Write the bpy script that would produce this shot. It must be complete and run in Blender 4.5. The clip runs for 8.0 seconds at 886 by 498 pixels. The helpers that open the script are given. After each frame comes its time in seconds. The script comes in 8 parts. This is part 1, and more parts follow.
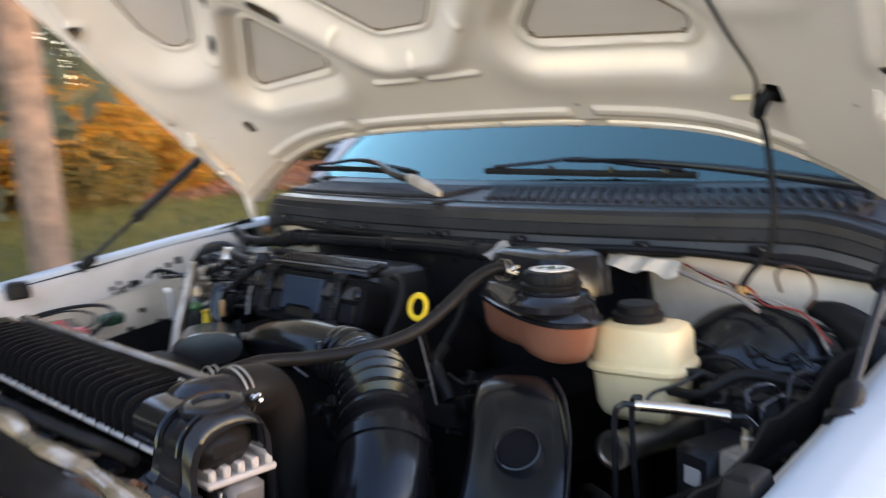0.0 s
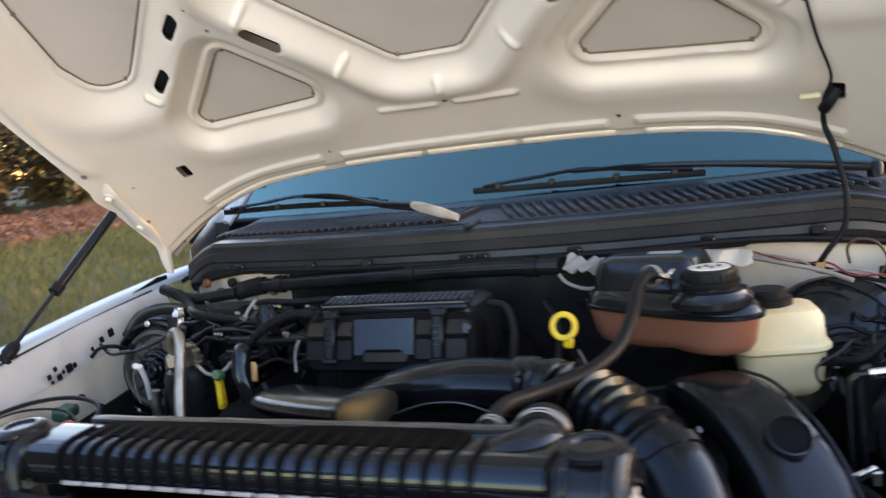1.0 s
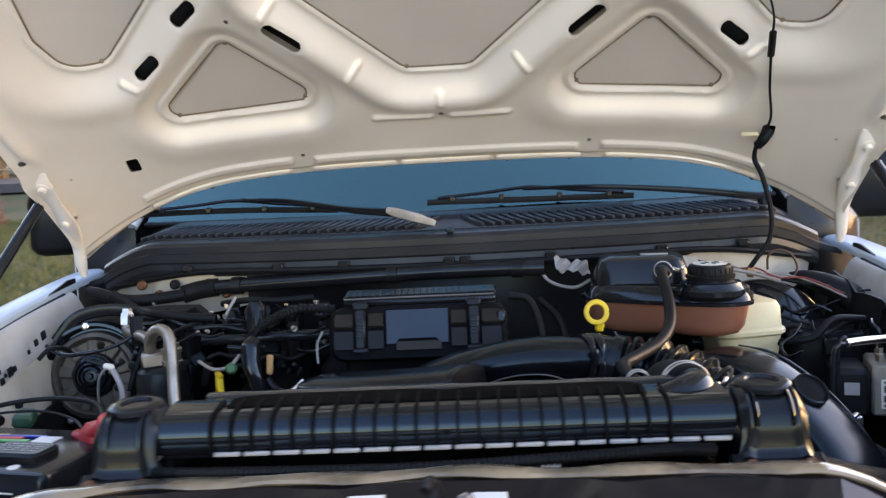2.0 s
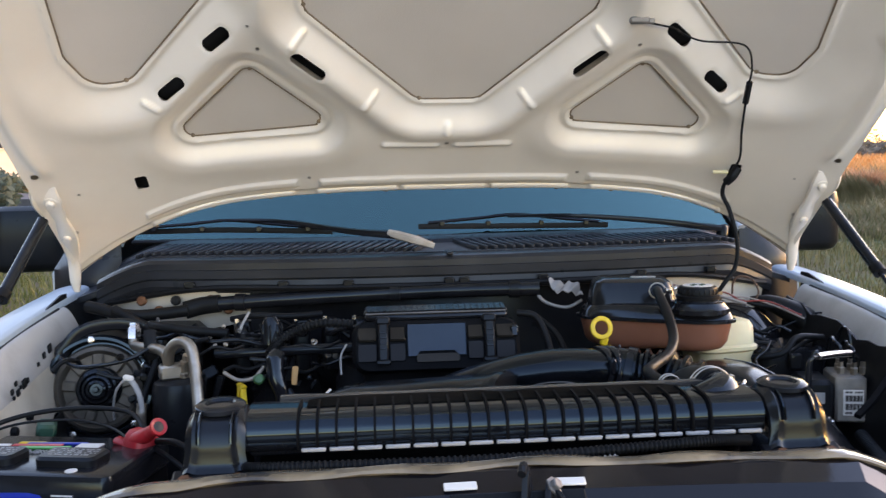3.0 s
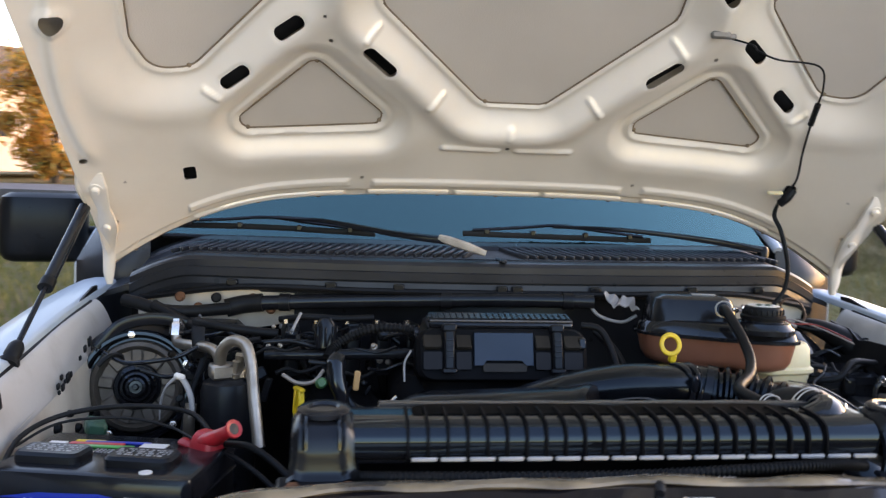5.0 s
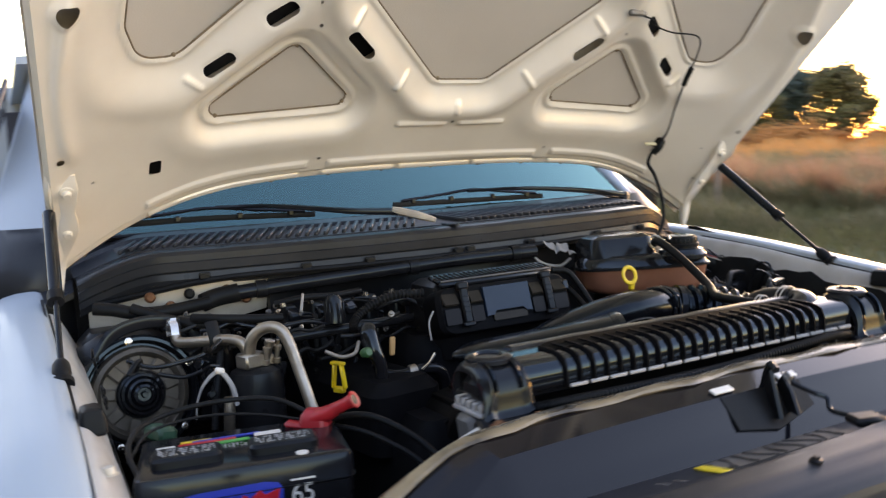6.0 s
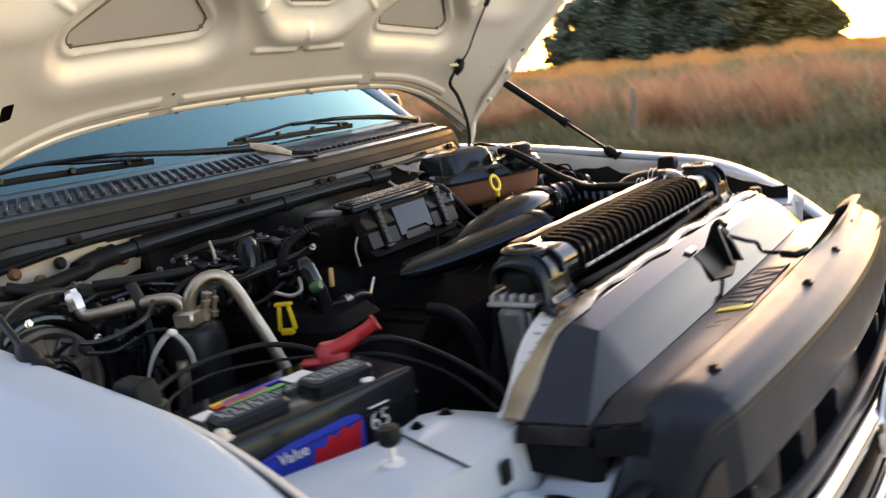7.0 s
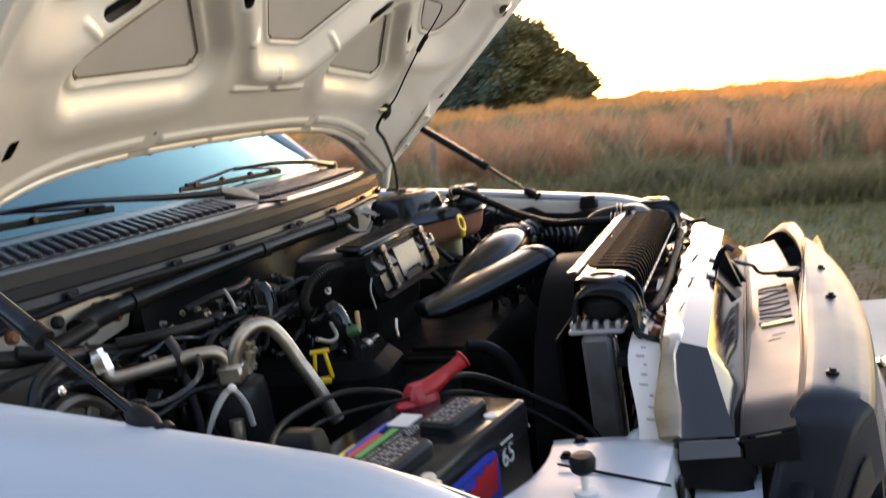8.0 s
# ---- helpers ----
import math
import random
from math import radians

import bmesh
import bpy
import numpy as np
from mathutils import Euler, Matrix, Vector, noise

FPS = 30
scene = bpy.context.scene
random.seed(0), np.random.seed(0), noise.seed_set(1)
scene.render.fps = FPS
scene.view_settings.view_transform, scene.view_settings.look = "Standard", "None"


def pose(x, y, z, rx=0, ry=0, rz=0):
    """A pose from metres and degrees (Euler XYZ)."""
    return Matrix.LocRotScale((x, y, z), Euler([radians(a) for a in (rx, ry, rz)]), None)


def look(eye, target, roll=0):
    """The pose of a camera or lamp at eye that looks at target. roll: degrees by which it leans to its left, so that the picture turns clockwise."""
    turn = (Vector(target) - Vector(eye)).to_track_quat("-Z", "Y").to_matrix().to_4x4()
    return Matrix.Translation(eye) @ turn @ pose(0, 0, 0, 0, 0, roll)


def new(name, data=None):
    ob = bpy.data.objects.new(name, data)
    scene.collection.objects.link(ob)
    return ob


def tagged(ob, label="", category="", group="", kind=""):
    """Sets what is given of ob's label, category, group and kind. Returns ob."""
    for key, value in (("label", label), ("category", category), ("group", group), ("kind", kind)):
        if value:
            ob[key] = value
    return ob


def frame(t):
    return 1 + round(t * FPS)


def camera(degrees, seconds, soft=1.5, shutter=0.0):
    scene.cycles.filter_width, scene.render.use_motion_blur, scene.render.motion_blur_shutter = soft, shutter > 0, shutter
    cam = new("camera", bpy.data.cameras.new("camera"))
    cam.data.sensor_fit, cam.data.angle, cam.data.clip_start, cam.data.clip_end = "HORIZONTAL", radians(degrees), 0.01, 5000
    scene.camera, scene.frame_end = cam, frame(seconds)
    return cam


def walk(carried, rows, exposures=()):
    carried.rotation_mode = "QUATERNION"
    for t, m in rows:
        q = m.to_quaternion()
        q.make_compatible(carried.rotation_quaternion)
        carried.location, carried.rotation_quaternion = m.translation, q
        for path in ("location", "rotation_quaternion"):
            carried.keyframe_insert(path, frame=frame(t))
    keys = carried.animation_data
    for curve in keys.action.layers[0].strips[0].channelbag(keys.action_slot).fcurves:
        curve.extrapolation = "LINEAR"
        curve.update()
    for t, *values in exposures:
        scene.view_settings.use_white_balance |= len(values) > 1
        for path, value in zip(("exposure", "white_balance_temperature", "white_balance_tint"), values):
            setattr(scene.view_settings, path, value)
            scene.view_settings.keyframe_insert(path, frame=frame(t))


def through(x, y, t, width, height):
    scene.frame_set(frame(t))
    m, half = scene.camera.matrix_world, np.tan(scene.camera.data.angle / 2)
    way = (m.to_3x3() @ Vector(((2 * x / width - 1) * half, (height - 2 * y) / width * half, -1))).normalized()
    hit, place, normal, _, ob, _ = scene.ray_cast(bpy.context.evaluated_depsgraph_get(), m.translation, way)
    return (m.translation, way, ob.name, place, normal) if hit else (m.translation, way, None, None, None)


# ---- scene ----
cam = camera(55.9, 8.0, 1.25, 0.6)
# The truck stands nose-up on the verge: its own frame is tipped by this much.
LEVEL = pose(0, 0, 0, -3.15, 0, 0)
PATH = [
    (0, (1.042, -0.285, 1.44), (-0.346, 1.131, 1.18), -2.0),
    (0.3, (0.942, -0.384, 1.481), (-0.15, 1.249, 1.106), -5.3),
    (0.5, (0.822, -0.44, 1.467), (-0.117, 1.282, 1.075), -6.1),
    (1, (0.54, -0.578, 1.479), (-0.255, 1.24, 1.226), -7.0),
    (1.5, (0.311, -0.693, 1.463), (-0.126, 1.245, 1.227), -4.6),
    (2.8, (-0.131, -0.896, 1.457), (-0.009, 1.095, 1.307), -1.9),
    (3, (-0.127, -0.898, 1.454), (0.013, 1.092, 1.315), -1.3),
    (3.5, (-0.123, -0.908, 1.447), (0.051, 1.082, 1.34), -0.8),
    (4, (-0.125, -0.892, 1.46), (0.036, 1.098, 1.35), -0.4),
    (4.5, (-0.162, -0.863, 1.445), (-0.04, 1.131, 1.348), 1.0),
    (4.7, (-0.204, -0.846, 1.445), (-0.07, 1.147, 1.344), 1.4),
    (5.8, (-0.738, -0.834, 1.427), (0.066, 0.991, 1.264), -2.4),
    (6, (-0.852, -0.799, 1.437), (0.076, 0.963, 1.261), -3.7),
    (6.2, (-0.959, -0.747, 1.439), (0.137, 0.913, 1.237), -4.7),
    (6.5, (-1.102, -0.666, 1.438), (0.244, 0.785, 1.153), -5.2),
    (6.8, (-1.198, -0.559, 1.42), (0.31, 0.71, 1.076), -6.4),
    (7, (-1.243, -0.459, 1.425), (0.332, 0.716, 1.052), -8.6),
    (7.5, (-1.336, -0.251, 1.428), (0.389, 0.68, 1.027), -9.6),
    (8, (-1.417, -0.106, 1.453), (0.424, 0.606, 1.131), -8.5),
]
EXPOSURES = [(0.0, 0.70, 8100, 35), (0.5, 0.70, 8500, 35), (1.0, 0.70, 7900, 35), (1.5, 0.68, 7600, 35), (2.9, 0.58, 7700, 35), (4.6, 0.58, 7700, 35), (6.3, 0.60, 9000, 35), (7.3, 0.58, 9400, 35), (8.0, 0.52, 8700, 35)]
walk(cam, [(t, LEVEL @ look(eye, target, roll)) for t, eye, target, roll in PATH], EXPOSURES)

# ---- world and sun: a low evening sun over the field ----
SUN_AZ, SUN_EL = 19.0, 4.6
world = bpy.data.worlds.new("evening_sky")
scene.world = world
world.use_nodes = True
wn = world.node_tree.nodes
sky = wn.new("ShaderNodeTexSky")
sky.sky_type, sky.sun_disc = "NISHITA", False
sky.sun_elevation, sky.sun_rotation = radians(SUN_EL), radians(90 - SUN_AZ)
sky.air_density, sky.dust_density, sky.ozone_density = 0.85, 0.5, 1.4
world.node_tree.links.new(sky.outputs[0], wn["Background"].inputs[0])
wn["Background"].inputs[1].default_value = 1.1
sun = new("sun", bpy.data.lights.new("sun", "SUN"))
sun.data.energy, sun.data.angle, sun.data.color = 2.6, radians(0.8), (1.0, 0.62, 0.32)
ca, sa = math.cos(radians(SUN_AZ)), math.sin(radians(SUN_AZ))
ce, se = math.cos(radians(SUN_EL)), math.sin(radians(SUN_EL))
sun.matrix_world = look((30 * ca * ce, 30 * sa * ce, 30 * se), (0, 0, 0))


# ---- materials ----
def material(name, base, rough=0.5, metal=0.0, var=0.15, scale=12.0, fine=180.0, bump=0.12, dirt=None, dirt_amount=0.4, dirt_scale=5.0, coat=0.0, spec=0.5, sub=0.0, sheen=(1, 1, 1)):
    """A surface with variation at two scales, optional dirt patches and a fine relief."""
    m = bpy.data.materials.new(name)
    m.use_nodes = True
    n, l = m.node_tree.nodes, m.node_tree.links
    b = n["Principled BSDF"]
    tc = n.new("ShaderNodeTexCoord")

    def noise_node(s, detail=4.0):
        t = n.new("ShaderNodeTexNoise")
        t.inputs["Scale"].default_value, t.inputs["Detail"].default_value = s, detail
        l.new(tc.outputs["Object"], t.inputs["Vector"])
        return t

    big, small = noise_node(scale, 5.0), noise_node(fine, 3.0)
    ramp = n.new("ShaderNodeMapRange")
    ramp.inputs["From Min"].default_value, ramp.inputs["From Max"].default_value = 0.3, 0.7
    ramp.inputs["To Min"].default_value, ramp.inputs["To Max"].default_value = 1 - var, 1 + var
    l.new(big.outputs["Fac"], ramp.inputs["Value"])
    mul = n.new("ShaderNodeVectorMath")
    mul.operation = "SCALE"
    mul.inputs[0].default_value = base
    l.new(ramp.outputs[0], mul.inputs["Scale"])
    colour = mul.outputs[0]
    if dirt:
        dn = noise_node(dirt_scale, 8.0)
        dr = n.new("ShaderNodeMapRange")
        dr.inputs["From Min"].default_value, dr.inputs["From Max"].default_value = 0.48, 0.7
        dr.inputs["To Max"].default_value = dirt_amount
        l.new(dn.outputs["Fac"], dr.inputs["Value"])
        mix = n.new("ShaderNodeMix")
        mix.data_type = "RGBA"
        l.new(dr.outputs[0], mix.inputs["Factor"])
        l.new(colour, mix.inputs[6])
        mix.inputs[7].default_value = (*dirt, 1)
        colour = mix.outputs[2]
    l.new(colour, b.inputs["Base Color"])
    rr = n.new("ShaderNodeMapRange")
    rr.inputs["From Min"].default_value, rr.inputs["From Max"].default_value = 0.3, 0.7
    rr.inputs["To Min"].default_value, rr.inputs["To Max"].default_value = max(0.02, rough * 0.9), min(1, rough * 1.12)
    l.new(noise_node(scale * 2.3, 6.0).outputs["Fac"], rr.inputs["Value"])
    l.new(rr.outputs[0], b.inputs["Roughness"])
    b.inputs["Metallic"].default_value = metal
    b.inputs["Coat Weight"].default_value = coat
    b.inputs["Coat Roughness"].default_value = 0.08
    b.inputs["Specular IOR Level"].default_value = spec
    b.inputs["Specular Tint"].default_value = (*sheen, 1)
    if sub:
        b.inputs["Subsurface Weight"].default_value = sub
        b.inputs["Subsurface Radius"].default_value = (0.012, 0.008, 0.004)
        b.inputs["Subsurface Scale"].default_value = 1.0
    if bump:
        bn = n.new("ShaderNodeBump")
        bn.inputs["Strength"].default_value, bn.inputs["Distance"].default_value = bump, 0.002
        l.new(small.outputs["Fac"], bn.inputs["Height"])
        l.new(bn.outputs[0], b.inputs["Normal"])
    return m


def leafy(name, colours, rough=0.6, through=0.35):
    """Leaves or blades: colour varies from leaf to leaf, some light passes through."""
    m = bpy.data.materials.new(name)
    m.use_nodes = True
    n, l = m.node_tree.nodes, m.node_tree.links
    b = n["Principled BSDF"]
    geo_ = n.new("ShaderNodeNewGeometry")
    ramp = n.new("ShaderNodeValToRGB")
    els = ramp.color_ramp.elements
    els[0].color, els[1].color = (*colours[0], 1), (*colours[-1], 1)
    for i, c in enumerate(colours[1:-1]):
        els.new((i + 1) / (len(colours) - 1)).color = (*c, 1)
    l.new(geo_.outputs["Random Per Island"], ramp.inputs[0])
    l.new(ramp.outputs[0], b.inputs["Base Color"])
    b.inputs["Roughness"].default_value = rough
    tr = n.new("ShaderNodeBsdfTranslucent")
    l.new(ramp.outputs[0], tr.inputs["Color"])
    mx = n.new("ShaderNodeMixShader")
    mx.inputs[0].default_value = through
    l.new(b.outputs[0], mx.inputs[1])
    l.new(tr.outputs[0], mx.inputs[2])
    l.new(mx.outputs[0], n["Material Output"].inputs[0])
    return m


def glass_material(name, tint, gloss=0.02):
    m = bpy.data.materials.new(name)
    m.use_nodes = True
    n, l = m.node_tree.nodes, m.node_tree.links
    n.remove(n["Principled BSDF"])
    tr, gl, mx, fr = (n.new("ShaderNode" + k) for k in ("BsdfTransparent", "BsdfGlossy", "MixShader", "Fresnel"))
    tr.inputs[0].default_value = (*tint, 1)
    gl.inputs["Roughness"].default_value = gloss
    # Cyan gloss colour paints the blue of the reflected sky into the glass.
    gl.inputs["Color"].default_value = (0.42, 0.96, 1.0, 1)
    fr.inputs[0].default_value = 2.3
    l.new(fr.outputs[0], mx.inputs[0])
    l.new(tr.outputs[0], mx.inputs[1])
    l.new(gl.outputs[0], mx.inputs[2])
    l.new(mx.outputs[0], n["Material Output"].inputs[0])
    return m


# The body's white, greyed and blued in its colour for the skylight on it.
WHITE = material("sky_tinted_white_paint", (0.37, 0.455, 0.53), 0.34, var=0.015, scale=3, bump=0, coat=0.18)
# The hood's white, with the warm bounce from the ground put into its colour.
HOODWHITE = material("bounce_warmed_hood_paint", (0.90, 0.85, 0.765), 0.34, metal=0.18, var=0.03, scale=6, bump=0.03, coat=0.35, dirt=(0.45, 0.40, 0.32), dirt_amount=0.08, dirt_scale=7)
CREAM = material("dusty_white_body_paint", (0.62, 0.58, 0.50), 0.42, var=0.08, bump=0.08, dirt=(0.25, 0.19, 0.13), dirt_amount=0.45, dirt_scale=9)
SKIN = material("hood_skin_primer", (0.585, 0.55, 0.505), 0.48, var=0.05, scale=5, fine=400, bump=0.25)
# The bluish sheen on the black plastics puts reflected sky blue into their colour.
BLACK = material("black_plastic", (0.0095, 0.010, 0.012), 0.30, var=0.3, bump=0.08, dirt=(0.02, 0.0175, 0.016), dirt_amount=0.25, dirt_scale=14, spec=0.22, sheen=(0.60, 0.83, 1.0))
GLOSS = material("shiny_black_plastic", (0.010, 0.0105, 0.013), 0.10, var=0.3, bump=0.02, dirt=(0.025, 0.022, 0.02), dirt_amount=0.1, dirt_scale=18, spec=0.45, sheen=(0.60, 0.83, 1.0))
TANKBLACK = material("shiny_black_tank_plastic", (0.006, 0.0068, 0.009), 0.08, var=0.2, bump=0.015, spec=0.55, sheen=(0.50, 0.77, 1.0))
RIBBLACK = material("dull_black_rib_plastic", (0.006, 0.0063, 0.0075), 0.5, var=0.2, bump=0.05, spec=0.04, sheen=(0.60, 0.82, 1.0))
DUCT = material("satin_black_duct_plastic", (0.0045, 0.0053, 0.007), 0.19, var=0.25, bump=0.03, dirt=(0.014, 0.013, 0.012), dirt_amount=0.12, dirt_scale=12, spec=0.36, sheen=(0.55, 0.80, 1.0))
SATIN = material("satin_black_plastic", (0.011, 0.012, 0.015), 0.16, var=0.25, bump=0.03, dirt=(0.025, 0.022, 0.02), dirt_amount=0.12, dirt_scale=12, spec=0.3, sheen=(0.60, 0.83, 1.0))
COWL = material("grained_cowl_plastic", (0.021, 0.0245, 0.031), 0.30, var=0.25, fine=500, bump=0.07, dirt=(0.045, 0.042, 0.04), dirt_amount=0.2, dirt_scale=9, spec=0.27, sheen=(0.78, 0.91, 1.0))
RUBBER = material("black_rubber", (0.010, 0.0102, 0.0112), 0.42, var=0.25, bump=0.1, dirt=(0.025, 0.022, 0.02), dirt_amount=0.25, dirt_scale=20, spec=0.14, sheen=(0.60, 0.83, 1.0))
# Grime over a base sunk near black, which carries the bay's deep shade.
ENGINE = material("grimy_shade_dark_engine_metal", (0.005, 0.005, 0.0052), 0.5, metal=0.0, var=0.5, scale=18, bump=0.3, dirt=(0.010, 0.0082, 0.0068), dirt_amount=0.45, dirt_scale=20, spec=0.05)
ALU = material("dull_aluminium", (0.40, 0.375, 0.335), 0.42, metal=1.0, var=0.15, scale=25, bump=0.15, dirt=(0.18, 0.15, 0.12), dirt_amount=0.4, dirt_scale=30)
STEEL = material("bright_steel", (0.66, 0.65, 0.63), 0.25, metal=1.0, var=0.1, bump=0.05)
CHROME = material("worn_chrome", (0.72, 0.70, 0.66), 0.12, metal=1.0, var=0.08, bump=0.02)
ABSGREY = material("cast_grey_aluminium", (0.25, 0.24, 0.225), 0.5, metal=0.4, var=0.15, scale=40, bump=0.3, dirt=(0.14, 0.12, 0.1), dirt_amount=0.4, dirt_scale=25)
BROWN = material("brown_coolant_plastic", (0.27, 0.115, 0.075), 0.32, var=0.15, scale=9, bump=0.05, sub=0.15, dirt=(0.10, 0.04, 0.025), dirt_amount=0.5)
TANKCREAM = material("yellowed_translucent_plastic", (0.70, 0.62, 0.40), 0.4, var=0.08, scale=14, bump=0.06, sub=0.3, dirt=(0.50, 0.36, 0.16), dirt_amount=0.4, dirt_scale=11)
YELLOW = material("yellow_plastic", (0.80, 0.55, 0.02), 0.35, var=0.08, bump=0.05, dirt=(0.25, 0.15, 0.03), dirt_amount=0.3, dirt_scale=40)
RED = material("red_rubber_boot", (0.42, 0.014, 0.022), 0.4, var=0.15, bump=0.1, dirt=(0.20, 0.02, 0.02), dirt_amount=0.4, dirt_scale=30)
REDWIRE = material("red_wire", (0.24, 0.03, 0.025), 0.4, bump=0)
PINKWIRE = material("pale_wire", (0.26, 0.24, 0.23), 0.45, bump=0)
BROWNWIRE = material("brown_wire", (0.07, 0.035, 0.02), 0.5, bump=0)
GREEN = material("green_plastic", (0.015, 0.10, 0.04), 0.4, bump=0.05)
DARKGREEN = material("dark_green_plastic", (0.012, 0.07, 0.045), 0.4, bump=0.05)
BLUEPLATE = material("blue_grey_plate", (0.016, 0.030, 0.054), 0.18, var=0.1, bump=0.04, spec=0.28, dirt=(0.05, 0.05, 0.05), dirt_amount=0.12, sheen=(0.72, 0.88, 1.0))
HEADER = material("matte_grey_plastic", (0.016, 0.0185, 0.024), 0.34, var=0.12, scale=7, fine=600, bump=0.10, dirt=(0.032, 0.032, 0.031), dirt_amount=0.22, dirt_scale=9, spec=0.26, sheen=(0.68, 0.86, 1.0))
PANEL = material("shiny_dark_cover_plastic", (0.005, 0.0055, 0.009), 0.08, var=0.15, scale=6, bump=0.02, dirt=(0.008, 0.0078, 0.0075), dirt_amount=0.12, dirt_scale=6, spec=0.42, sheen=(0.92, 0.96, 1.0))
SEALTAN = material("dusty_tan_seal", (0.25, 0.195, 0.125), 0.20, var=0.35, scale=14, bump=0.12, dirt=(0.012, 0.011, 0.010), dirt_amount=1.0, dirt_scale=9, coat=0.6, spec=0.5)
DUSTY = material("dusty_brown_black_plastic", (0.006, 0.0055, 0.005), 0.7, var=0.35, scale=14, bump=0.2, dirt=(0.016, 0.0135, 0.011), dirt_amount=0.5, dirt_scale=16, spec=0.02)
SIDEGREY = material("dull_grey_metal", (0.13, 0.135, 0.14), 0.45, metal=0.3, var=0.2, scale=14, bump=0.2, dirt=(0.05, 0.045, 0.04), dirt_amount=0.5, dirt_scale=16)
GREYSHELL = material("shiny_smoked_pane", (0.018, 0.017, 0.0155), 0.16, var=0.2, bump=0.04, dirt=(0.012, 0.011, 0.010), dirt_amount=0.5, dirt_scale=26, spec=0.16)
CONCRETE = material("pale_concrete", (0.55, 0.48, 0.39), 0.85, var=0.12, scale=1.2, fine=40, bump=0.4, dirt=(0.22, 0.20, 0.17), dirt_amount=0.4, dirt_scale=0.8)
# Black plastic paled to grey, so that the edge carries the sky's glint.
LIPGREY = material("glint_grey_plastic_edge", (0.05, 0.048, 0.045), 0.22, var=0.25, scale=20, bump=0.05, spec=0.6)
WEBGREY = material("oxidised_sheet_metal", (0.085, 0.078, 0.068), 0.4, metal=0.4, var=0.25, scale=22, bump=0.1, dirt=(0.035, 0.028, 0.022), dirt_amount=0.4, dirt_scale=24)
BLUEPANE = material("shiny_blue_black_plastic", (0.008, 0.010, 0.014), 0.24, var=0.2, bump=0.04, spec=0.12)
# White body paint under dust, its base greyed for the shade on the ledge.
LEDGE = material("dusty_shaded_ledge_paint", (0.43, 0.435, 0.43), 0.42, var=0.06, scale=9, bump=0.06, dirt=(0.22, 0.20, 0.17), dirt_amount=0.4, dirt_scale=12)
SEALANT = material("brown_seam_sealant", (0.20, 0.15, 0.10), 0.6, var=0.3, scale=60, bump=0.2)
HEADERPALE = material("scuffed_grey_plastic", (0.085, 0.083, 0.08), 0.5, var=0.2, bump=0.1)
LABELWHITE = material("white_label", (0.72, 0.72, 0.70), 0.4, var=0.05, bump=0.02)
LABELGREY = material("grey_label", (0.29, 0.30, 0.31), 0.4, var=0.1, bump=0.02)
LABELPALE = material("faint_grey_print", (0.45, 0.45, 0.45), 0.4, var=0.1, bump=0.02)
LABELBLUE = material("blue_label", (0.013, 0.048, 0.42), 0.3, var=0.05, bump=0.02)
LABELRED = material("red_label", (0.60, 0.02, 0.03), 0.3, var=0.05, bump=0.02)
LABELGREEN = material("green_label", (0.03, 0.35, 0.08), 0.3, var=0.05, bump=0.02)
LABELYELLOW = material("yellow_label", (0.80, 0.60, 0.03), 0.3, var=0.05, bump=0.02)
# Serves for print and for flat sheets that stand in for shade.
INKSHADE = material("black_ink_and_shade", (0.02, 0.02, 0.02), 0.5, var=0.1, bump=0)
RUST = material("rusty_bolt_steel", (0.16, 0.07, 0.035), 0.6, metal=0.4, var=0.3, scale=60, bump=0.3)
FOAM = material("weathered_grey_wiper_cap", (0.42, 0.40, 0.36), 0.7, var=0.12, scale=30, bump=0.3, dirt=(0.2, 0.18, 0.15), dirt_amount=0.5, dirt_scale=20)
TAN = material("tan_tape", (0.42, 0.25, 0.11), 0.6, var=0.1, bump=0.1)
DASH = material("dark_blue_grey_dashboard", (0.035, 0.040, 0.055), 0.6, var=0.1, bump=0.15)
CLEAR = material("clear_lamp_lens", (0.45, 0.47, 0.5), 0.08, var=0.05, bump=0, coat=0.8)
EMBLEM = material("dark_blue_enamel", (0.02, 0.04, 0.16), 0.15, var=0.05, bump=0, coat=0.6)
FINS = material("pale_crimped_aluminium", (0.36, 0.37, 0.385), 0.4, metal=0.15, var=0.1, bump=0.1)
WSGLASS = glass_material("windshield_glass", (0.62, 0.86, 0.92))
WOOD = material("weathered_post_wood", (0.15, 0.115, 0.09), 0.85, var=0.3, scale=9, fine=60, bump=0.6, dirt=(0.36, 0.24, 0.18), dirt_amount=0.5)
BARK = material("bark", (0.07, 0.055, 0.04), 0.9, var=0.3, scale=8, bump=0.8)
HOUSEWHITE = material("white_siding", (0.72, 0.70, 0.66), 0.6, var=0.06, scale=3, bump=0.1)
ROOF = material("grey_shingle", (0.12, 0.11, 0.11), 0.8, var=0.25, scale=6, bump=0.5)
WINDOWDARK = material("dark_window_glass", (0.03, 0.04, 0.06), 0.1, bump=0)
ASPHALT = material("asphalt", (0.11, 0.11, 0.115), 0.8, var=0.15, scale=3, fine=90, bump=0.5)
TYRE = material("tyre_rubber", (0.018, 0.018, 0.018), 0.75, var=0.2, bump=0.3)


# ---- shaping helpers: each returns (vertices, faces) ----
def join(*geos):
    v, f = [], []
    for gv, gf in geos:
        o = len(v)
        v.extend(gv)
        f.extend(tuple(i + o for i in q) for q in gf)
    return v, f


def moved(geo, m):
    return [tuple(m @ Vector(p)) for p in geo[0]], geo[1]


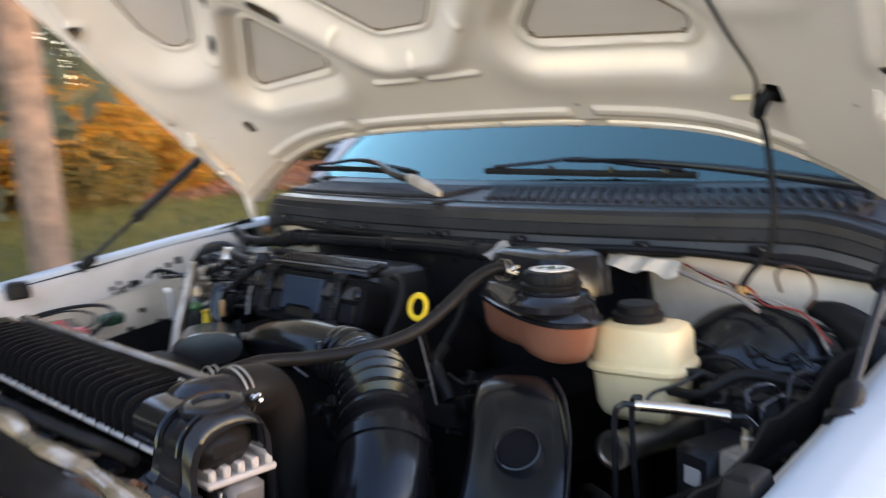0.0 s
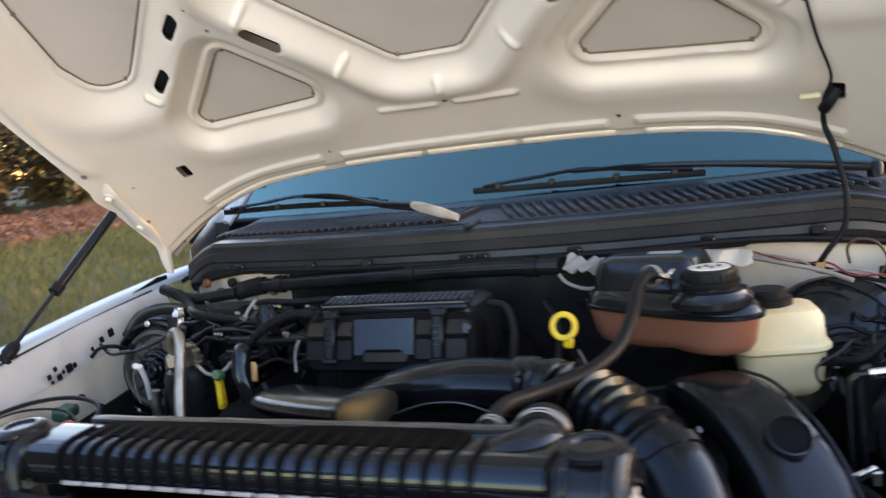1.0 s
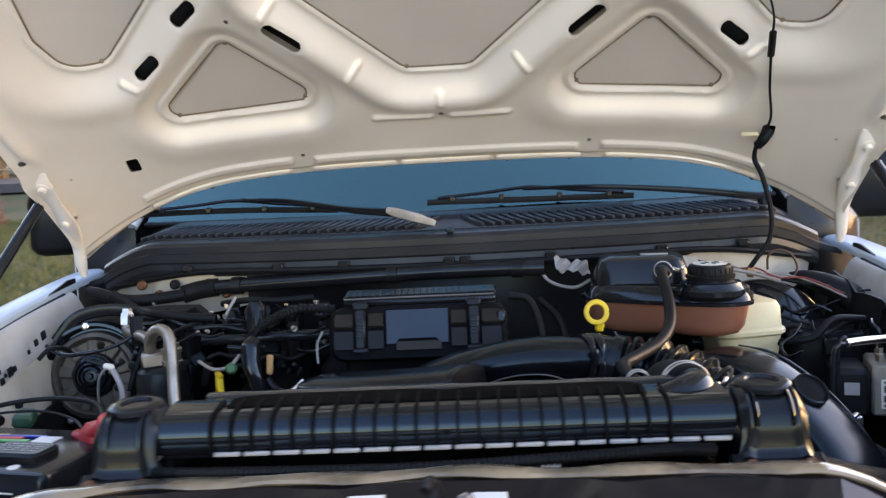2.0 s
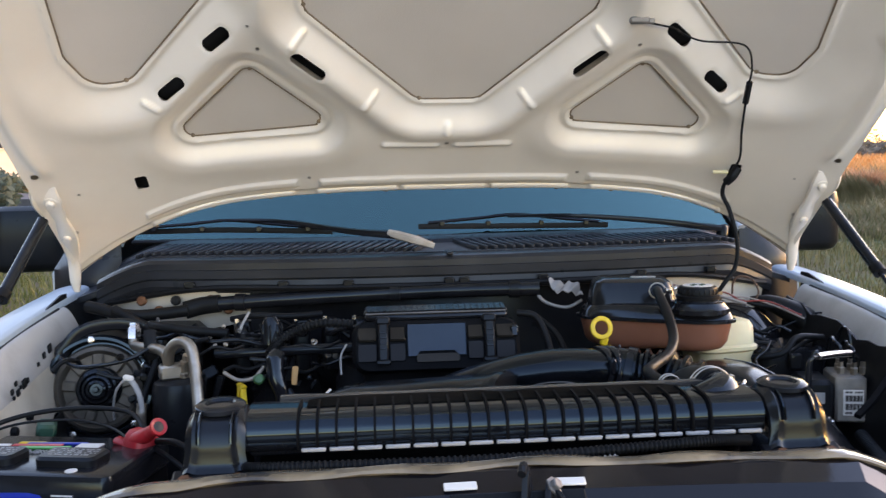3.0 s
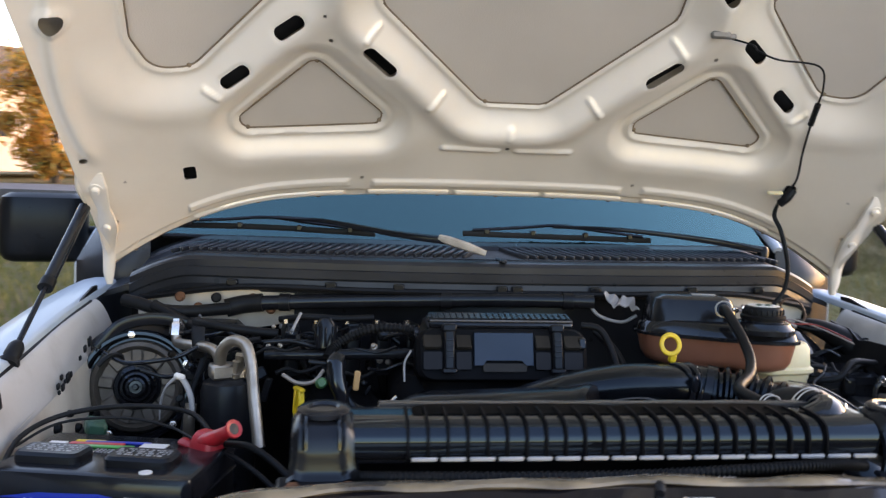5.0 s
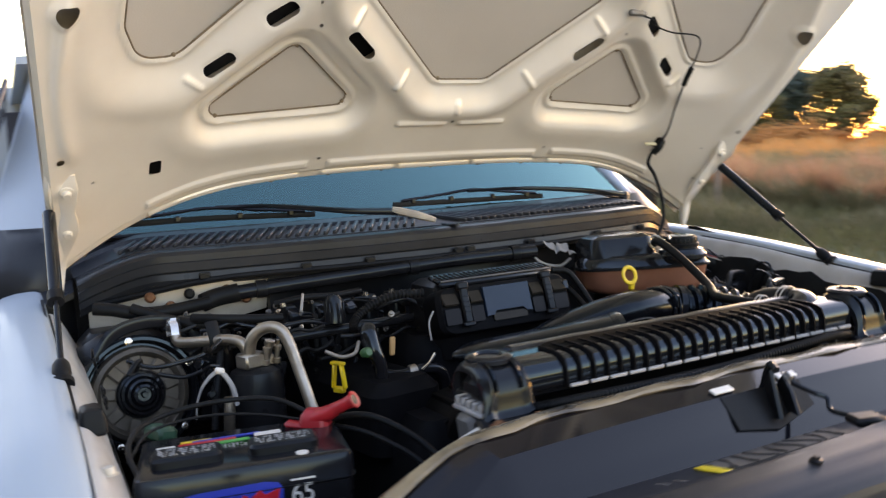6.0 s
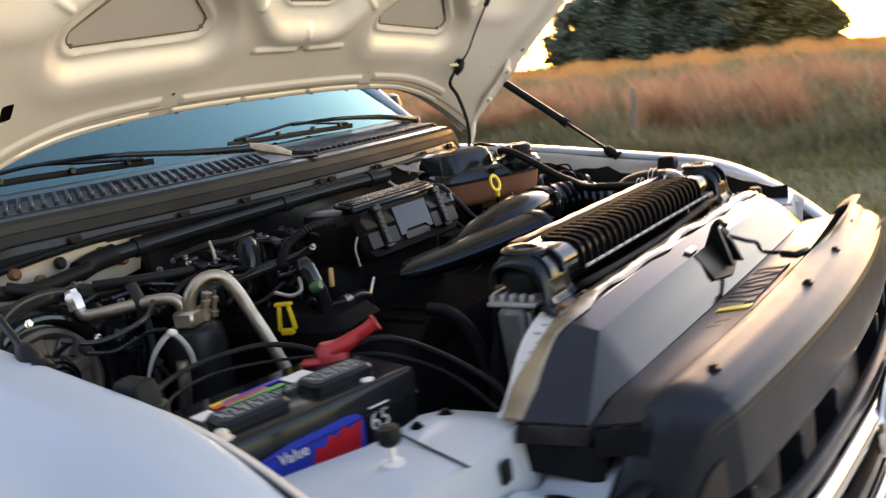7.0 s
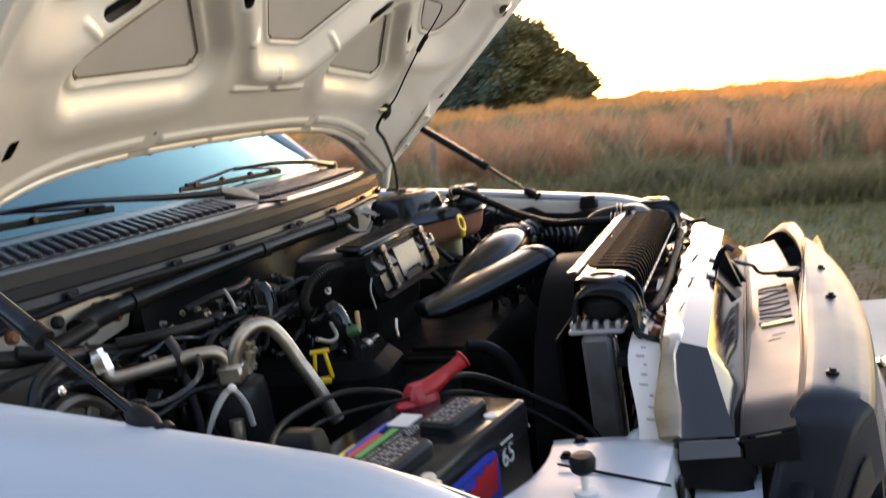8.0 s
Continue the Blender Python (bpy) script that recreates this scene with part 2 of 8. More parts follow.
def cbox(centre, size, bevel=0.004, rot=(0, 0, 0), taper=1.0):
    """A box with chamfered edges; taper narrows its top."""
    hx, hy, hz = (s / 2 for s in size)
    b = min(bevel, hx * 0.9, hy * 0.9, hz * 0.9)
    v, ids = [], {}
    for sx in (-1, 1):
        for sy in (-1, 1):
            for sz in (-1, 1):
                k = taper if sz > 0 else 1.0
                for a in range(3):
                    p = [sx * (hx - (b if a != 0 else 0)) * k, sy * (hy - (b if a != 1 else 0)) * k, sz * (hz - (b if a != 2 else 0))]
                    ids[sx, sy, sz, a] = len(v)
                    v.append(Vector(p))
    f = []
    for a in range(3):
        o1, o2 = [i for i in range(3) if i != a]
        for s in (-1, 1):
            ring = []
            for s1, s2 in ((-1, -1), (1, -1), (1, 1), (-1, 1)):
                k = [0, 0, 0]
                k[a], k[o1], k[o2] = s, s1, s2
                ring.append(ids[(*k, a)])
            f.append(tuple(ring))
        for s1 in (-1, 1):
            for s2 in (-1, 1):
                k0, k1 = [0, 0, 0], [0, 0, 0]
                k0[a], k1[a] = -1, 1
                k0[o1] = k1[o1] = s1
                k0[o2] = k1[o2] = s2
                f.append((ids[(*k0, o1)], ids[(*k1, o1)], ids[(*k1, o2)], ids[(*k0, o2)]))
    for sx in (-1, 1):
        for sy in (-1, 1):
            for sz in (-1, 1):
                f.append(tuple(ids[sx, sy, sz, a] for a in range(3)))
    m = pose(*centre, *rot)
    return [tuple(m @ p) for p in v], f


def smooth_path(pts, sub=6):
    p = [Vector(q) for q in pts]
    if len(p) < 3:
        return p
    p = [2 * p[0] - p[1]] + p + [2 * p[-1] - p[-2]]
    out = []
    for i in range(1, len(p) - 2):
        a, b, c, d = p[i - 1 : i + 3]
        for k in range(sub):
            t = k / sub
            out.append(0.5 * ((2 * b) + (c - a) * t + (2 * a - 5 * b + 4 * c - d) * t * t + (3 * b - a - 3 * c + d) * t ** 3))
    return out + [p[-2]]


def sweep(pts, width, height=None, seg=12, sub=6, up=(0, 0, 1), power=2.0, caps=True, corr=0.0, pitch=0.006):
    """A tube along a smooth path. width and height: half sizes, a number or one for each point; corr: depth of corrugations."""
    path = smooth_path(pts, sub)
    n = len(pts)

    def along(w, k):
        if not isinstance(w, (list, tuple)):
            return w
        q = k / max(1, len(path) - 1) * (n - 1)
        i = min(int(q), n - 2)
        return w[i] + (w[i + 1] - w[i]) * (q - i)

    ks = [float(k) for k in range(len(path))]
    if corr:
        total = sum((path[i + 1] - path[i]).length for i in range(len(path) - 1))
        count = max(8, int(total / pitch * 4))
        ks = [i / count * (len(path) - 1) for i in range(count + 1)]

    def at(k):
        i = min(int(k), len(path) - 2)
        return path[i].lerp(path[i + 1], k - i)

    v, f = [], []
    side = None
    for j, k in enumerate(ks):
        p = at(k)
        d = (at(min(k + 0.5, len(path) - 1)) - at(max(k - 0.5, 0))).normalized()
        if side is None:
            u = Vector(up)
            if abs(u.normalized().dot(d)) > 0.95:
                u = Vector((1, 0, 0.2))
            side = d.cross(u).normalized()
        side = (side - side.dot(d) * d).normalized()
        nor = side.cross(d)
        w, h = along(width, k), along(height if height is not None else width, k)
        if corr and j % 4 in (2, 3):
            w, h = w - corr, h - corr
        for s in range(seg):
            a = 2 * math.pi * s / seg
            c, e = math.cos(a), math.sin(a)
            c, e = math.copysign(abs(c) ** (2 / power), c), math.copysign(abs(e) ** (2 / power), e)
            v.append(tuple(p + side * (c * w) + nor * (e * h)))
    for j in range(len(ks) - 1):
        for s in range(seg):
            s2 = (s + 1) % seg
            f.append((j * seg + s, j * seg + s2, (j + 1) * seg + s2, (j + 1) * seg + s))
    if caps:
        f.append(tuple(range(seg - 1, -1, -1)))
        f.append(tuple(range((len(ks) - 1) * seg, len(ks) * seg)))
    return v, f


def lathe(profile, origin=(0, 0, 0), axis=(0, 0, 1), seg=28, start=0.0, end=360.0):
    """A turned body: (radius, height) pairs round an axis."""
    q = Vector(axis).normalized().to_track_quat("Z", "Y").to_matrix()
    o = Vector(origin)
    full = end - start >= 360
    cols = seg if full else seg + 1
    v, f = [], []
    for r, h in profile:
        for s in range(cols):
            a = radians(start + (end - start) * s / seg)
            v.append(tuple(o + q @ Vector((r * math.cos(a), r * math.sin(a), h))))
    for j in range(len(profile) - 1):
        for s in range(seg):
            s2 = (s + 1) % cols
            f.append((j * cols + s, j * cols + s2, (j + 1) * cols + s2, (j + 1) * cols + s))
    if full and profile[0][0] > 1e-6:
        f.append(tuple(range(cols - 1, -1, -1)))
    if full and profile[-1][0] > 1e-6:
        f.append(tuple(range((len(profile) - 1) * cols, len(profile) * cols)))
    return v, f


def prism(outline, m, depth, bevel=0.0):
    """A flat outline in m's x-y plane, given depth along m's z, with a chamfered upper edge."""
    n = len(outline)
    cx, cy = sum(p[0] for p in outline) / n, sum(p[1] for p in outline) / n

    def inset(p, b):
        d = math.hypot(p[0] - cx, p[1] - cy) or 1
        return p[0] - (p[0] - cx) / d * b, p[1] - (p[1] - cy) / d * b

    rings = [[(*p, 0) for p in outline], [(*p, depth - bevel) for p in outline]]
    if bevel:
        rings.append([(*inset(p, bevel), depth) for p in outline])
    v = [tuple(m @ Vector(p)) for r in rings for p in r]
    f = [tuple(range(n - 1, -1, -1)), tuple(range((len(rings) - 1) * n, len(rings) * n))]
    for j in range(len(rings) - 1):
        for i in range(n):
            k = (i + 1) % n
            f.append((j * n + i, j * n + k, (j + 1) * n + k, (j + 1) * n + i))
    return v, f


def rounded(w, h, r, steps=5):
    """A rectangle's outline with round corners."""
    out = []
    for cx, cy, a0 in ((w / 2 - r, h / 2 - r, 0), (-w / 2 + r, h / 2 - r, 90), (-w / 2 + r, -h / 2 + r, 180), (w / 2 - r, -h / 2 + r, 270)):
        for i in range(steps + 1):
            a = radians(a0 + 90 * i / steps)
            out.append((cx + r * math.cos(a), cy + r * math.sin(a)))
    return out


def tub(w, d, levels, centre, r=0.03, rot=0.0, steps=5):
    """A rounded-rectangle body of stacked outlines: levels are (z, grow), closed above and below."""
    v, f = [], []
    m = pose(centre[0], centre[1], 0, 0, 0, rot)
    n = 4 * (steps + 1)
    for z, g in levels:
        for x, y in rounded(w + 2 * g, d + 2 * g, max(0.002, r + g), steps):
            v.append(tuple(m @ Vector((x, y, z))))
    for j in range(len(levels) - 1):
        for i in range(n):
            k = (i + 1) % n
            f.append((j * n + i, j * n + k, (j + 1) * n + k, (j + 1) * n + i))
    f.append(tuple(range(n - 1, -1, -1)))
    f.append(tuple(range((len(levels) - 1) * n, len(levels) * n)))
    return v, f


def grid(fn, nu, nv):
    v = [tuple(fn(i / nu, j / nv)) for j in range(nv + 1) for i in range(nu + 1)]
    f = [(j * (nu + 1) + i, j * (nu + 1) + i + 1, (j + 1) * (nu + 1) + i + 1, (j + 1) * (nu + 1) + i) for j in range(nv) for i in range(nu)]
    return v, f


def slab(geo, offset):
    """A sheet given thickness: a second sheet at the offset, joined along the open border."""
    v, f = geo
    n = len(v)
    o = Vector(offset)
    count = {}
    for q in f:
        for a, b in zip(q, q[1:] + q[:1]):
            count[a, b] = 1
    sides = [(a, a + n, b + n, b) for a, b in count if (b, a) not in count]
    return list(v) + [tuple(Vector(p) + o) for p in v], list(f) + [tuple(i + n for i in reversed(q)) for q in f] + sides


def mesh(name, geo, mat, angle=40):
    me = bpy.data.meshes.new(name)
    me.from_pydata(geo[0], [], geo[1])
    bm_ = bmesh.new()
    bm_.from_mesh(me)
    bmesh.ops.recalc_face_normals(bm_, faces=bm_.faces)
    bm_.to_mesh(me)
    bm_.free()
    me.shade_smooth()
    me.set_sharp_from_angle(angle=radians(angle))
    me.materials.append(mat)
    return me


FRAME = LEVEL


def thing(name, at, label, category, group="", kind=""):
    """A top-level thing: an Empty at its base, under which its parts come."""
    ob = new(name)
    ob.empty_display_size = 0.05
    ob.matrix_basis = FRAME @ Matrix.Translation(at)
    ob["base"] = at
    return tagged(ob, label, category, group, kind)


def part(name, geo, mat, parent, label="", m=None, angle=40, kind=""):
    """One mesh object under a thing or a part; geo is (vertices, faces) or a mesh to share."""
    me = geo if isinstance(geo, bpy.types.Mesh) else mesh(name, geo, mat, angle)
    ob = new(name, me)
    ob.parent = parent
    if "base" in parent:
        ob.matrix_parent_inverse = Matrix.Translation(-Vector(parent["base"]))
    elif "seat" in parent:
        ob.matrix_parent_inverse = Matrix(np.array(parent["seat"]).reshape(4, 4).tolist()).inverted()
    if m is not None:
        ob.matrix_basis = m
        ob["seat"] = [c for row in m for c in row]
    return tagged(ob, label, kind=kind)


def single(name, geo, mat, label, category, group="", kind="", angle=40):
    """A thing that is one mesh."""
    ob = new(name, mesh(name, geo, mat, angle))
    ob.matrix_basis = FRAME.copy()
    return tagged(ob, label, category, group, kind)


# ---- the truck's body ----
def fender_crest(y):
    """Height of the fender's crest along the truck."""
    return ledge_line(y) - (1.2 * (0.28 - y) ** 2 if y < 0.28 else 0.0)


def ledge_line(y):
    return 1.147 + 0.142 * (y - 0.1) - (0.10 * (y - 0.6) ** 2 if y > 0.6 else 0.0)


def ledge_top(y):
    return ledge_line(y) - (0.95 * (0.26 - y) ** 2 if y < 0.26 else 0.0)


truck = thing("pickup_truck", (0, 0.9, 0.35), "white pickup truck with its hood raised, parked on grass", "pickup truck")


def fender(side):
    # across: (distance from the middle, drop below the crest)
    prof = [(0.792, 0.014), (0.795, 0.005), (0.803, 0.001), (0.815, 0.0), (0.838, 0.001), (0.86, 0.006), (0.89, 0.02), (0.92, 0.047), (0.945, 0.09), (0.96, 0.15), (0.968, 0.24), (0.972, 0.36), (0.972, 0.46)]

    def fn(u, v):
        y = -0.12 + v * 1.15
        k = u * (len(prof) - 1)
        i = min(int(k), len(prof) - 2)
        t = k - i
        x = prof[i][0] + (prof[i + 1][0] - prof[i][0]) * t
        d = prof[i][1] + (prof[i + 1][1] - prof[i][1]) * t
        x -= 0.05 * max(0, -y) / 0.12 * (x - 0.7)
        return side * x, y, fender_crest(y) - d

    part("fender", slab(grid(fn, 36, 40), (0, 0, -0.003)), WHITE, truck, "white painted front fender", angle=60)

    # the ledge on which the hood closes, with a dark gap to the fender
    def ledge(u, v):
        y = 0.0 + v * 0.86
        z = ledge_top(y) - 0.014 - 0.064 * (1 - u) ** 2.2 - 0.001 * math.sin(y * 17)
        return side * (0.750 + 0.041 * u ** 0.8 + 0.001 * math.sin(y * 21) * (1 - u)), y, z

    lg = part("fender_ledge", slab(grid(ledge, 8, 50), (0, 0, -0.004)), LEDGE, truck, "dusty white inner fender ledge with bolts, greyed for shade")
    for y in (0.02, 0.19):
        part("bolt", lathe([(0.0, 0.008), (0.006, 0.008), (0.0075, 0.006), (0.0075, 0.0), (0.012, -0.001)], (side * 0.772, y, ledge_top(y) - 0.027), seg=8), CREAM, lg)
    part("hinge_pocket", prism([(0.700, 0.0), (0.90, 0.0), (0.90, 0.040), (0.87, 0.040)], Matrix(((0, 0, 1, side * 0.800), (1, 0, 0, 0), (0, 1, 0, 1.2165), (0, 0, 0, 1))), 0.004), RUBBER, lg, "dark pocket beside the hood hinge")
    part("gap_seal", sweep([(side * 0.792, y, ledge_line(y) - 0.016) for y in (0.32, 0.4, 0.55, 0.7, 0.84)], 0.004, seg=8), RUBBER, lg)


fender(-1)
fender(1)


def inner_fender(side):
    def fn(u, v):
        y = -0.02 + v * 0.88
        top = ledge_top(y) - 0.075
        z = top + (0.62 - top) * u
        x = 0.752 - 0.012 * math.sin(u * 7) + 0.02 * u
        x += 0.002 * math.sin(y * 14) * min(1, max(0, (u - 0.1) / 0.3))
        return side * x, y, z

    p = part("inner_fender", slab(grid(fn, 20, 40), (side * 0.004, 0, 0)), CREAM, truck, "dusty white inner fender wall with mounting holes")
    for i, (y, dz, r) in enumerate(((0.50, 0.10, 0.009), (0.53, 0.135, 0.007), (0.47, 0.15, 0.011), (0.56, 0.10, 0.006), (0.44, 0.11, 0.006), (0.60, 0.14, 0.008), (0.40, 0.16, 0.012), (0.36, 0.12, 0.006))):
        x = side * (0.752 - 0.012)
        part("hole_plug", lathe([(0, 0.003), (r * 0.8, 0.003), (r, 0.0), (r, -0.006)], (x, y, ledge_line(y) - 0.03 - dz), (-side, 0, 0), seg=10), RUBBER, p)


    if side < 0:
        for y, z, r in ((0.496, 1.141, 0.005), (0.511, 1.152, 0.0045), (0.518, 1.135, 0.006), (0.543, 1.145, 0.008), (0.556, 1.147, 0.005), (0.501, 1.130, 0.0035), (0.656, 1.184, 0.008), (0.630, 1.176, 0.006), (0.528, 1.142, 0.0035), (0.604, 1.165, 0.004)):
            part("hole_plug", cbox((side * 0.7405, y, z), (0.004, r * 1.8, r * 2.1), 0.0015, (12, 0, 0)), RUBBER, p)
    part("splash_liner", slab(grid(lambda u, v: (side * (0.728 - 0.03 * math.sin(u * 3)), 0.02 + 0.80 * v, ledge_line(0.02 + 0.80 * v) - (0.036 + 0.007 * math.sin(v * 31) + 0.004 * math.sin(v * 67) if side > 0 else 0.165) - 0.5 * u), 12, 24), (side * 0.004, 0, 0)), RUBBER, p, "black plastic splash liner")


inner_fender(-1)
inner_fender(1)


# firewall: cream sides under the cowl, everything behind the engine
def firewall_fn(u, v):
    x = -0.74 + 1.48 * u
    return x, 0.885 + 0.06 * (x / 0.7) ** 2 - 0.02 * math.sin(v * 3), 1.285 - v * 0.75


part("firewall", slab(grid(firewall_fn, 30, 14), (0, 0.006, 0)), ENGINE, truck, "grimy firewall, coloured near-black for the bay's shade")
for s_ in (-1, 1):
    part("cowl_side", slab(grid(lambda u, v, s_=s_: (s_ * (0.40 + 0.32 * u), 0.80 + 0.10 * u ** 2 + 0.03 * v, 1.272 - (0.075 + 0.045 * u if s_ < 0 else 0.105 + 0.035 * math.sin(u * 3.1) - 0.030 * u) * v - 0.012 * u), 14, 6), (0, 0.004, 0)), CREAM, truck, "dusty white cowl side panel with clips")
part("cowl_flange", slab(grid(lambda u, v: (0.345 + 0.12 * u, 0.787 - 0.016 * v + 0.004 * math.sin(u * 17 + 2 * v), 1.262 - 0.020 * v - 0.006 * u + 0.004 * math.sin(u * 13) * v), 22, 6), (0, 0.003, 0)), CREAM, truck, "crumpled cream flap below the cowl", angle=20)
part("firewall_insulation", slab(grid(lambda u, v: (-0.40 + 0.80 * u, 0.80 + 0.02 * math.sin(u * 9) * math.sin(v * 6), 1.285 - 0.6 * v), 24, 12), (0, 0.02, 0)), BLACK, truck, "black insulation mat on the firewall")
part("bay_floor", slab(grid(lambda u, v: (-0.74 + 1.48 * u, 0.0 + 0.9 * v, 0.56 + 0.05 * math.sin(u * 9) * math.sin(v * 7)), 16, 10), (0, 0, -0.01)), ENGINE, truck, "grimy frame under the engine, coloured near-black for shade")
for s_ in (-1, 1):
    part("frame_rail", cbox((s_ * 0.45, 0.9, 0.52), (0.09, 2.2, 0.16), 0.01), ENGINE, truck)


# cab: windshield, pillars, roof, doors
def bow(x):
    return 0.105 * (x / 0.7) ** 2


def glass_fn(u, v):
    w = 0.70 - 0.10 * v
    x = -w + 2 * w * u
    return x, 0.958 + bow(x) * (1 - 0.4 * v) + 0.62 * v, 1.352 + 0.43 * v + 0.02 * math.sin(v * math.pi)


def pillar_fn(s_, u_, u, v):
    """Between the windshield's edge and the front edge of the cab's side."""
    z = 1.08 + 0.70 * v
    g = glass_fn(u_, min(1, max(0, (z - 1.352) / 0.43)))
    w = (z - 0.45) / 1.36
    outer = (s_ * (0.915 - 0.02 * w - 0.17 * max(0, w - 0.62) / 0.38), 1.118 + 0.50 * max(0, w - 0.62) / 0.31)
    inner = (g[0] + s_ * 0.03, g[1] + (0.03 if z > 1.352 else 0.0))
    bulge = 0.03 * math.sin(math.pi * u)
    return inner[0] + (outer[0] - inner[0]) * u, inner[1] + (outer[1] - inner[1]) * u - bulge, z


ws = part("windshield", slab(grid(glass_fn, 24, 12), (0, -0.003, 0.004)), WSGLASS, truck, "laminated windshield reflecting the evening sky")
ws.visible_shadow = False
part("windshield_seal", sweep([glass_fn(u, 0) for u in (0, 0.1, 0.25, 0.5, 0.75, 0.9, 1)], 0.010, 0.006, seg=8), RUBBER, ws)
for s_ in (-1, 1):
    u_ = 0 if s_ < 0 else 1
    pts = [Vector(glass_fn(u_, v)) + Vector((s_ * 0.035, 0.0, -0.004)) for v in (0, 0.25, 0.5, 0.75, 1)]
    part("windshield_pillar", sweep(pts, [0.010, 0.022, 0.035, 0.035, 0.035], [0.010, 0.02, 0.03, 0.03, 0.03], seg=12, power=3), WHITE, truck)
    part("cowl_corner", slab(grid(lambda u, v, s_=s_: (s_ * (0.68 + 0.12 * u), 0.95 + 0.16 * v, 1.278 + 0.02 * v - 0.04 * u), 10, 8), (0, 0, -0.012)), COWL, truck, "black plastic trim at the corner of the cowl")
    part("pillar_panel", slab(grid(lambda u, v, s_=s_, u_=u_: pillar_fn(s_, u_, u, 0.43 + 0.57 * v), 8, 14), (0, 0.006, 0)), WHITE, truck)
    part("pillar_base", slab(grid(lambda u, v, s_=s_, u_=u_: pillar_fn(s_, u_, u, 0.43 * v), 8, 10), (0, 0.006, 0)), COWL, truck, "black trim at the foot of the pillar")
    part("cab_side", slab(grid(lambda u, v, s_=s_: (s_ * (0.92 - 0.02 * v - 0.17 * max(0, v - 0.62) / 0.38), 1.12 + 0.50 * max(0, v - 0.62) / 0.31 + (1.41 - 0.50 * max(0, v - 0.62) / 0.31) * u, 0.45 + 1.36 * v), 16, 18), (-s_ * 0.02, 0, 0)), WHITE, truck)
    part("side_window", cbox((s_ * 0.865, 1.75, 1.56), (0.012, 0.8, 0.34), 0.005, (0, -s_ * 20, 0)), WINDOWDARK, truck)
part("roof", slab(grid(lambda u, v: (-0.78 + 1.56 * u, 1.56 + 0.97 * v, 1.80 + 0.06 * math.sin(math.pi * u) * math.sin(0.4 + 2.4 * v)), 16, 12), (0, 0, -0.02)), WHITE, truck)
part("cab_back", cbox((0, 2.53, 1.15), (1.86, 0.03, 1.38), 0.01), WHITE, truck)
for s_ in (-1, 1):
    part("door_trim", slab(grid(lambda u, v, s_=s_: (s_ * (0.885 - 0.02 * v - 0.17 * max(0, v - 0.62) / 0.38), 1.16 + 0.50 * max(0, v - 0.62) / 0.31 + (1.33 - 0.50 * max(0, v - 0.62) / 0.31) * u, 0.45 + 1.34 * v), 16, 18), (-s_ * 0.01, 0, 0)), DASH, truck)
part("dash_edge", sweep([(-0.30, 1.20, 1.335), (-0.1, 1.16, 1.345), (0.1, 1.15, 1.352), (0.3, 1.17, 1.356), (0.5, 1.23, 1.352)], 0.006, 0.002, seg=8), LABELGREY, truck, "pale trim line on the dashboard")
# Pale blue for a sheet that imitates sky reflected in the windshield.
SKYSHEET = material("pale_blue_sky_sheet", (0.66, 0.84, 0.90), 0.45, metal=0.0, var=0.12, scale=5, bump=0)


def sky_sheet_fn(u, v):
    q = 0.13 + 0.62 * v
    p = glass_fn(0.04 + 0.92 * u, q)
    fold = 0.008 * abs(((u * 14) % 2) - 1)
    return p[0], p[1] + 0.05 + fold, p[2] - 0.02 - fold * 0.6


# Added behind the glass to brighten its upper band like reflected sky.
shd = thing("sunshade", (0, 1.15, 1.37), "pale blue folded sheet added to brighten the windshield", "sunshade")
part("foil", slab(grid(sky_sheet_fn, 56, 10), (0, 0.004, 0)), SKYSHEET, shd, angle=20)
part("edge_tape", sweep([Vector(sky_sheet_fn(k / 14, 0)) + Vector((0, -0.004, 0.003)) for k in range(15)], 0.004, 0.003, seg=6), LABELGREY, shd, "pale lower edge of the added sheet")
part("headliner", cbox((0, 2.05, 1.765), (1.45, 0.92, 0.02), 0.006), DASH, truck)
part("rear_trim", cbox((0, 2.49, 1.25), (1.6, 0.02, 1.0), 0.006), DASH, truck)
part("dashboard", join(grid(lambda u, v: (-0.68 + 1.36 * u, 1.02 + bow(-0.68 + 1.36 * u) + 0.5 * v, 1.325 - 0.02 * v + 0.03 * math.sin(v * 3) * math.sin(u * 3)), 16, 8), cbox((0, 1.55, 1.1), (1.4, 0.1, 0.4), 0.02), cbox((0, 2.3, 1.3), (1.3, 0.2, 0.7), 0.04)), DASH, truck, "dark blue-grey dashboard behind the windshield")
for s_ in (-1, 1):
    mir = part("side_mirror", tub(0.22, 0.11, [(1.255, -0.03), (1.262, -0.012), (1.28, 0), (1.40, 0), (1.425, -0.006), (1.438, -0.03)], (s_ * 1.10, 1.50), 0.05, s_ * -12), BLACK, truck, "large black plastic side mirror housing")
    part("mirror_arm", sweep([(s_ * 0.95, 1.60, 1.33), (s_ * 1.02, 1.56, 1.33), (s_ * 1.06, 1.53, 1.33)], 0.02, seg=10), BLACK, mir)
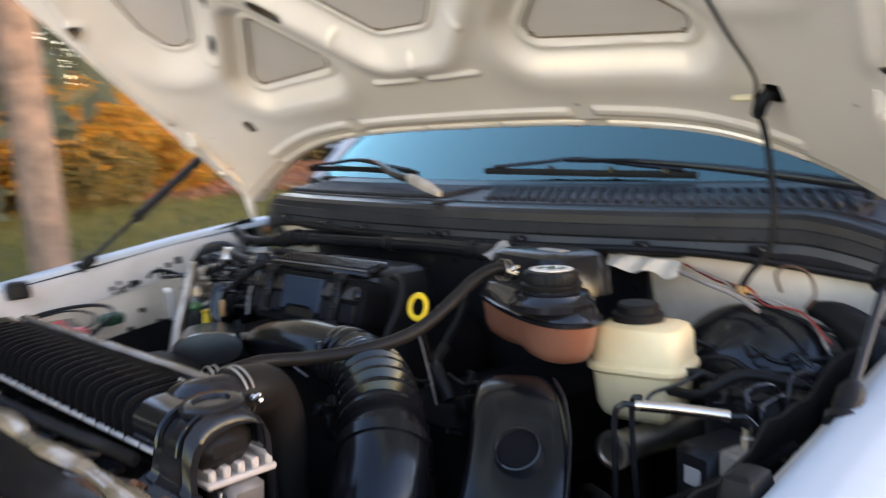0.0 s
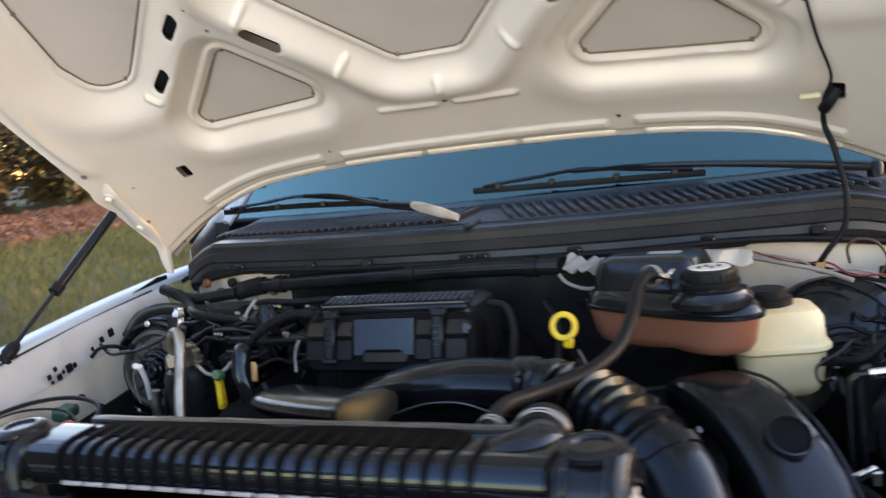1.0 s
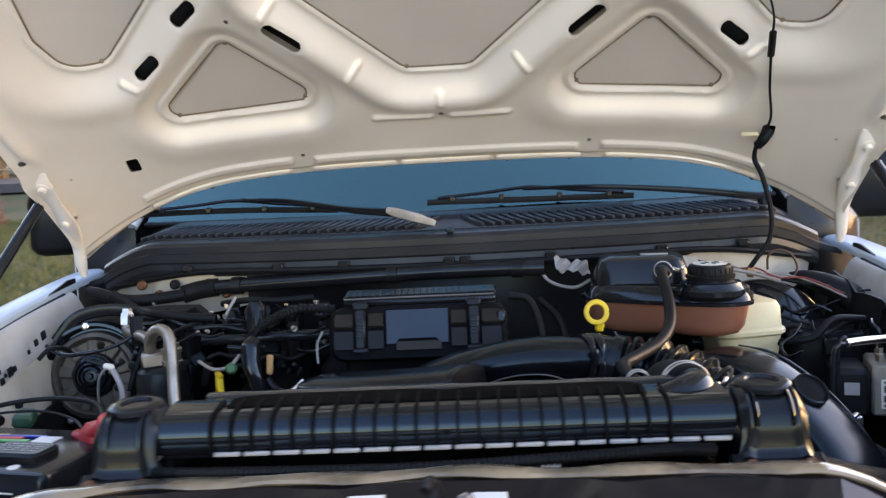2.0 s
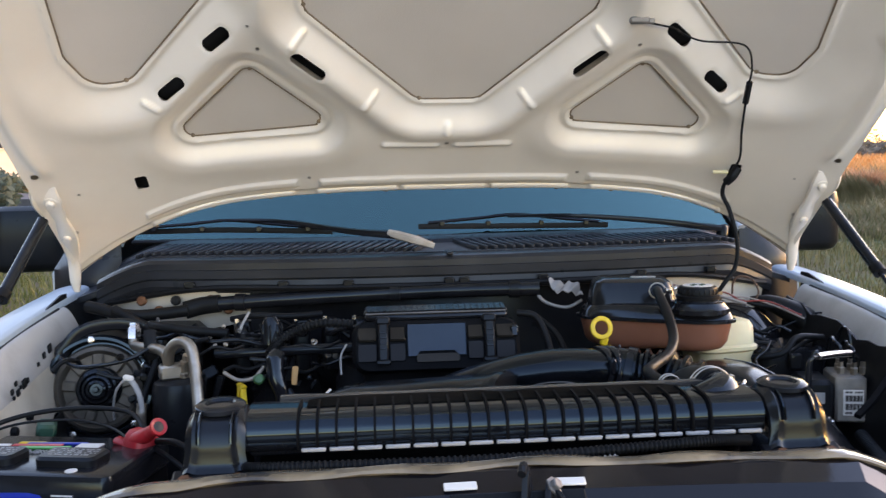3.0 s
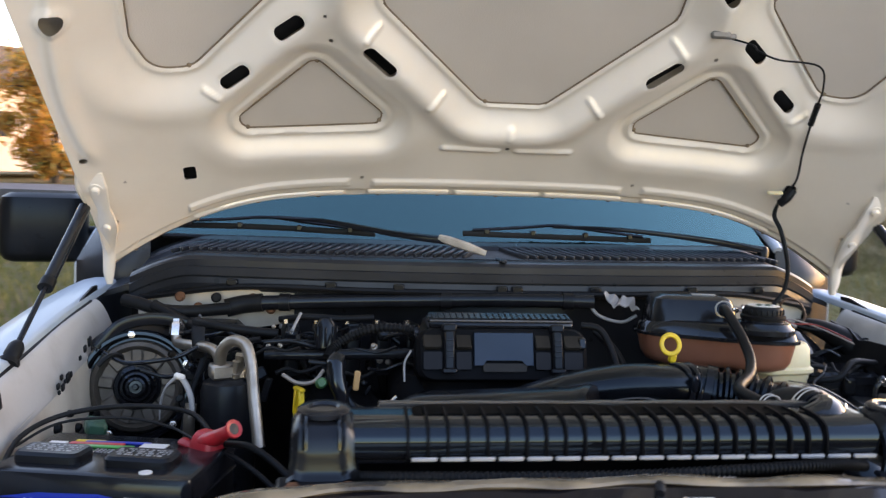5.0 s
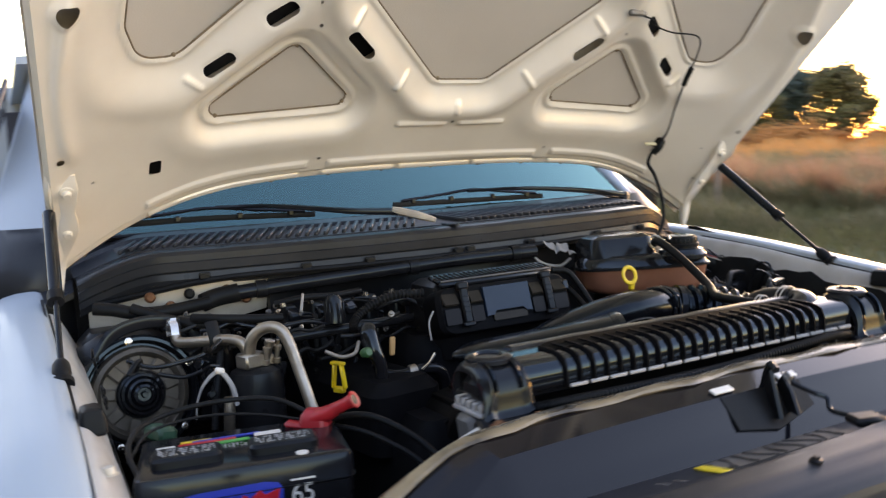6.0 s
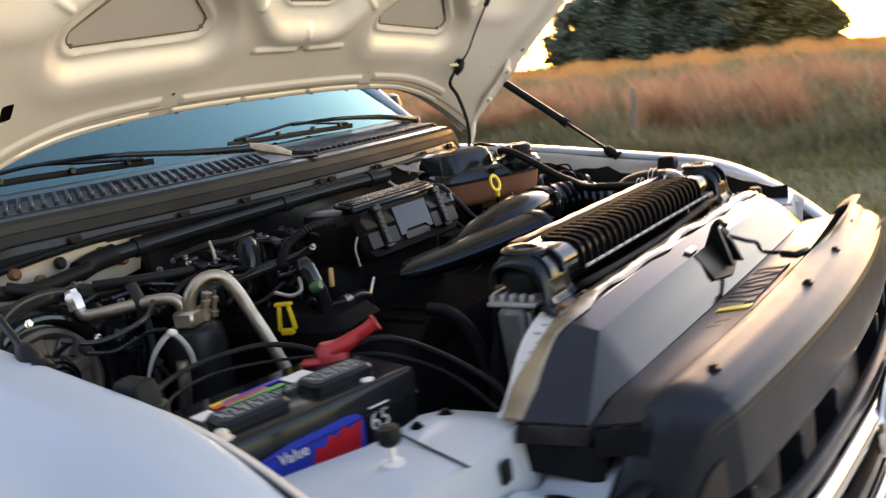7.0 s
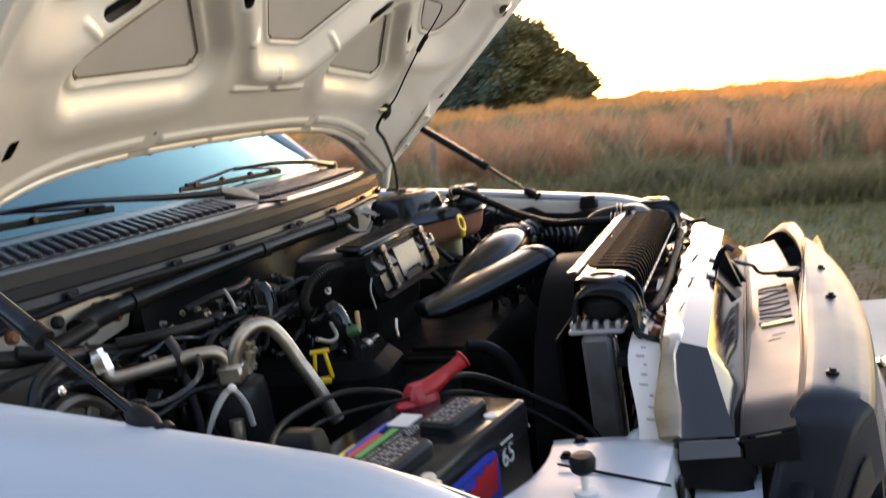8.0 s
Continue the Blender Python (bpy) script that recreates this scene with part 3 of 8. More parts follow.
for s_ in (-1, 1):
    for y in (0.30, 3.0):
        wheel = part("wheel", lathe([(0.22, -0.11), (0.36, -0.12), (0.385, -0.09), (0.39, 0), (0.385, 0.09), (0.36, 0.12), (0.22, 0.11)], (s_ * 0.82, y, 0.36 + y * 0.055), (s_, 0, 0), 36), TYRE, truck, "black rubber tyre")
        part("rim", lathe([(0.0, 0.06), (0.06, 0.07), (0.2, 0.05), (0.225, 0.1), (0.225, -0.1), (0.0, -0.1)], (s_ * 0.82, y, 0.36 + y * 0.055), (s_, 0, 0), 24), ALU, wheel)
bed = part("truck_bed", slab(grid(lambda u, v: (-0.90 + 1.8 * u, 2.58 + 1.72 * v, 0.78 + 0.012 * (int(u * 24) % 2)), 48, 4), (0, 0, -0.03)), WHITE, truck, "white open cargo bed")
for s_ in (-1, 1):
    part("bed_side", slab(grid(lambda u, v, s_=s_: (s_ * (0.95 - 0.03 * v ** 3), 2.58 + 1.72 * u, 0.50 + 0.86 * v), 12, 10), (-s_ * 0.05, 0, 0)), WHITE, bed)
part("tailgate", cbox((0, 4.28, 1.05), (1.80, 0.05, 0.56), 0.015), WHITE, bed)
part("bed_front", cbox((0, 2.60, 1.05), (1.78, 0.03, 0.56), 0.01), WHITE, bed)


# ---- cowl grille under the windshield ----
cowl = thing("cowl_panel", (0, 0.85, 1.27), "dusty black plastic cowl panel with louvred air intake", "cowl panel")
COWL_PROF = [(0.020, 1.262), (0.006, 1.264), (0.002, 1.272), (0.004, 1.284), (0.0, 1.288), (-0.001, 1.304), (0.003, 1.306), (0.003, 1.318), (0.012, 1.325), (0.030, 1.3275), (0.046, 1.328), (0.050, 1.3225), (0.056, 1.3225), (0.060, 1.330), (0.066, 1.331), (0.070, 1.326), (0.160, 1.342), (0.166, 1.350), (0.205, 1.357)]


def cowl_fn(u, v):
    x = -0.735 + 1.47 * u
    k = v * (len(COWL_PROF) - 1)
    i = min(int(k), len(COWL_PROF) - 2)
    d = COWL_PROF[i][0] + (COWL_PROF[i + 1][0] - COWL_PROF[i][0]) * (k - i)
    z = COWL_PROF[i][1] + (COWL_PROF[i + 1][1] - COWL_PROF[i][1]) * (k - i)
    fall = max(0, abs(x) - 0.60)
    return x, 0.752 + bow(x) + d + fall * 0.25, z - 0.9 * fall ** 1.5


part("panel", slab(grid(cowl_fn, 70, 36), (0, 0.004, -0.006)), COWL, cowl, angle=30)
part("joint_cover", cbox((0.004, 0.79, 1.3295), (0.012, 0.075, 0.006), 0.002), COWL, cowl)
clip_mesh = mesh("clip", cbox((0, 0, 0), (0.022, 0.010, 0.014), 0.003), GLOSS)
for x in (-0.52, -0.33, -0.2, 0.0, 0.03, 0.19, 0.4, 0.56):
    part("clip", clip_mesh, GLOSS, cowl, m=pose(x, 0.752 + bow(x) - 0.004, 1.276))
part("sealing_strip", sweep([(x, 0.748 + bow(x) + 0.25 * max(0, abs(x) - 0.6), 1.268 - 0.9 * max(0, abs(x) - 0.6) ** 1.5) for x in (-0.71, -0.5, -0.25, 0, 0.25, 0.5, 0.71)], 0.006, seg=8), RUBBER, cowl)
# Black strip between the slats that paints in the shade of their gaps.
part("vent_shade", slab(grid(lambda u, v: (-0.655 + 1.31 * u, 0.752 + bow(-0.655 + 1.31 * u) + 0.078 + 0.074 * v + 0.25 * max(0, abs(-0.655 + 1.31 * u) - 0.6), 1.3295 + 0.013 * v - 0.9 * max(0, abs(-0.655 + 1.31 * u) - 0.6) ** 1.5), 60, 4), (0, 0, -0.002)), INKSHADE, cowl, "black strip standing for the shade under the slats")
slat_l = mesh("slat", cbox((0, 0, 0), (0.0075, 0.094, 0.010), 0.002, (0, 0, -28)), COWL)
slat_r = mesh("slat", cbox((0, 0, 0), (0.0075, 0.094, 0.010), 0.002, (0, 0, 28)), COWL)
for i in range(31):
    for s_, me_ in ((-1, slat_l), (1, slat_r)):
        x = s_ * (0.045 + 0.0196 * i)
        part("slat", me_, COWL, cowl, m=pose(x, 0.752 + bow(x) + 0.113 + 0.25 * max(0, abs(x) - 0.6), 1.3395 - 0.9 * max(0, abs(x) - 0.6) ** 1.5, 9, 0, 0))


# ---- wipers ----
def wiper(blade, arm, label):
    w = thing("windshield_wiper", arm[-1], label, "wiper", "windshield wipers")
    part("rubber_blade", sweep(blade, 0.003, 0.007, seg=6, sub=8), RUBBER, w)
    for k in (0.12, 0.36, 0.64, 0.88):
        q = Vector(blade[0]).lerp(Vector(blade[-1]), k)
        part("blade_claw", cbox(q + Vector((0, -0.003, 0.006)), (0.012, 0.010, 0.012), 0.002), SATIN, w)
    a, b = Vector(blade[0]), Vector(blade[-1])
    up = Vector((0, -0.004, 0.016))
    part("blade_frame", sweep([a.lerp(b, 0.05) + up * 0.5, a.lerp(b, 0.3) + up * 1.1, a.lerp(b, 0.5) + up * 1.6, a.lerp(b, 0.7) + up * 1.1, a.lerp(b, 0.95) + up * 0.5], 0.005, 0.004, seg=6), SATIN, w)
    part("arm", sweep(arm, [0.006, 0.007, 0.009, 0.011], [0.004, 0.005, 0.007, 0.009], seg=8, power=3), SATIN, w)
    return w


wl = wiper([(-0.69, 1.005, 1.378), (-0.47, 0.985, 1.378), (-0.24, 0.955, 1.37)], [(-0.45, 0.975, 1.40), (-0.34, 0.93, 1.395), (-0.20, 0.85, 1.375), (-0.10, 0.812, 1.366)], "black wiper with a weathered grey arm cap")
part("arm_cap", sweep([(-0.118, 0.815, 1.372), (-0.10, 0.81, 1.366), (-0.06, 0.803, 1.354), (-0.025, 0.80, 1.342)], [0.008, 0.013, 0.013, 0.006], [0.006, 0.009, 0.009, 0.006], seg=10, power=2.6), FOAM, wl, "weathered grey end cap")
wiper([(-0.05, 0.955, 1.376), (0.16, 0.965, 1.372), (0.385, 0.985, 1.368)], [(0.15, 0.955, 1.395), (0.30, 0.955, 1.392), (0.48, 0.96, 1.376), (0.655, 0.985, 1.352)], "black windshield wiper resting on the glass")
part("pivot", lathe([(0.013, 0), (0.013, 0.02), (0.009, 0.026), (0, 0.027)], (0.655, 0.985, 1.335)), BLACK, cowl)


# ---- hood: pressed inner panel with real openings over an outer skin ----
H_N, H_D = Vector((0, -0.683, -0.73)), Vector((0, -0.73, 0.683))


def hood_point(x, s, h):
    """A point of the raised hood: across, up its slope, and out of its plane towards the engine."""
    p = H_N * (-1.638 + h) + H_D * s
    return x, p.y, p.z


def crown(x):
    return 0.75 * np.maximum(0, np.abs(x) - 0.42) ** 2


def s_rear(x):
    return 0.366 - 0.30 * np.abs(x) ** 2.94


def ease(a, b, x):
    t = np.clip((x - a) / (b - a), 0, 1)
    return t * t * (3 - 2 * t)


def sd_poly(px, py, poly, r):
    """Signed distance to a polygon with rounded corners."""
    d = np.full(px.shape, 1e9)
    inside = np.zeros(px.shape, bool)
    n = len(poly)
    for i in range(n):
        ax, ay = poly[i]
        bx, by = poly[(i + 1) % n]
        ex, ey = bx - ax, by - ay
        t = np.clip(((px - ax) * ex + (py - ay) * ey) / (ex * ex + ey * ey), 0, 1)
        d = np.minimum(d, np.hypot(px - ax - t * ex, py - ay - t * ey))
        if abs(ey) > 1e-9:
            inside ^= ((ay > py) != (by > py)) & (px < ex * (py - ay) / ey + ax)
    return np.where(inside, -d, d) - r


def sd_seg(px, py, a, b, r):
    ex, ey = b[0] - a[0], b[1] - a[1]
    t = np.clip(((px - a[0]) * ex + (py - a[1]) * ey) / (ex * ex + ey * ey + 1e-12), 0, 1)
    return np.hypot(px - a[0] - t * ex, py - a[1] - t * ey) - r


TRI = [(0.480, 0.5455), (0.263, 0.5645), (0.3625, 0.663)]
MID = [(-0.042, 0.645), (0.042, 0.645), (0.214, 0.822), (0.214, 0.915), (0.092, 1.10), (-0.092, 1.10), (-0.214, 0.915), (-0.214, 0.822)]
OVAL = [(0.586, 0.716), (0.600, 0.717), (0.612, 0.75), (0.606, 0.86), (0.585, 1.035), (0.449, 0.99), (0.449, 0.862)]
SLOTS = [((0.514, 0.646), (0.483, 0.672), 0.0105), ((0.418, 0.749), (0.389, 0.774), 0.011), ((0.270, 0.726), (0.234, 0.691), 0.0115), ((0.318, 0.868), (0.285, 0.90), 0.011), ((0.28, 1.08), (0.25, 1.12), 0.012)]
DOTS = [(0.0, 0.517, 0.0045), (0.274, 0.426, 0.004), (0.757, 0.53, 0.0065), (0.735, 0.36, 0.0045), (0.705, 0.455, 0.0035), (0.345, 0.795, 0.0035), (0.335, 0.745, 0.004), (0.742, 0.815, 0.016), (0.56, 1.1, 0.005)]
RIBS = [((0.020, 0.512), (0.122, 0.512)), ((0.135, 0.633), (0.158, 0.612)), ((0.255, 0.768), (0.275, 0.750)), ((0.528, 0.618), (0.552, 0.632)), ((0.0, 0.545), (0.0, 0.56))]


def hood_fields(x, s):
    """Relief of the inner panel and the distance to its nearest opening."""
    ax = np.abs(x)
    tri, mid, oval = sd_poly(ax, s, TRI, 0.022), sd_poly(x, s, MID, 0.040), sd_poly(ax, s, OVAL, 0.045)
    # each opening lies at the foot of a broad pressed slope, its edge rolled up in a bead
    h = -0.025 * (1 - ease(0.012, 0.056, tri)) + 0.007 * np.exp(-((tri - 0.011) / 0.006) ** 2)
    h -= 0.025 * (1 - ease(0.004, 0.060, mid)) + 0.025 * (1 - ease(0.004, 0.074, oval))
    h += 0.004 * np.exp(-((mid - 0.006) / 0.004) ** 2) + 0.004 * np.exp(-((oval - 0.006) / 0.004) ** 2)
    h += 0.009 * np.exp(-((mid - 0.066) / 0.021) ** 2) + 0.004 * np.exp(-((oval - 0.085) / 0.022) ** 2)
    h += 0.004 * np.exp(-((tri - 0.068) / 0.028) ** 2) * ease(0.60, 0.50, s)
    for a, b in RIBS:
        h += 0.005 * (1 - ease(0.002, 0.008, sd_seg(ax, s, a, b, 0)))
    e = s - s_rear(x)
    for x0, x1 in ((0.0, 0.250), (0.302, 0.604)):
        bar = np.maximum(np.abs(e - (0.050 if x0 == 0.0 else 0.054)) - 0.0055, np.maximum(x0 - ax, ax - x1))
        h += 0.005 * (1 - ease(0.0, 0.006, bar))
    # the stepped hem below the bars, notched here and there
    h -= 0.005 * (1 - ease(0.028, 0.033, e))
    for x0, x1 in ((-0.01, 0.085), (0.10, 0.26), (0.31, 0.6)):
        h += 0.005 * (1 - ease(0, 0.004, np.maximum(np.abs(e - 0.021) - 0.004, np.maximum(x0 - ax, ax - x1))))
    h -= 0.006 * (1 - ease(0.009, 0.013, e))
    # long bead up each side
    h += 0.010 * np.exp(-((ax - 0.715 - 0.04 * np.sin(s * 6 - 2.5)) / 0.012) ** 2) * ease(0.50, 0.56, s)
    h += 0.006 * (1 - ease(0.018, 0.028, np.hypot(ax - 0.742, s - 0.815)))
    cut = np.minimum(np.minimum(tri, mid), oval)
    for a, b, r in SLOTS:
        d = sd_seg(ax, s, a, b, r)
        cut = np.minimum(cut, d)
        h -= 0.002 * (1 - ease(0.0, 0.006, d))
    for cx, cy, r in DOTS:
        cut = np.minimum(cut, np.hypot(ax - cx, s - cy) - r)
    cut = np.minimum(cut, sd_poly(ax, s, [(0.589, 0.434), (0.603, 0.434), (0.603, 0.458), (0.589, 0.458)], 0.004))
    return h, cut


def hood_panel():
    nx, ns, top = 390, 270, 1.40
    a = np.linspace(-1, 1, nx + 1)[None, :].repeat(ns + 1, 0)
    b = np.linspace(0, 1, ns + 1)[:, None].repeat(nx + 1, 1)
    s = s_rear(a * 0.79)
    s = s + (top - s) * b ** 1.15
    x = a * (0.780 + 0.045 * (s - 0.45))
    h, cut = hood_fields(x, s)
    # draw the vertices nearest to an opening onto its rim
    for _ in range(2):
        eps = 1e-4
        gx = (hood_fields(x + eps, s)[1] - cut) / eps
        gs = (hood_fields(x, s + eps)[1] - cut) / eps
        near = (np.abs(cut) < 0.0027) & (np.abs(a) < 0.985)
        g2 = np.maximum(gx * gx + gs * gs, 0.25)
        x = np.where(near, x - cut * gx / g2, x)
        s = np.where(near, s - cut * gs / g2, s)
        h, cut = hood_fields(x, s)
    e = np.minimum(np.minimum(s - s_rear(x), (1 - np.abs(a)) * 0.8), top - s)
    h = h + crown(x) - 0.024 * (1 - ease(0.0, 0.007, e))
    v = [hood_point(*q) for q in zip(x.ravel().tolist(), s.ravel().tolist(), h.ravel().tolist())]
    w, eps = nx + 1, 5e-4
    corner = np.stack([cut[:-1, :-1], cut[:-1, 1:], cut[1:, 1:], cut[1:, :-1]])
    most, least = corner.max(0), corner.min(0)
    mid_cut = hood_fields((x[:-1, :-1] + x[1:, 1:]) / 2, (s[:-1, :-1] + s[1:, 1:]) / 2)[1]
    keep = (least >= -eps) & ((most > eps) | (mid_cut > 0))
    f = [(j * w + i, j * w + i + 1, (j + 1) * w + i + 1, (j + 1) * w + i) for j, i in np.argwhere(keep).tolist()]
    # cells that straddle a rim keep the corners outside it
    for j, i in np.argwhere((least < -eps) & (most > eps)).tolist():
        ids = (j * w + i, j * w + i + 1, (j + 1) * w + i + 1, (j + 1) * w + i)
        q = tuple(k for k, c in zip(ids, corner[:, j, i].tolist()) if c >= -eps)
        if len(q) == 3:
            f.append(q)
    return v, f


def hood_skin(u, v):
    a = -1 + 2 * u
    s0 = float(s_rear(np.array(a * 0.79)))
    s = s0 + (1.402 - s0) * v
    x = a * (0.780 + 0.045 * (s - 0.45)) * 1.004
    wave = 0.002 * math.exp(-((x + 0.0) / 0.012) ** 2)
    return hood_point(x, s, float(crown(np.array(x))) - 0.0275 + wave)


def rim(poly, r, steps=5):
    """Points round a polygon widened by r, with round corners."""
    n = len(poly)
    area = sum(poly[i][0] * poly[(i + 1) % n][1] - poly[(i + 1) % n][0] * poly[i][1] for i in range(n))
    pts = list(poly) if area > 0 else list(reversed(poly))
    out = []
    for i in range(n):
        (ax, ay), (bx, by), (cx, cy) = pts[i - 1], pts[i], pts[(i + 1) % n]
        a0 = math.atan2(-(bx - ax), by - ay)
        a1 = math.atan2(-(cx - bx), cy - by)
        while a1 < a0:
            a1 += 2 * math.pi
        for k in range(steps + 1):
            a = a0 + (a1 - a0) * k / steps
            out.append((bx + r * math.cos(a), by + r * math.sin(a)))
    return out


HEM = [(-0.76 + 0.04 * k) for k in range(39)]
hood = thing("hood", (0, 0.88, 1.28), "raised white pickup hood showing its pressed inner frame", "hood")
part("inner_panel", hood_panel(), HOODWHITE, hood, "off-white pressed steel inner panel with slots", angle=50)
part("outer_skin", slab(grid(hood_skin, 60, 40), H_N * -0.006), SKIN, hood, "dull beige primer on the inside of the hood skin", angle=60)
# Black pads behind the slots stand for the shade in the hood's cavity.
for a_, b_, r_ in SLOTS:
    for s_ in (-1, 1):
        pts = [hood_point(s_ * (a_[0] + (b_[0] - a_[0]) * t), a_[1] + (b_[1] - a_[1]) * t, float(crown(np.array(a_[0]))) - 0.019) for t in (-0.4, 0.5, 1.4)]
        part("slot_shade_pad", sweep(pts, r_ * 1.6, 0.004, seg=8, up=tuple(H_N), sub=3), RUBBER, hood)
# The same added shade behind the square opening on each side.
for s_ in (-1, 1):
    part("slot_shade_pad", sweep([hood_point(s_ * 0.596, 0.42, 0.008), hood_point(s_ * 0.596, 0.446, 0.008), hood_point(s_ * 0.596, 0.475, 0.008)], 0.02, 0.004, seg=8, up=tuple(H_N), sub=3), RUBBER, hood)


part("hem_line", sweep([hood_point(x, float(s_rear(np.array(x))) + 0.0105, float(crown(np.array(x))) - 0.0085) for x in HEM], 0.0022, 0.0014, seg=6, sub=2), SEALANT, hood, "brown sealant line along the hem")
for k in range(1, 38, 3):
    part("hem_blob", lathe([(0.005, -0.002), (0.0055, 0.0), (0.003, 0.0025), (0, 0.003)], hood_point(HEM[k], float(s_rear(np.array(HEM[k]))) + 0.0108, float(crown(np.array(HEM[k]))) - 0.008), H_N, 8), SEALANT, hood)


def sealant(poly, r, side):
    pts = rim(poly, r - 0.0015)
    pts = [(side * a, b) for a, b in pts + pts[:1]]
    path = [hood_point(a, b, float(crown(np.array(a))) - 0.0255) for a, b in pts]
    bead = part("sealant_bead", sweep(path, 0.0016, seg=6, sub=2, caps=False), SEALANT, hood, "thin brown sealant bead along the opening")
    for k in (3, len(pts) // 2, len(pts) - 6):
        part("sealant_blob", lathe([(0.004, -0.002), (0.0045, 0.0), (0.003, 0.0025), (0, 0.003)], path[k], H_N, 8), SEALANT, bead)


sealant(MID, 0.040, 1)
for s_ in (-1, 1):
    sealant(TRI, 0.022, s_)
    sealant(OVAL, 0.045, s_)


def hinge(side):
    pts = [hood_point(side * 0.752, 0.492, 0.075), hood_point(side * 0.752, 0.462, 0.083), hood_point(side * 0.748, 0.41, 0.083), hood_point(side * 0.750, 0.362, 0.084), (side * 0.762, 0.858, 1.335), (side * 0.768, 0.878, 1.288), (side * 0.768, 0.884, 1.262)]
    hg = part("hinge", sweep(pts, [0.017, 0.022, 0.012, 0.020, 0.013, 0.011, 0.006], [0.004, 0.005, 0.005, 0.006, 0.010, 0.009, 0.006], seg=12, up=tuple(H_N), power=3), HOODWHITE, hood, "off-white painted hood hinge arm")
    for s in (0.461, 0.362):
        q = Vector(hood_point(side * 0.75, s, 0.086))
        part("bolt", lathe([(0.013, -0.002), (0.013, 0.002), (0.008, 0.003), (0.008, 0.009), (0.006, 0.011), (0, 0.011)], q, H_N, 12), HOODWHITE, hg)
    part("hinge_bracket", sweep([hood_point(side * 0.775, 0.50, 0.07), hood_point(side * 0.778, 0.47, 0.085), hood_point(side * 0.775, 0.43, 0.08)], 0.006, 0.012, seg=8, up=tuple(H_N)), HOODWHITE, hg)
    return hg


hinge(-1)
hinge(1)


def gas_strut(side):
    top, foot = Vector((side * 0.778, 0.752, 1.414)), Vector((side * 0.797, 0.462, 1.192))
    g = thing("gas_strut", foot, "black gas strut holding up the hood", "gas strut", "hood struts")
    mid = top.lerp(foot, 0.56)
    part("cylinder", sweep([top, top.lerp(mid, 0.5), mid], 0.0105, seg=14), SATIN, g)
    part("rod", sweep([mid, mid.lerp(foot, 0.5), foot], 0.0045, seg=10), SATIN, g)
    part("collar", sweep([mid.lerp(foot, -0.06), mid, mid.lerp(foot, 0.06)], 0.0125, seg=12), RUBBER, g)
    part("ball_socket", lathe([(0.0, 0.03), (0.008, 0.03), (0.012, 0.022), (0.013, 0.004), (0.010, -0.004), (0.016, -0.008), (0.016, -0.016)], foot, top - foot, 14), RUBBER, g)


gas_strut(-1)
gas_strut(1)


def bump_stop(x, y, z, label):
    b = thing("bump_stop", (x, y, z), label, "rubber stop", "hood bump stops")
    part("rubber_block", tub(0.030, 0.044, [(z - 0.006, 0.002), (z + 0.012, 0), (z + 0.022, -0.003), (z + 0.025, -0.008)], (x, y), 0.006), RUBBER, b)
    part("base_plate", cbox((x, y, z - 0.008), (0.028, 0.045, 0.004), 0.002), BLACK, b)


for s_ in (-1, 1):
    bump_stop(s_ * 0.775, 0.312, ledge_line(0.312) - 0.022, "black rubber hood stop on the fender ledge")


# lamp wiring that hangs from the hood
hc_ = thing("hood_lamp_cable", hood_point(0.41, 0.76, 0.0), "thin black lamp wire taped to the raised hood", "cable")
cable = [hood_point(0.335, 0.80, 0.012), hood_point(0.385, 0.785, 0.008), hood_point(0.410, 0.762, -0.008), hood_point(0.44, 0.762, 0.014), hood_point(0.515, 0.757, 0.02), hood_point(0.545, 0.71, 0.02), hood_point(0.556, 0.65, 0.02), hood_point(0.572, 0.56, 0.028), hood_point(0.588, 0.49, 0.035), hood_point(0.578, 0.446, 0.038), hood_point(0.577, 0.40, 0.045), (0.588, 0.785, 1.40), (0.600, 0.775, 1.335), (0.595, 0.772, 1.285), (0.570, 0.77, 1.25), (0.556, 0.775, 1.228)]
part("wire", sweep(cable, [0.0018] * 6 + [0.0022] * 3 + [0.0032] + [0.0046] * 6, seg=8), RUBBER, hc_)
part("tape_wrap", sweep([hood_point(0.553, 0.672, 0.02), hood_point(0.557, 0.648, 0.02), hood_point(0.56, 0.625, 0.022)], 0.006, seg=8), RUBBER, hc_)
part("plug", join(cbox(hood_point(0.318, 0.805, 0.012), (0.034, 0.012, 0.012), 0.003, (0, 0, 0)), cbox(hood_point(0.338, 0.803, 0.012), (0.014, 0.009, 0.009), 0.002)), ABSGREY, hc_, "small grey plastic wire plug")
part("grommet", sweep([hood_point(0.596, 0.457, 0.03), hood_point(0.585, 0.446, 0.042), hood_point(0.577, 0.43, 0.042)], 0.009, seg=10), RUBBER, hc_)
part("cable_tie", cbox(hood_point(0.560, 0.452, 0.034), (0.030, 0.010, 0.006), 0.002, (40, 0, -12)), TANKCREAM, hc_, "pale plastic cable tie")


# ---- engine bay ----
def bolt_at(parent, p, axis=(0, 0, 1), r=0.008, mat=None):
    return part("bolt", lathe([(r * 1.5, 0), (r * 1.5, 0.002), (r, 0.0025), (r, r), (r * 0.8, r * 1.2), (0, r * 1.2)], p, axis, 6), mat or STEEL, parent)


# radiator with a ribbed upper tank
rad = thing("radiator", (0, 0.12, 0.62), "black plastic radiator tank with ribs above a finned core", "radiator")
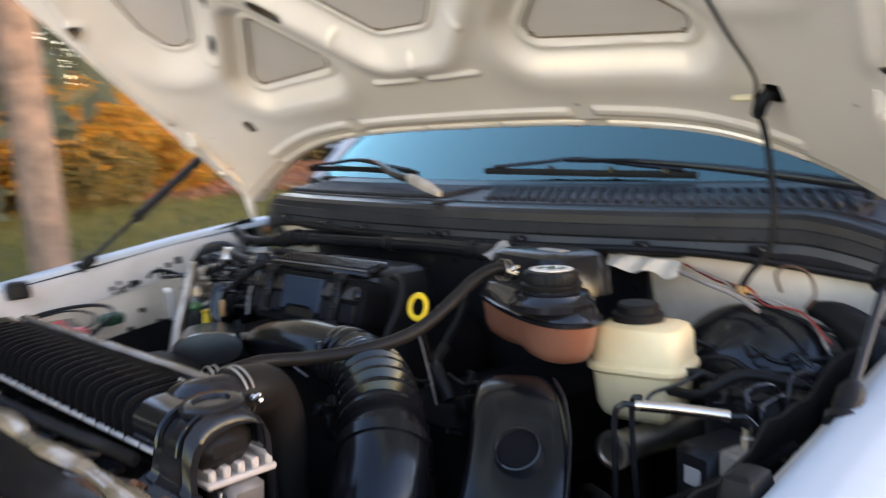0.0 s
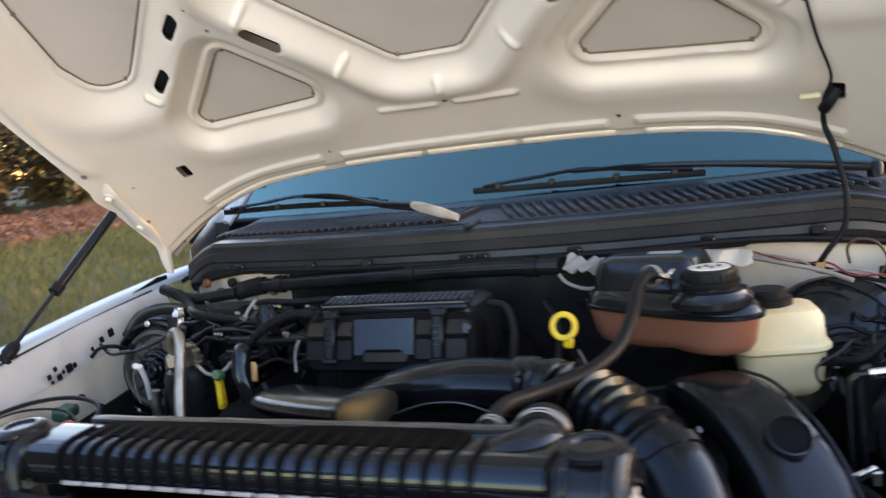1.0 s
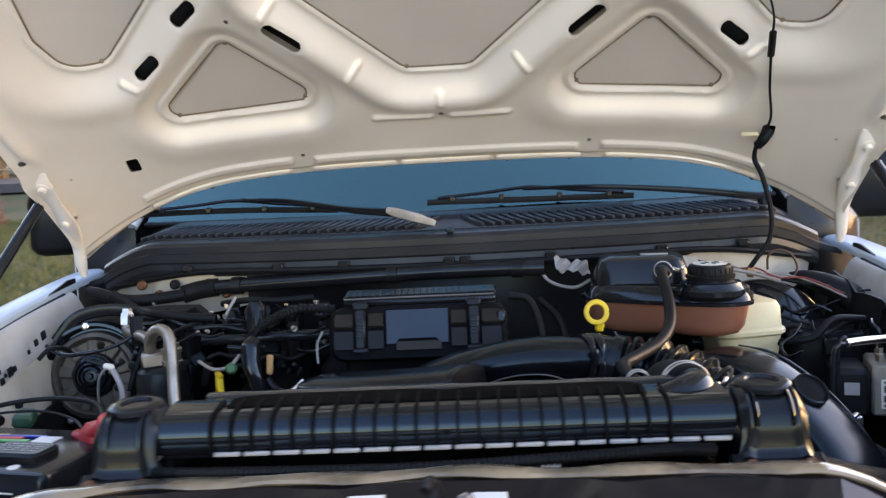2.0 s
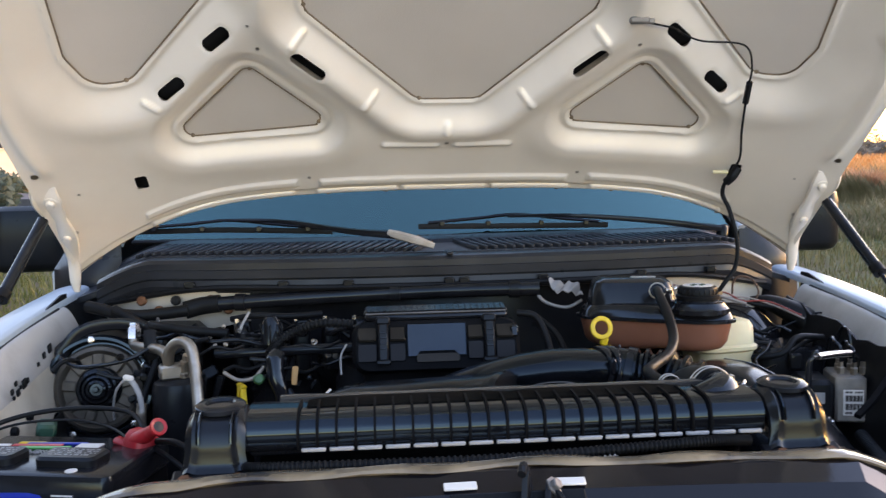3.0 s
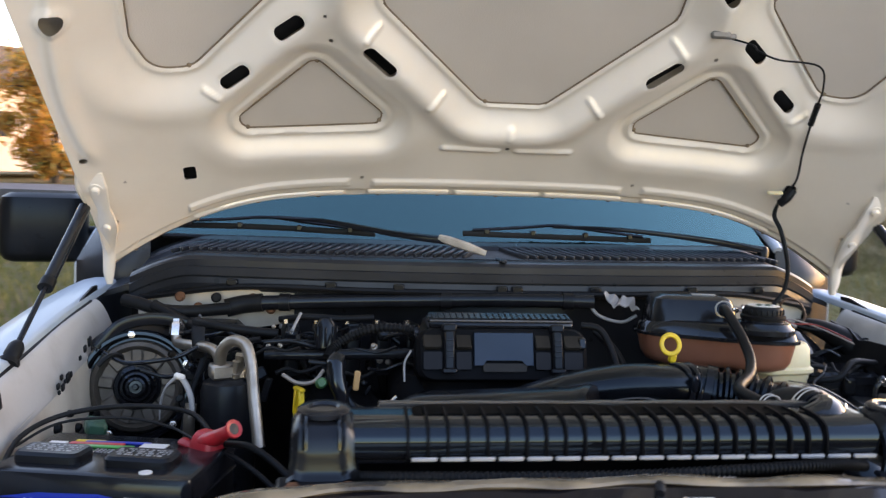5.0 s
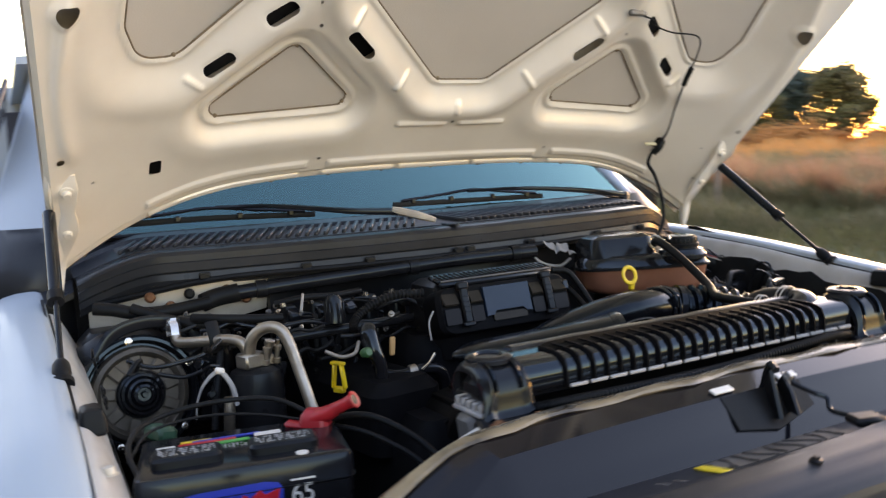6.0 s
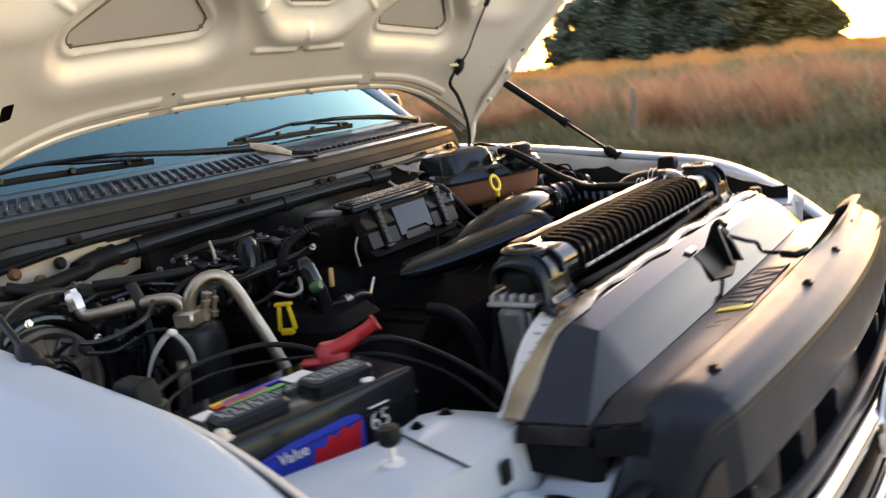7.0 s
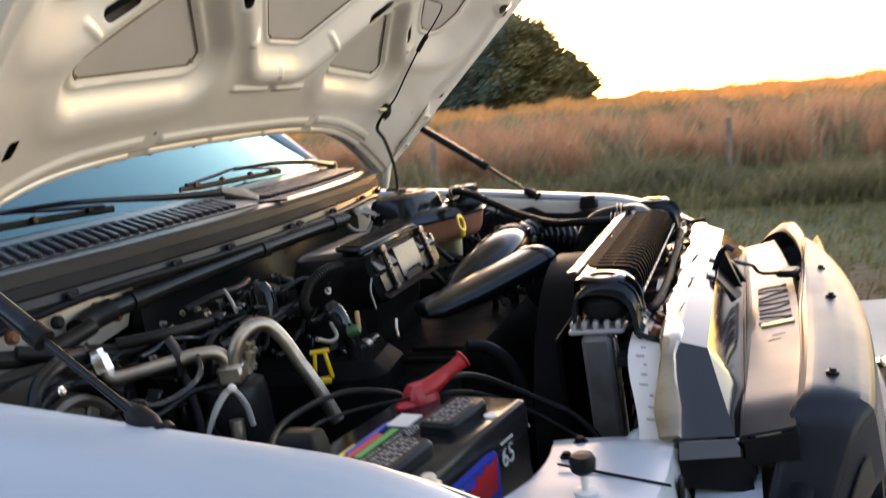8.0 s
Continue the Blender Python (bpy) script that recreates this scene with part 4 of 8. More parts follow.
T_PROF = [(0.075, 1.156), (0.065, 1.157), (0.0625, 1.160), (0.062, 1.176), (0.0635, 1.183), (0.068, 1.190), (0.075, 1.1945), (0.084, 1.197), (0.096, 1.198), (0.138, 1.1985), (0.143, 1.192), (0.143, 1.150)]


def tank_fn(u, v):
    x = -0.295 + 0.62 * u
    k = v * (len(T_PROF) - 1)
    i = min(int(k), len(T_PROF) - 2)
    y = T_PROF[i][0] + (T_PROF[i + 1][0] - T_PROF[i][0]) * (k - i)
    z = T_PROF[i][1] + (T_PROF[i + 1][1] - T_PROF[i][1]) * (k - i)
    return x, y, z


tank = part("upper_tank", join(grid(tank_fn, 20, 36), cbox((0.015, 0.105, 1.155), (0.61, 0.076, 0.010), 0.003)), TANKBLACK, rad, "shiny black ribbed upper tank")
rib_prof = T_PROF[1:9] + [(0.122, 1.1985)]
rv = [(sx * 0.0014, y + (-0.0050 if y < 0.07 else -0.0030 if y < 0.08 else 0.0), z + (0.0040 if y > 0.066 else 0.0)) for sx in (-1, 1) for y, z in rib_prof]
rv += [(sx * 0.0014, 0.105, 1.165) for sx in (-1, 1)]
nr = len(rib_prof)
rf = [(i, i + 1, nr + i + 1, nr + i) for i in range(nr - 1)] + [tuple(range(nr)) + (2 * nr,), tuple(range(2 * nr - 1, nr - 1, -1)) + (2 * nr + 1,)]
rib_mesh = mesh("rib", (rv, rf), RIBBLACK)
for i in range(23):
    part("rib", rib_mesh, RIBBLACK, tank, m=Matrix.Translation((-0.233 + 0.0223 * i, 0, 0)))
part("rear_plate", slab(grid(lambda u, v: (-0.225 + 0.465 * u, 0.098 + (0.044 - 0.010 * math.exp(-((u - 0.53) / 0.045) ** 2) - 0.016 * (abs(2 * u - 1) ** 14)) * v, 1.1995 + 0.0010 * v), 48, 6), (0, 0, -0.004)), DUSTY, tank, "dusty brown rear edge of the tank")
part("rear_lip", slab(grid(lambda u, v: (-0.262 + 0.545 * u, 0.142 + 0.016 * v, 1.2005 + 0.0016 * math.sin(v * math.pi) + 0.0004 * math.sin(u * 40)), 40, 6), (0, 0, -0.004)), LIPGREY, tank, "grey rear edge, paled for the sky's glint")
fin_mesh = mesh("crimp_tab", cbox((0, 0, 0), (0.0285, 0.005, 0.0048), 0.0012), FINS)
for i in range(2, 19):
    part("crimp_tab", fin_mesh, FINS, rad, m=Matrix.Translation((-0.280 + 0.0325 * i, 0.0585, 1.1585)))
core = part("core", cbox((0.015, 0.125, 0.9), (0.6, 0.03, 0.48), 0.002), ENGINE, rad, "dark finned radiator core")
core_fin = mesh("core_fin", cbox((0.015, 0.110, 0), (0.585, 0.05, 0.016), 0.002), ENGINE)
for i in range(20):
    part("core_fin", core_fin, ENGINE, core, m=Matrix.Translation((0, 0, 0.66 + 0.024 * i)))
part("outlet_neck", sweep([(0.255, 0.115, 1.170), (0.285, 0.118, 1.182), (0.300, 0.135, 1.187), (0.297, 0.16, 1.186)], [0.028, 0.027, 0.025, 0.024], seg=18), GLOSS, tank)


def end_bracket(x):
    b = thing("radiator_bracket", (x, 0.1, 1.11), "black moulded bracket clamping the radiator end", "bracket", "radiator brackets")
    outer = [(0.130, 1.162), (0.129, 1.184), (0.124, 1.194), (0.113, 1.2005), (0.098, 1.203), (0.080, 1.201), (0.066, 1.195), (0.056, 1.184), (0.052, 1.170), (0.0505, 1.156), (0.049, 1.146), (0.044, 1.140)]

    def fn(u, v):
        k = v * (len(outer) - 1)
        i = min(int(k), len(outer) - 2)
        y = outer[i][0] + (outer[i + 1][0] - outer[i][0]) * (k - i)
        z = outer[i][1] + (outer[i + 1][1] - outer[i][1]) * (k - i)
        w = 0.034 + (0.007 * max(0, v - 0.75) / 0.25)
        ridge = 0.004 * math.exp(-((abs(u - 0.5) - 0.36) / 0.06) ** 2)
        edge = 0.006 * max(0, abs(u - 0.5) - 0.44) / 0.06
        return x + w * (2 * u - 1), y - ridge * 0.7, z + ridge - edge

    part("strap", slab(grid(fn, 24, 32), (0, 0.006, -0.006)), SATIN, b)
    part("foot", cbox((x, 0.036, 1.132), (0.096, 0.044, 0.007), 0.003, (24, 0, 0)), BLACK, b)
    part("mount_disc", lathe([(0.030, 0), (0.030, 0.005), (0.026, 0.008), (0.018, 0.008), (0.016, 0.005), (0.0, 0.005)], (x, 0.096, 1.2015), (0, -0.05, 1)), SATIN, b)
    part("end_tank", cbox((x, 0.094, 1.170), (0.060, 0.066, 0.044), 0.016), RUBBER, b)
    for dx in (-0.018, 0.018):
        part("strap_ridge", sweep([(x + dx, q[0] - 0.002, q[1] + 0.002) for q in outer[2:9]], 0.0035, 0.002, seg=8, up=(1, 0, 0)), TANKBLACK, b)
    for dx in (-0.03, 0.028):
        bolt_at(b, (x + dx, 0.030, 1.1335), (0, -0.4, 1), 0.008, RUST)


end_bracket(-0.326)
end_bracket(0.362)
for s_, x in ((-1, -0.338), (1, 0.372)):
    sd = thing("radiator_side_tank", (x, 0.13, 0.70), "grey metal radiator side tank with pale crimped edge", "radiator tank")
    part("side_plate", cbox((x, 0.108, 0.985), (0.026, 0.040, 0.30), 0.006, (0, s_ * 5, 0)), SIDEGREY, sd)
    part("side_rib", cbox((x - s_ * 0.004, 0.086, 0.985), (0.014, 0.006, 0.29), 0.002, (0, s_ * 5, 0)), ALU, sd)
    part("crimp_edge", join(*[cbox((x - s_ * 0.004, 0.078 + 0.015 * i, 1.146), (0.040, 0.008, 0.012), 0.002) for i in range(5)], cbox((x - s_ * 0.004, 0.108, 1.138), (0.044, 0.074, 0.007), 0.002)), FINS, sd, "pale crimped metal tabs")

single("wire_conduit", sweep([(-0.292, 0.060, 1.140), (-0.275, 0.040, 1.146), (-0.15, 0.034, 1.146), (0.0, 0.036, 1.145), (0.14, 0.037, 1.150), (0.25, 0.040, 1.154), (0.300, 0.048, 1.150)], 0.0068, seg=12, corr=0.0018, pitch=0.0046), RUBBER, "black corrugated wiring conduit along the radiator", "conduit")
single("wire_conduit", sweep([(0.40, 0.05, 1.13), (0.47, 0.09, 1.10), (0.55, 0.18, 1.06), (0.62, 0.30, 1.03), (0.66, 0.42, 1.03)], 0.011, seg=12, corr=0.0025, pitch=0.0065), RUBBER, "black corrugated conduit beside the brake module", "conduit")

# front support: black deck, cover panel, header
sup = thing("radiator_support", (0, 0.03, 0.95), "black upper radiator support panel with cut-outs", "radiator support")


def crest_z(x):
    return 1.146 - 0.02 * min(1, abs(x) / 0.4) ** 2 - 0.36 * max(0, abs(x) - 0.4)


part("deck", slab(grid(lambda u, v: (-0.365 + 0.78 * u, 0.008 + 0.075 * v, min(crest_z(-0.365 + 0.78 * u) - 0.014, 1.138) - 0.012 * v + 0.003 * math.sin(u * 60)), 60, 8), (0, 0, -0.012)), BLACK, sup)
for x in (-0.22, -0.08, 0.09, 0.23):
    part("stiffener", cbox((x, 0.045, crest_z(x) - 0.016), (0.045, 0.030, 0.010), 0.004, (0, 0, 8)), SATIN, sup)
for i in range(6):
    part("gusset", prism([(0.004, -0.006), (0.066, -0.012), (0.070, -0.006), (0.010, 0.016)], Matrix(((0.35, 0, 0.94, -0.25 + 0.1 * i), (0.94, 0, -0.35, 0.002), (0, 1, 0, crest_z(-0.25 + 0.1 * i) - 0.016), (0, 0, 0, 1))), 0.004), HEADERPALE, sup, "pale grey triangular gusset")
part("data_sticker", cbox((-0.118, 0.046, 1.1405), (0.070, 0.011, 0.002), 0.0006, (-6, 0, 3)), LABELWHITE, sup, "white paper sticker")
part("data_sticker", cbox((0.13, 0.048, 1.1385), (0.02, 0.012, 0.002), 0.0006, (-4, 0, 0)), LABELWHITE, sup, "white paper sticker")

cover = thing("grille_cover", (0, -0.05, 1.05), "shiny dark plastic cover panel sloping to the grille", "cover panel")
# rows of the folded panel: half-width of the flat part, its end, then depth and height at both
C_ROWS = [(0.415, 0.550, 0.008, 1.137, -0.004, 1.074), (0.405, 0.540, -0.002, 1.1365, -0.014, 1.070), (0.395, 0.505, -0.034, 1.124, -0.062, 1.057), (0.395, 0.500, -0.074, 1.068, -0.078, 1.040), (0.395, 0.498, -0.080, 1.035, -0.082, 1.010)]


def cover_fn(u, v):
    s = 2 * u - 1
    k = v * (len(C_ROWS) - 1)
    i = min(int(k + 1e-9), len(C_ROWS) - 2)
    r = [p + (q - p) * (k - i) for p, q in zip(C_ROWS[i], C_ROWS[i + 1])]
    e = max(0, abs(s) - 0.75) / 0.25
    x = math.copysign(r[0] * min(1, abs(s) / 0.75) + (r[1] - r[0]) * e, s)
    sag = 0.008 * (1 - min(1, abs(s) / 0.75) ** 2) * (1 if v < 0.6 else 0.3)
    return x, r[2] + (r[4] - r[2]) * e, r[3] + (r[5] - r[3]) * e + sag


part("panel", slab(grid(cover_fn, 64, 16), (0, 0.004, -0.005)), PANEL, cover, angle=14)
seal = [cover_fn(0.5 + 0.5 * q / 14, 0) for q in range(-14, 15)]
part("edge_seal", sweep([(x, y + 0.004 + 0.0035 * math.sin(x * 23 + 1), z + 0.002 + 0.0015 * math.sin(x * 37)) for x, y, z in seal], [0.0118 + 0.0035 * math.sin(k * 1.7) for k in range(29)], 0.0038, seg=8, power=2.6), SEALTAN, cover, "shiny weathered seal along the panel's crest")
for s_ in (-1, 1):
    part("end_flap", slab(grid(lambda u, v, s_=s_: (s_ * (0.548 - 0.045 * u + 0.01 * v), -0.006 - 0.060 * u, 1.070 - 0.016 * u - 0.016 * v), 8, 4), (s_ * 0.003, 0, 0)), PANEL, cover)
    part("end_wall", slab(grid(lambda u, v, s_=s_: (s_ * (0.535 - 0.03 * u), -0.002 - 0.075 * u, 1.052 - 0.02 * u - 0.040 * v), 8, 6), (s_ * 0.004, 0, 0)), RUBBER, cover)


def bow_front(x):
    return 0.16 * x * x + 0.6 * max(0, abs(x) - 0.46)


header = thing("grille_header", (0, -0.2, 0.85), "matte grey grille header with a rounded front lip", "grille header")
G_PROF = [(-0.146, 1.083), (-0.154, 1.094), (-0.160, 1.098), (-0.170, 1.100), (-0.198, 1.098), (-0.220, 1.090), (-0.233, 1.082), (-0.239, 1.076), (-0.2415, 1.068), (-0.2425, 1.058), (-0.247, 1.008), (-0.246, 0.998), (-0.215, 0.992)]


def header_fn(u, v):
    s = 1.34 * u - 0.67
    k = v * (len(G_PROF) - 1)
    i = min(int(k), len(G_PROF) - 2)
    y = G_PROF[i][0] + (G_PROF[i + 1][0] - G_PROF[i][0]) * (k - i)
    z = G_PROF[i][1] + (G_PROF[i + 1][1] - G_PROF[i][1]) * (k - i)
    # the ends fold over in a soft crease and run down beside the headlamps
    e, r, fold = max(0, abs(s) - 0.452), 0.045 if s < 0 else 0.13, radians(70 if s < 0 else 90)
    a = min(e / r, fold)
    rest = max(0, e - r * fold)
    x = math.copysign(min(abs(s), 0.452) + r * math.sin(a) + rest * math.cos(fold), s)
    drop = r * (1 - math.cos(a)) + rest * math.sin(fold)
    # the rear edge of the lip stands off the ledge towards the driver's side
    up = ease(-0.20, 0.36, s) * max(0, 1 - v / 0.36)
    return x, y + bow_front(x) * (0.55 + 0.45 * min(1, v * 1.6)) + 0.12 * drop - 0.046 * up, z - 0.010 * (abs(x) / 0.58) ** 2 - drop * 0.95 + (0.024 + 0.016 * (1 - v)) * up


part("lip", slab(grid(header_fn, 90, 48), (0, 0.005, -0.005)), HEADER, header, angle=24)
L_PROF = [(-0.080, 1.020), (-0.077, 1.064), (-0.079, 1.068), (-0.084, 1.071), (-0.140, 1.081), (-0.150, 1.083), (-0.158, 1.070)]


def ledge_fn(u, v):
    x = -0.505 + 1.01 * u
    k = v * (len(L_PROF) - 1)
    i = min(int(k), len(L_PROF) - 2)
    y = L_PROF[i][0] + (L_PROF[i + 1][0] - L_PROF[i][0]) * (k - i)
    z = L_PROF[i][1] + (L_PROF[i + 1][1] - L_PROF[i][1]) * (k - i)
    return x, y + 0.12 * x * x * v, z + 0.006 * (1 - (x / 0.5) ** 2) - 0.012 * max(0, abs(x) - 0.45) / 0.05


part("ledge", slab(grid(ledge_fn, 60, 36), (0, 0.003, -0.004)), HEADER, header, angle=24)
for s_ in (-1, 1):
    part("ledge_end", slab(grid(lambda u, v, s_=s_: (s_ * 0.507, ledge_fn(0.5 + 0.5 * s_, 0.22 + 0.68 * u)[1], ledge_fn(0.5 + 0.5 * s_, 0.22 + 0.68 * u)[2] - 0.004 - 0.030 * v), 14, 3), (s_ * 0.004, 0, 0)), RUBBER, header)
for x in (-0.412, -0.09, 0.095, 0.30, 0.43):
    part("push_pin", lathe([(0.0075, 0), (0.0075, 0.0025), (0.004, 0.004), (0.004, 0.007), (0.0, 0.007)], (x, -0.197 + 0.16 * x * x, 1.0985 - 0.03 * x * x), (0, -0.1, 1), 12), RUBBER, header)


def ledge_top(y, x):
    return 1.071 + 0.18 * (-0.084 - y) + 0.006 * (1 - (x / 0.5) ** 2)


part("scuffed_patch", slab(grid(lambda u, v: (-0.155 + 0.215 * u + 0.006 * math.sin(v * 9), -0.092 - 0.046 * v, ledge_top(-0.092 - 0.046 * v, -0.155 + 0.215 * u) + 0.0022), 12, 6), (0, 0, -0.003)), HEADERPALE, header, "pale scuffed patch on the header ledge")
for i in range(8):
    part("moulded_line", sweep([(-0.138 + 0.025 * i + 0.003 * math.sin(i * 0.9 + 1.3 * q) + 0.0035 * (i % 3 - 1) * (q - 2), -0.094 - 0.011 * q, ledge_top(-0.094 - 0.011 * q, -0.138 + 0.025 * i) + 0.003) for q in range(5)], 0.0011, seg=6, sub=2), INKSHADE, header)
part("caution_sticker", cbox((-0.165, -0.118, 1.0842), (0.016, 0.046, 0.002), 0.0006, (-10, 0, 0)), LABELYELLOW, header, "bright yellow caution sticker")
for i in range(5):
    part("faded_print", cbox((-0.215 - 0.020 * i, -0.118 + 0.006 * (i % 2), 1.0825 - 0.0012 * i), (0.004, 0.018, 0.0012), 0.0004, (-10, 0, 9)), HEADERPALE, header)
# Dark sheet added where the raised rear edge leaves only shade.
part("lip_shade", slab(grid(lambda u, v: (-0.10 + 0.60 * u, -0.168 - 0.050 * v, 1.070 + 0.010 * v - 0.06 * u * u * (1 - v)), 20, 6), (0, 0, -0.003)), RUBBER, header, "black sheet standing for the shade under the raised rear edge")
# Black patches laid on the corners as the shade of their openings.
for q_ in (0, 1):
    part("vent_shade_patch", slab(grid(lambda u, v, q_=q_: [p + d for p, d in zip(header_fn((q_ + (1 - 2 * q_) * (0.065 + 0.075 * u)), 0.775 + 0.085 * v), (0.003 * (2 * q_ - 1), -0.003, 0))], 8, 4), (0, 0.002, 0)), INKSHADE, header, "black patch standing for the shaded opening in the header's corner")

grille = thing("front_grille", (0, -0.2, 0.62), "dark grille with chrome bars and an oval badge", "grille")
for z, r in ((0.918, 0.013), (0.80, 0.013)):
    part("chrome_bar", sweep([(x, -0.268 + bow_front(x), z) for x in (-0.52, -0.4, -0.2, 0, 0.2, 0.4, 0.52)], 0.012, r, seg=12, power=2.6), CHROME, grille, "worn chrome grille bar")
    part("bar_shell", sweep([(x, -0.255 + bow_front(x), z + 0.026) for x in (-0.52, -0.4, -0.2, 0, 0.2, 0.4, 0.52)], 0.010, 0.012, seg=8, power=3), HEADER, grille)
for x in (-0.44, -0.30, -0.16, 0.16, 0.30, 0.44):
    part("grille_stay", cbox((x, -0.228 + bow_front(x), 0.90), (0.008, 0.03, 0.16), 0.002), HEADER, grille)
for s_ in (-1, 1):
    part("grille_side", cbox((s_ * 0.545, -0.15, 0.85), (0.05, 0.09, 0.28), 0.012, (0, 0, s_ * 18)), HEADER, grille)
part("lower_frame", sweep([(x, -0.253 + bow_front(x), 0.70) for x in (-0.54, -0.4, -0.2, 0, 0.2, 0.4, 0.54)], 0.02, 0.03, seg=10, power=3), HEADER, grille)
part("backing", slab(grid(lambda u, v: (-0.57 + 1.14 * u, -0.175 + bow_front(-0.57 + 1.14 * u) * 0.6, 0.70 + 0.29 * v), 16, 4), (0, 0.01, 0)), BLACK, grille)
part("badge", lathe([(0.0, 0.010), (0.06, 0.0095), (0.075, 0.006), (0.078, 0.0)], (0, 0, 0), (0, 0, 1), 32), EMBLEM, grille, "plain dark blue oval badge", m=pose(0.0, -0.276, 0.90, 90, 0, 0) @ Matrix.Diagonal((1.35, 0.62, 1, 1)))
part("badge_rim", sweep([(0.114 * math.cos(a / 16 * 2 * math.pi), -0.278, 0.90 + 0.054 * math.sin(a / 16 * 2 * math.pi)) for a in range(17)], 0.007, seg=8), CHROME, grille, "chrome badge rim")

# hood latch in the middle
lat = thing("hood_latch", (0.0, -0.03, 1.08), "black steel hood latch in a cut-out of the cover", "latch")
part("pocket", prism([(-0.075, 0.026), (0.070, 0.026), (0.075, -0.012), (-0.005, -0.032), (-0.070, -0.020)], pose(0.01, -0.0475, 1.1085, 55, 0, 0), 0.004, 0.001), RUBBER, lat)
part("bracket", prism([(-0.026, 0), (0.030, 0), (0.020, 0.035), (0.008, 0.062), (0.0, 0.066), (-0.008, 0.045)], pose(0.012, -0.045, 1.098, 90, 0, 70), 0.006, 0.001), BLACK, lat)
part("bracket", prism([(-0.028, 0), (0.028, 0), (0.016, 0.03), (0.004, 0.045), (-0.012, 0.03)], pose(0.035, -0.05, 1.100, 90, 0, 75), 0.006, 0.001), BLACK, lat)
part("hook", sweep([(0.02, -0.03, 1.13), (0.016, -0.04, 1.152), (0.012, -0.05, 1.165), (0.008, -0.062, 1.160)], 0.005, seg=8), SATIN, lat)
bolt_at(lat, (0.044, -0.045, 1.140), (0.6, -0.5, 0.6), 0.007, SIDEGREY)
rel = part("release_lever", sweep([(0.045, -0.045, 1.138), (0.058, -0.075, 1.125), (0.070, -0.088, 1.118), (0.062, -0.100, 1.106), (0.066, -0.128, 1.103)], 0.0035, seg=8), SATIN, lat)
part("lever_pad", cbox((0.068, -0.144, 1.103), (0.040, 0.032, 0.012), 0.004, (0, 0, -20)), RUBBER, rel)
part("pale_tab", cbox((-0.053, -0.0270, 1.1380), (0.036, 0.012, 0.003), 0.001, (21, 0, 2)), LABELWHITE, lat, "white painted plate edge under the latch")
part("pale_tab", cbox((0.066, -0.0270, 1.1378), (0.034, 0.012, 0.003), 0.001, (21, 0, -3)), LABELWHITE, lat, "white painted plate edge under the latch")


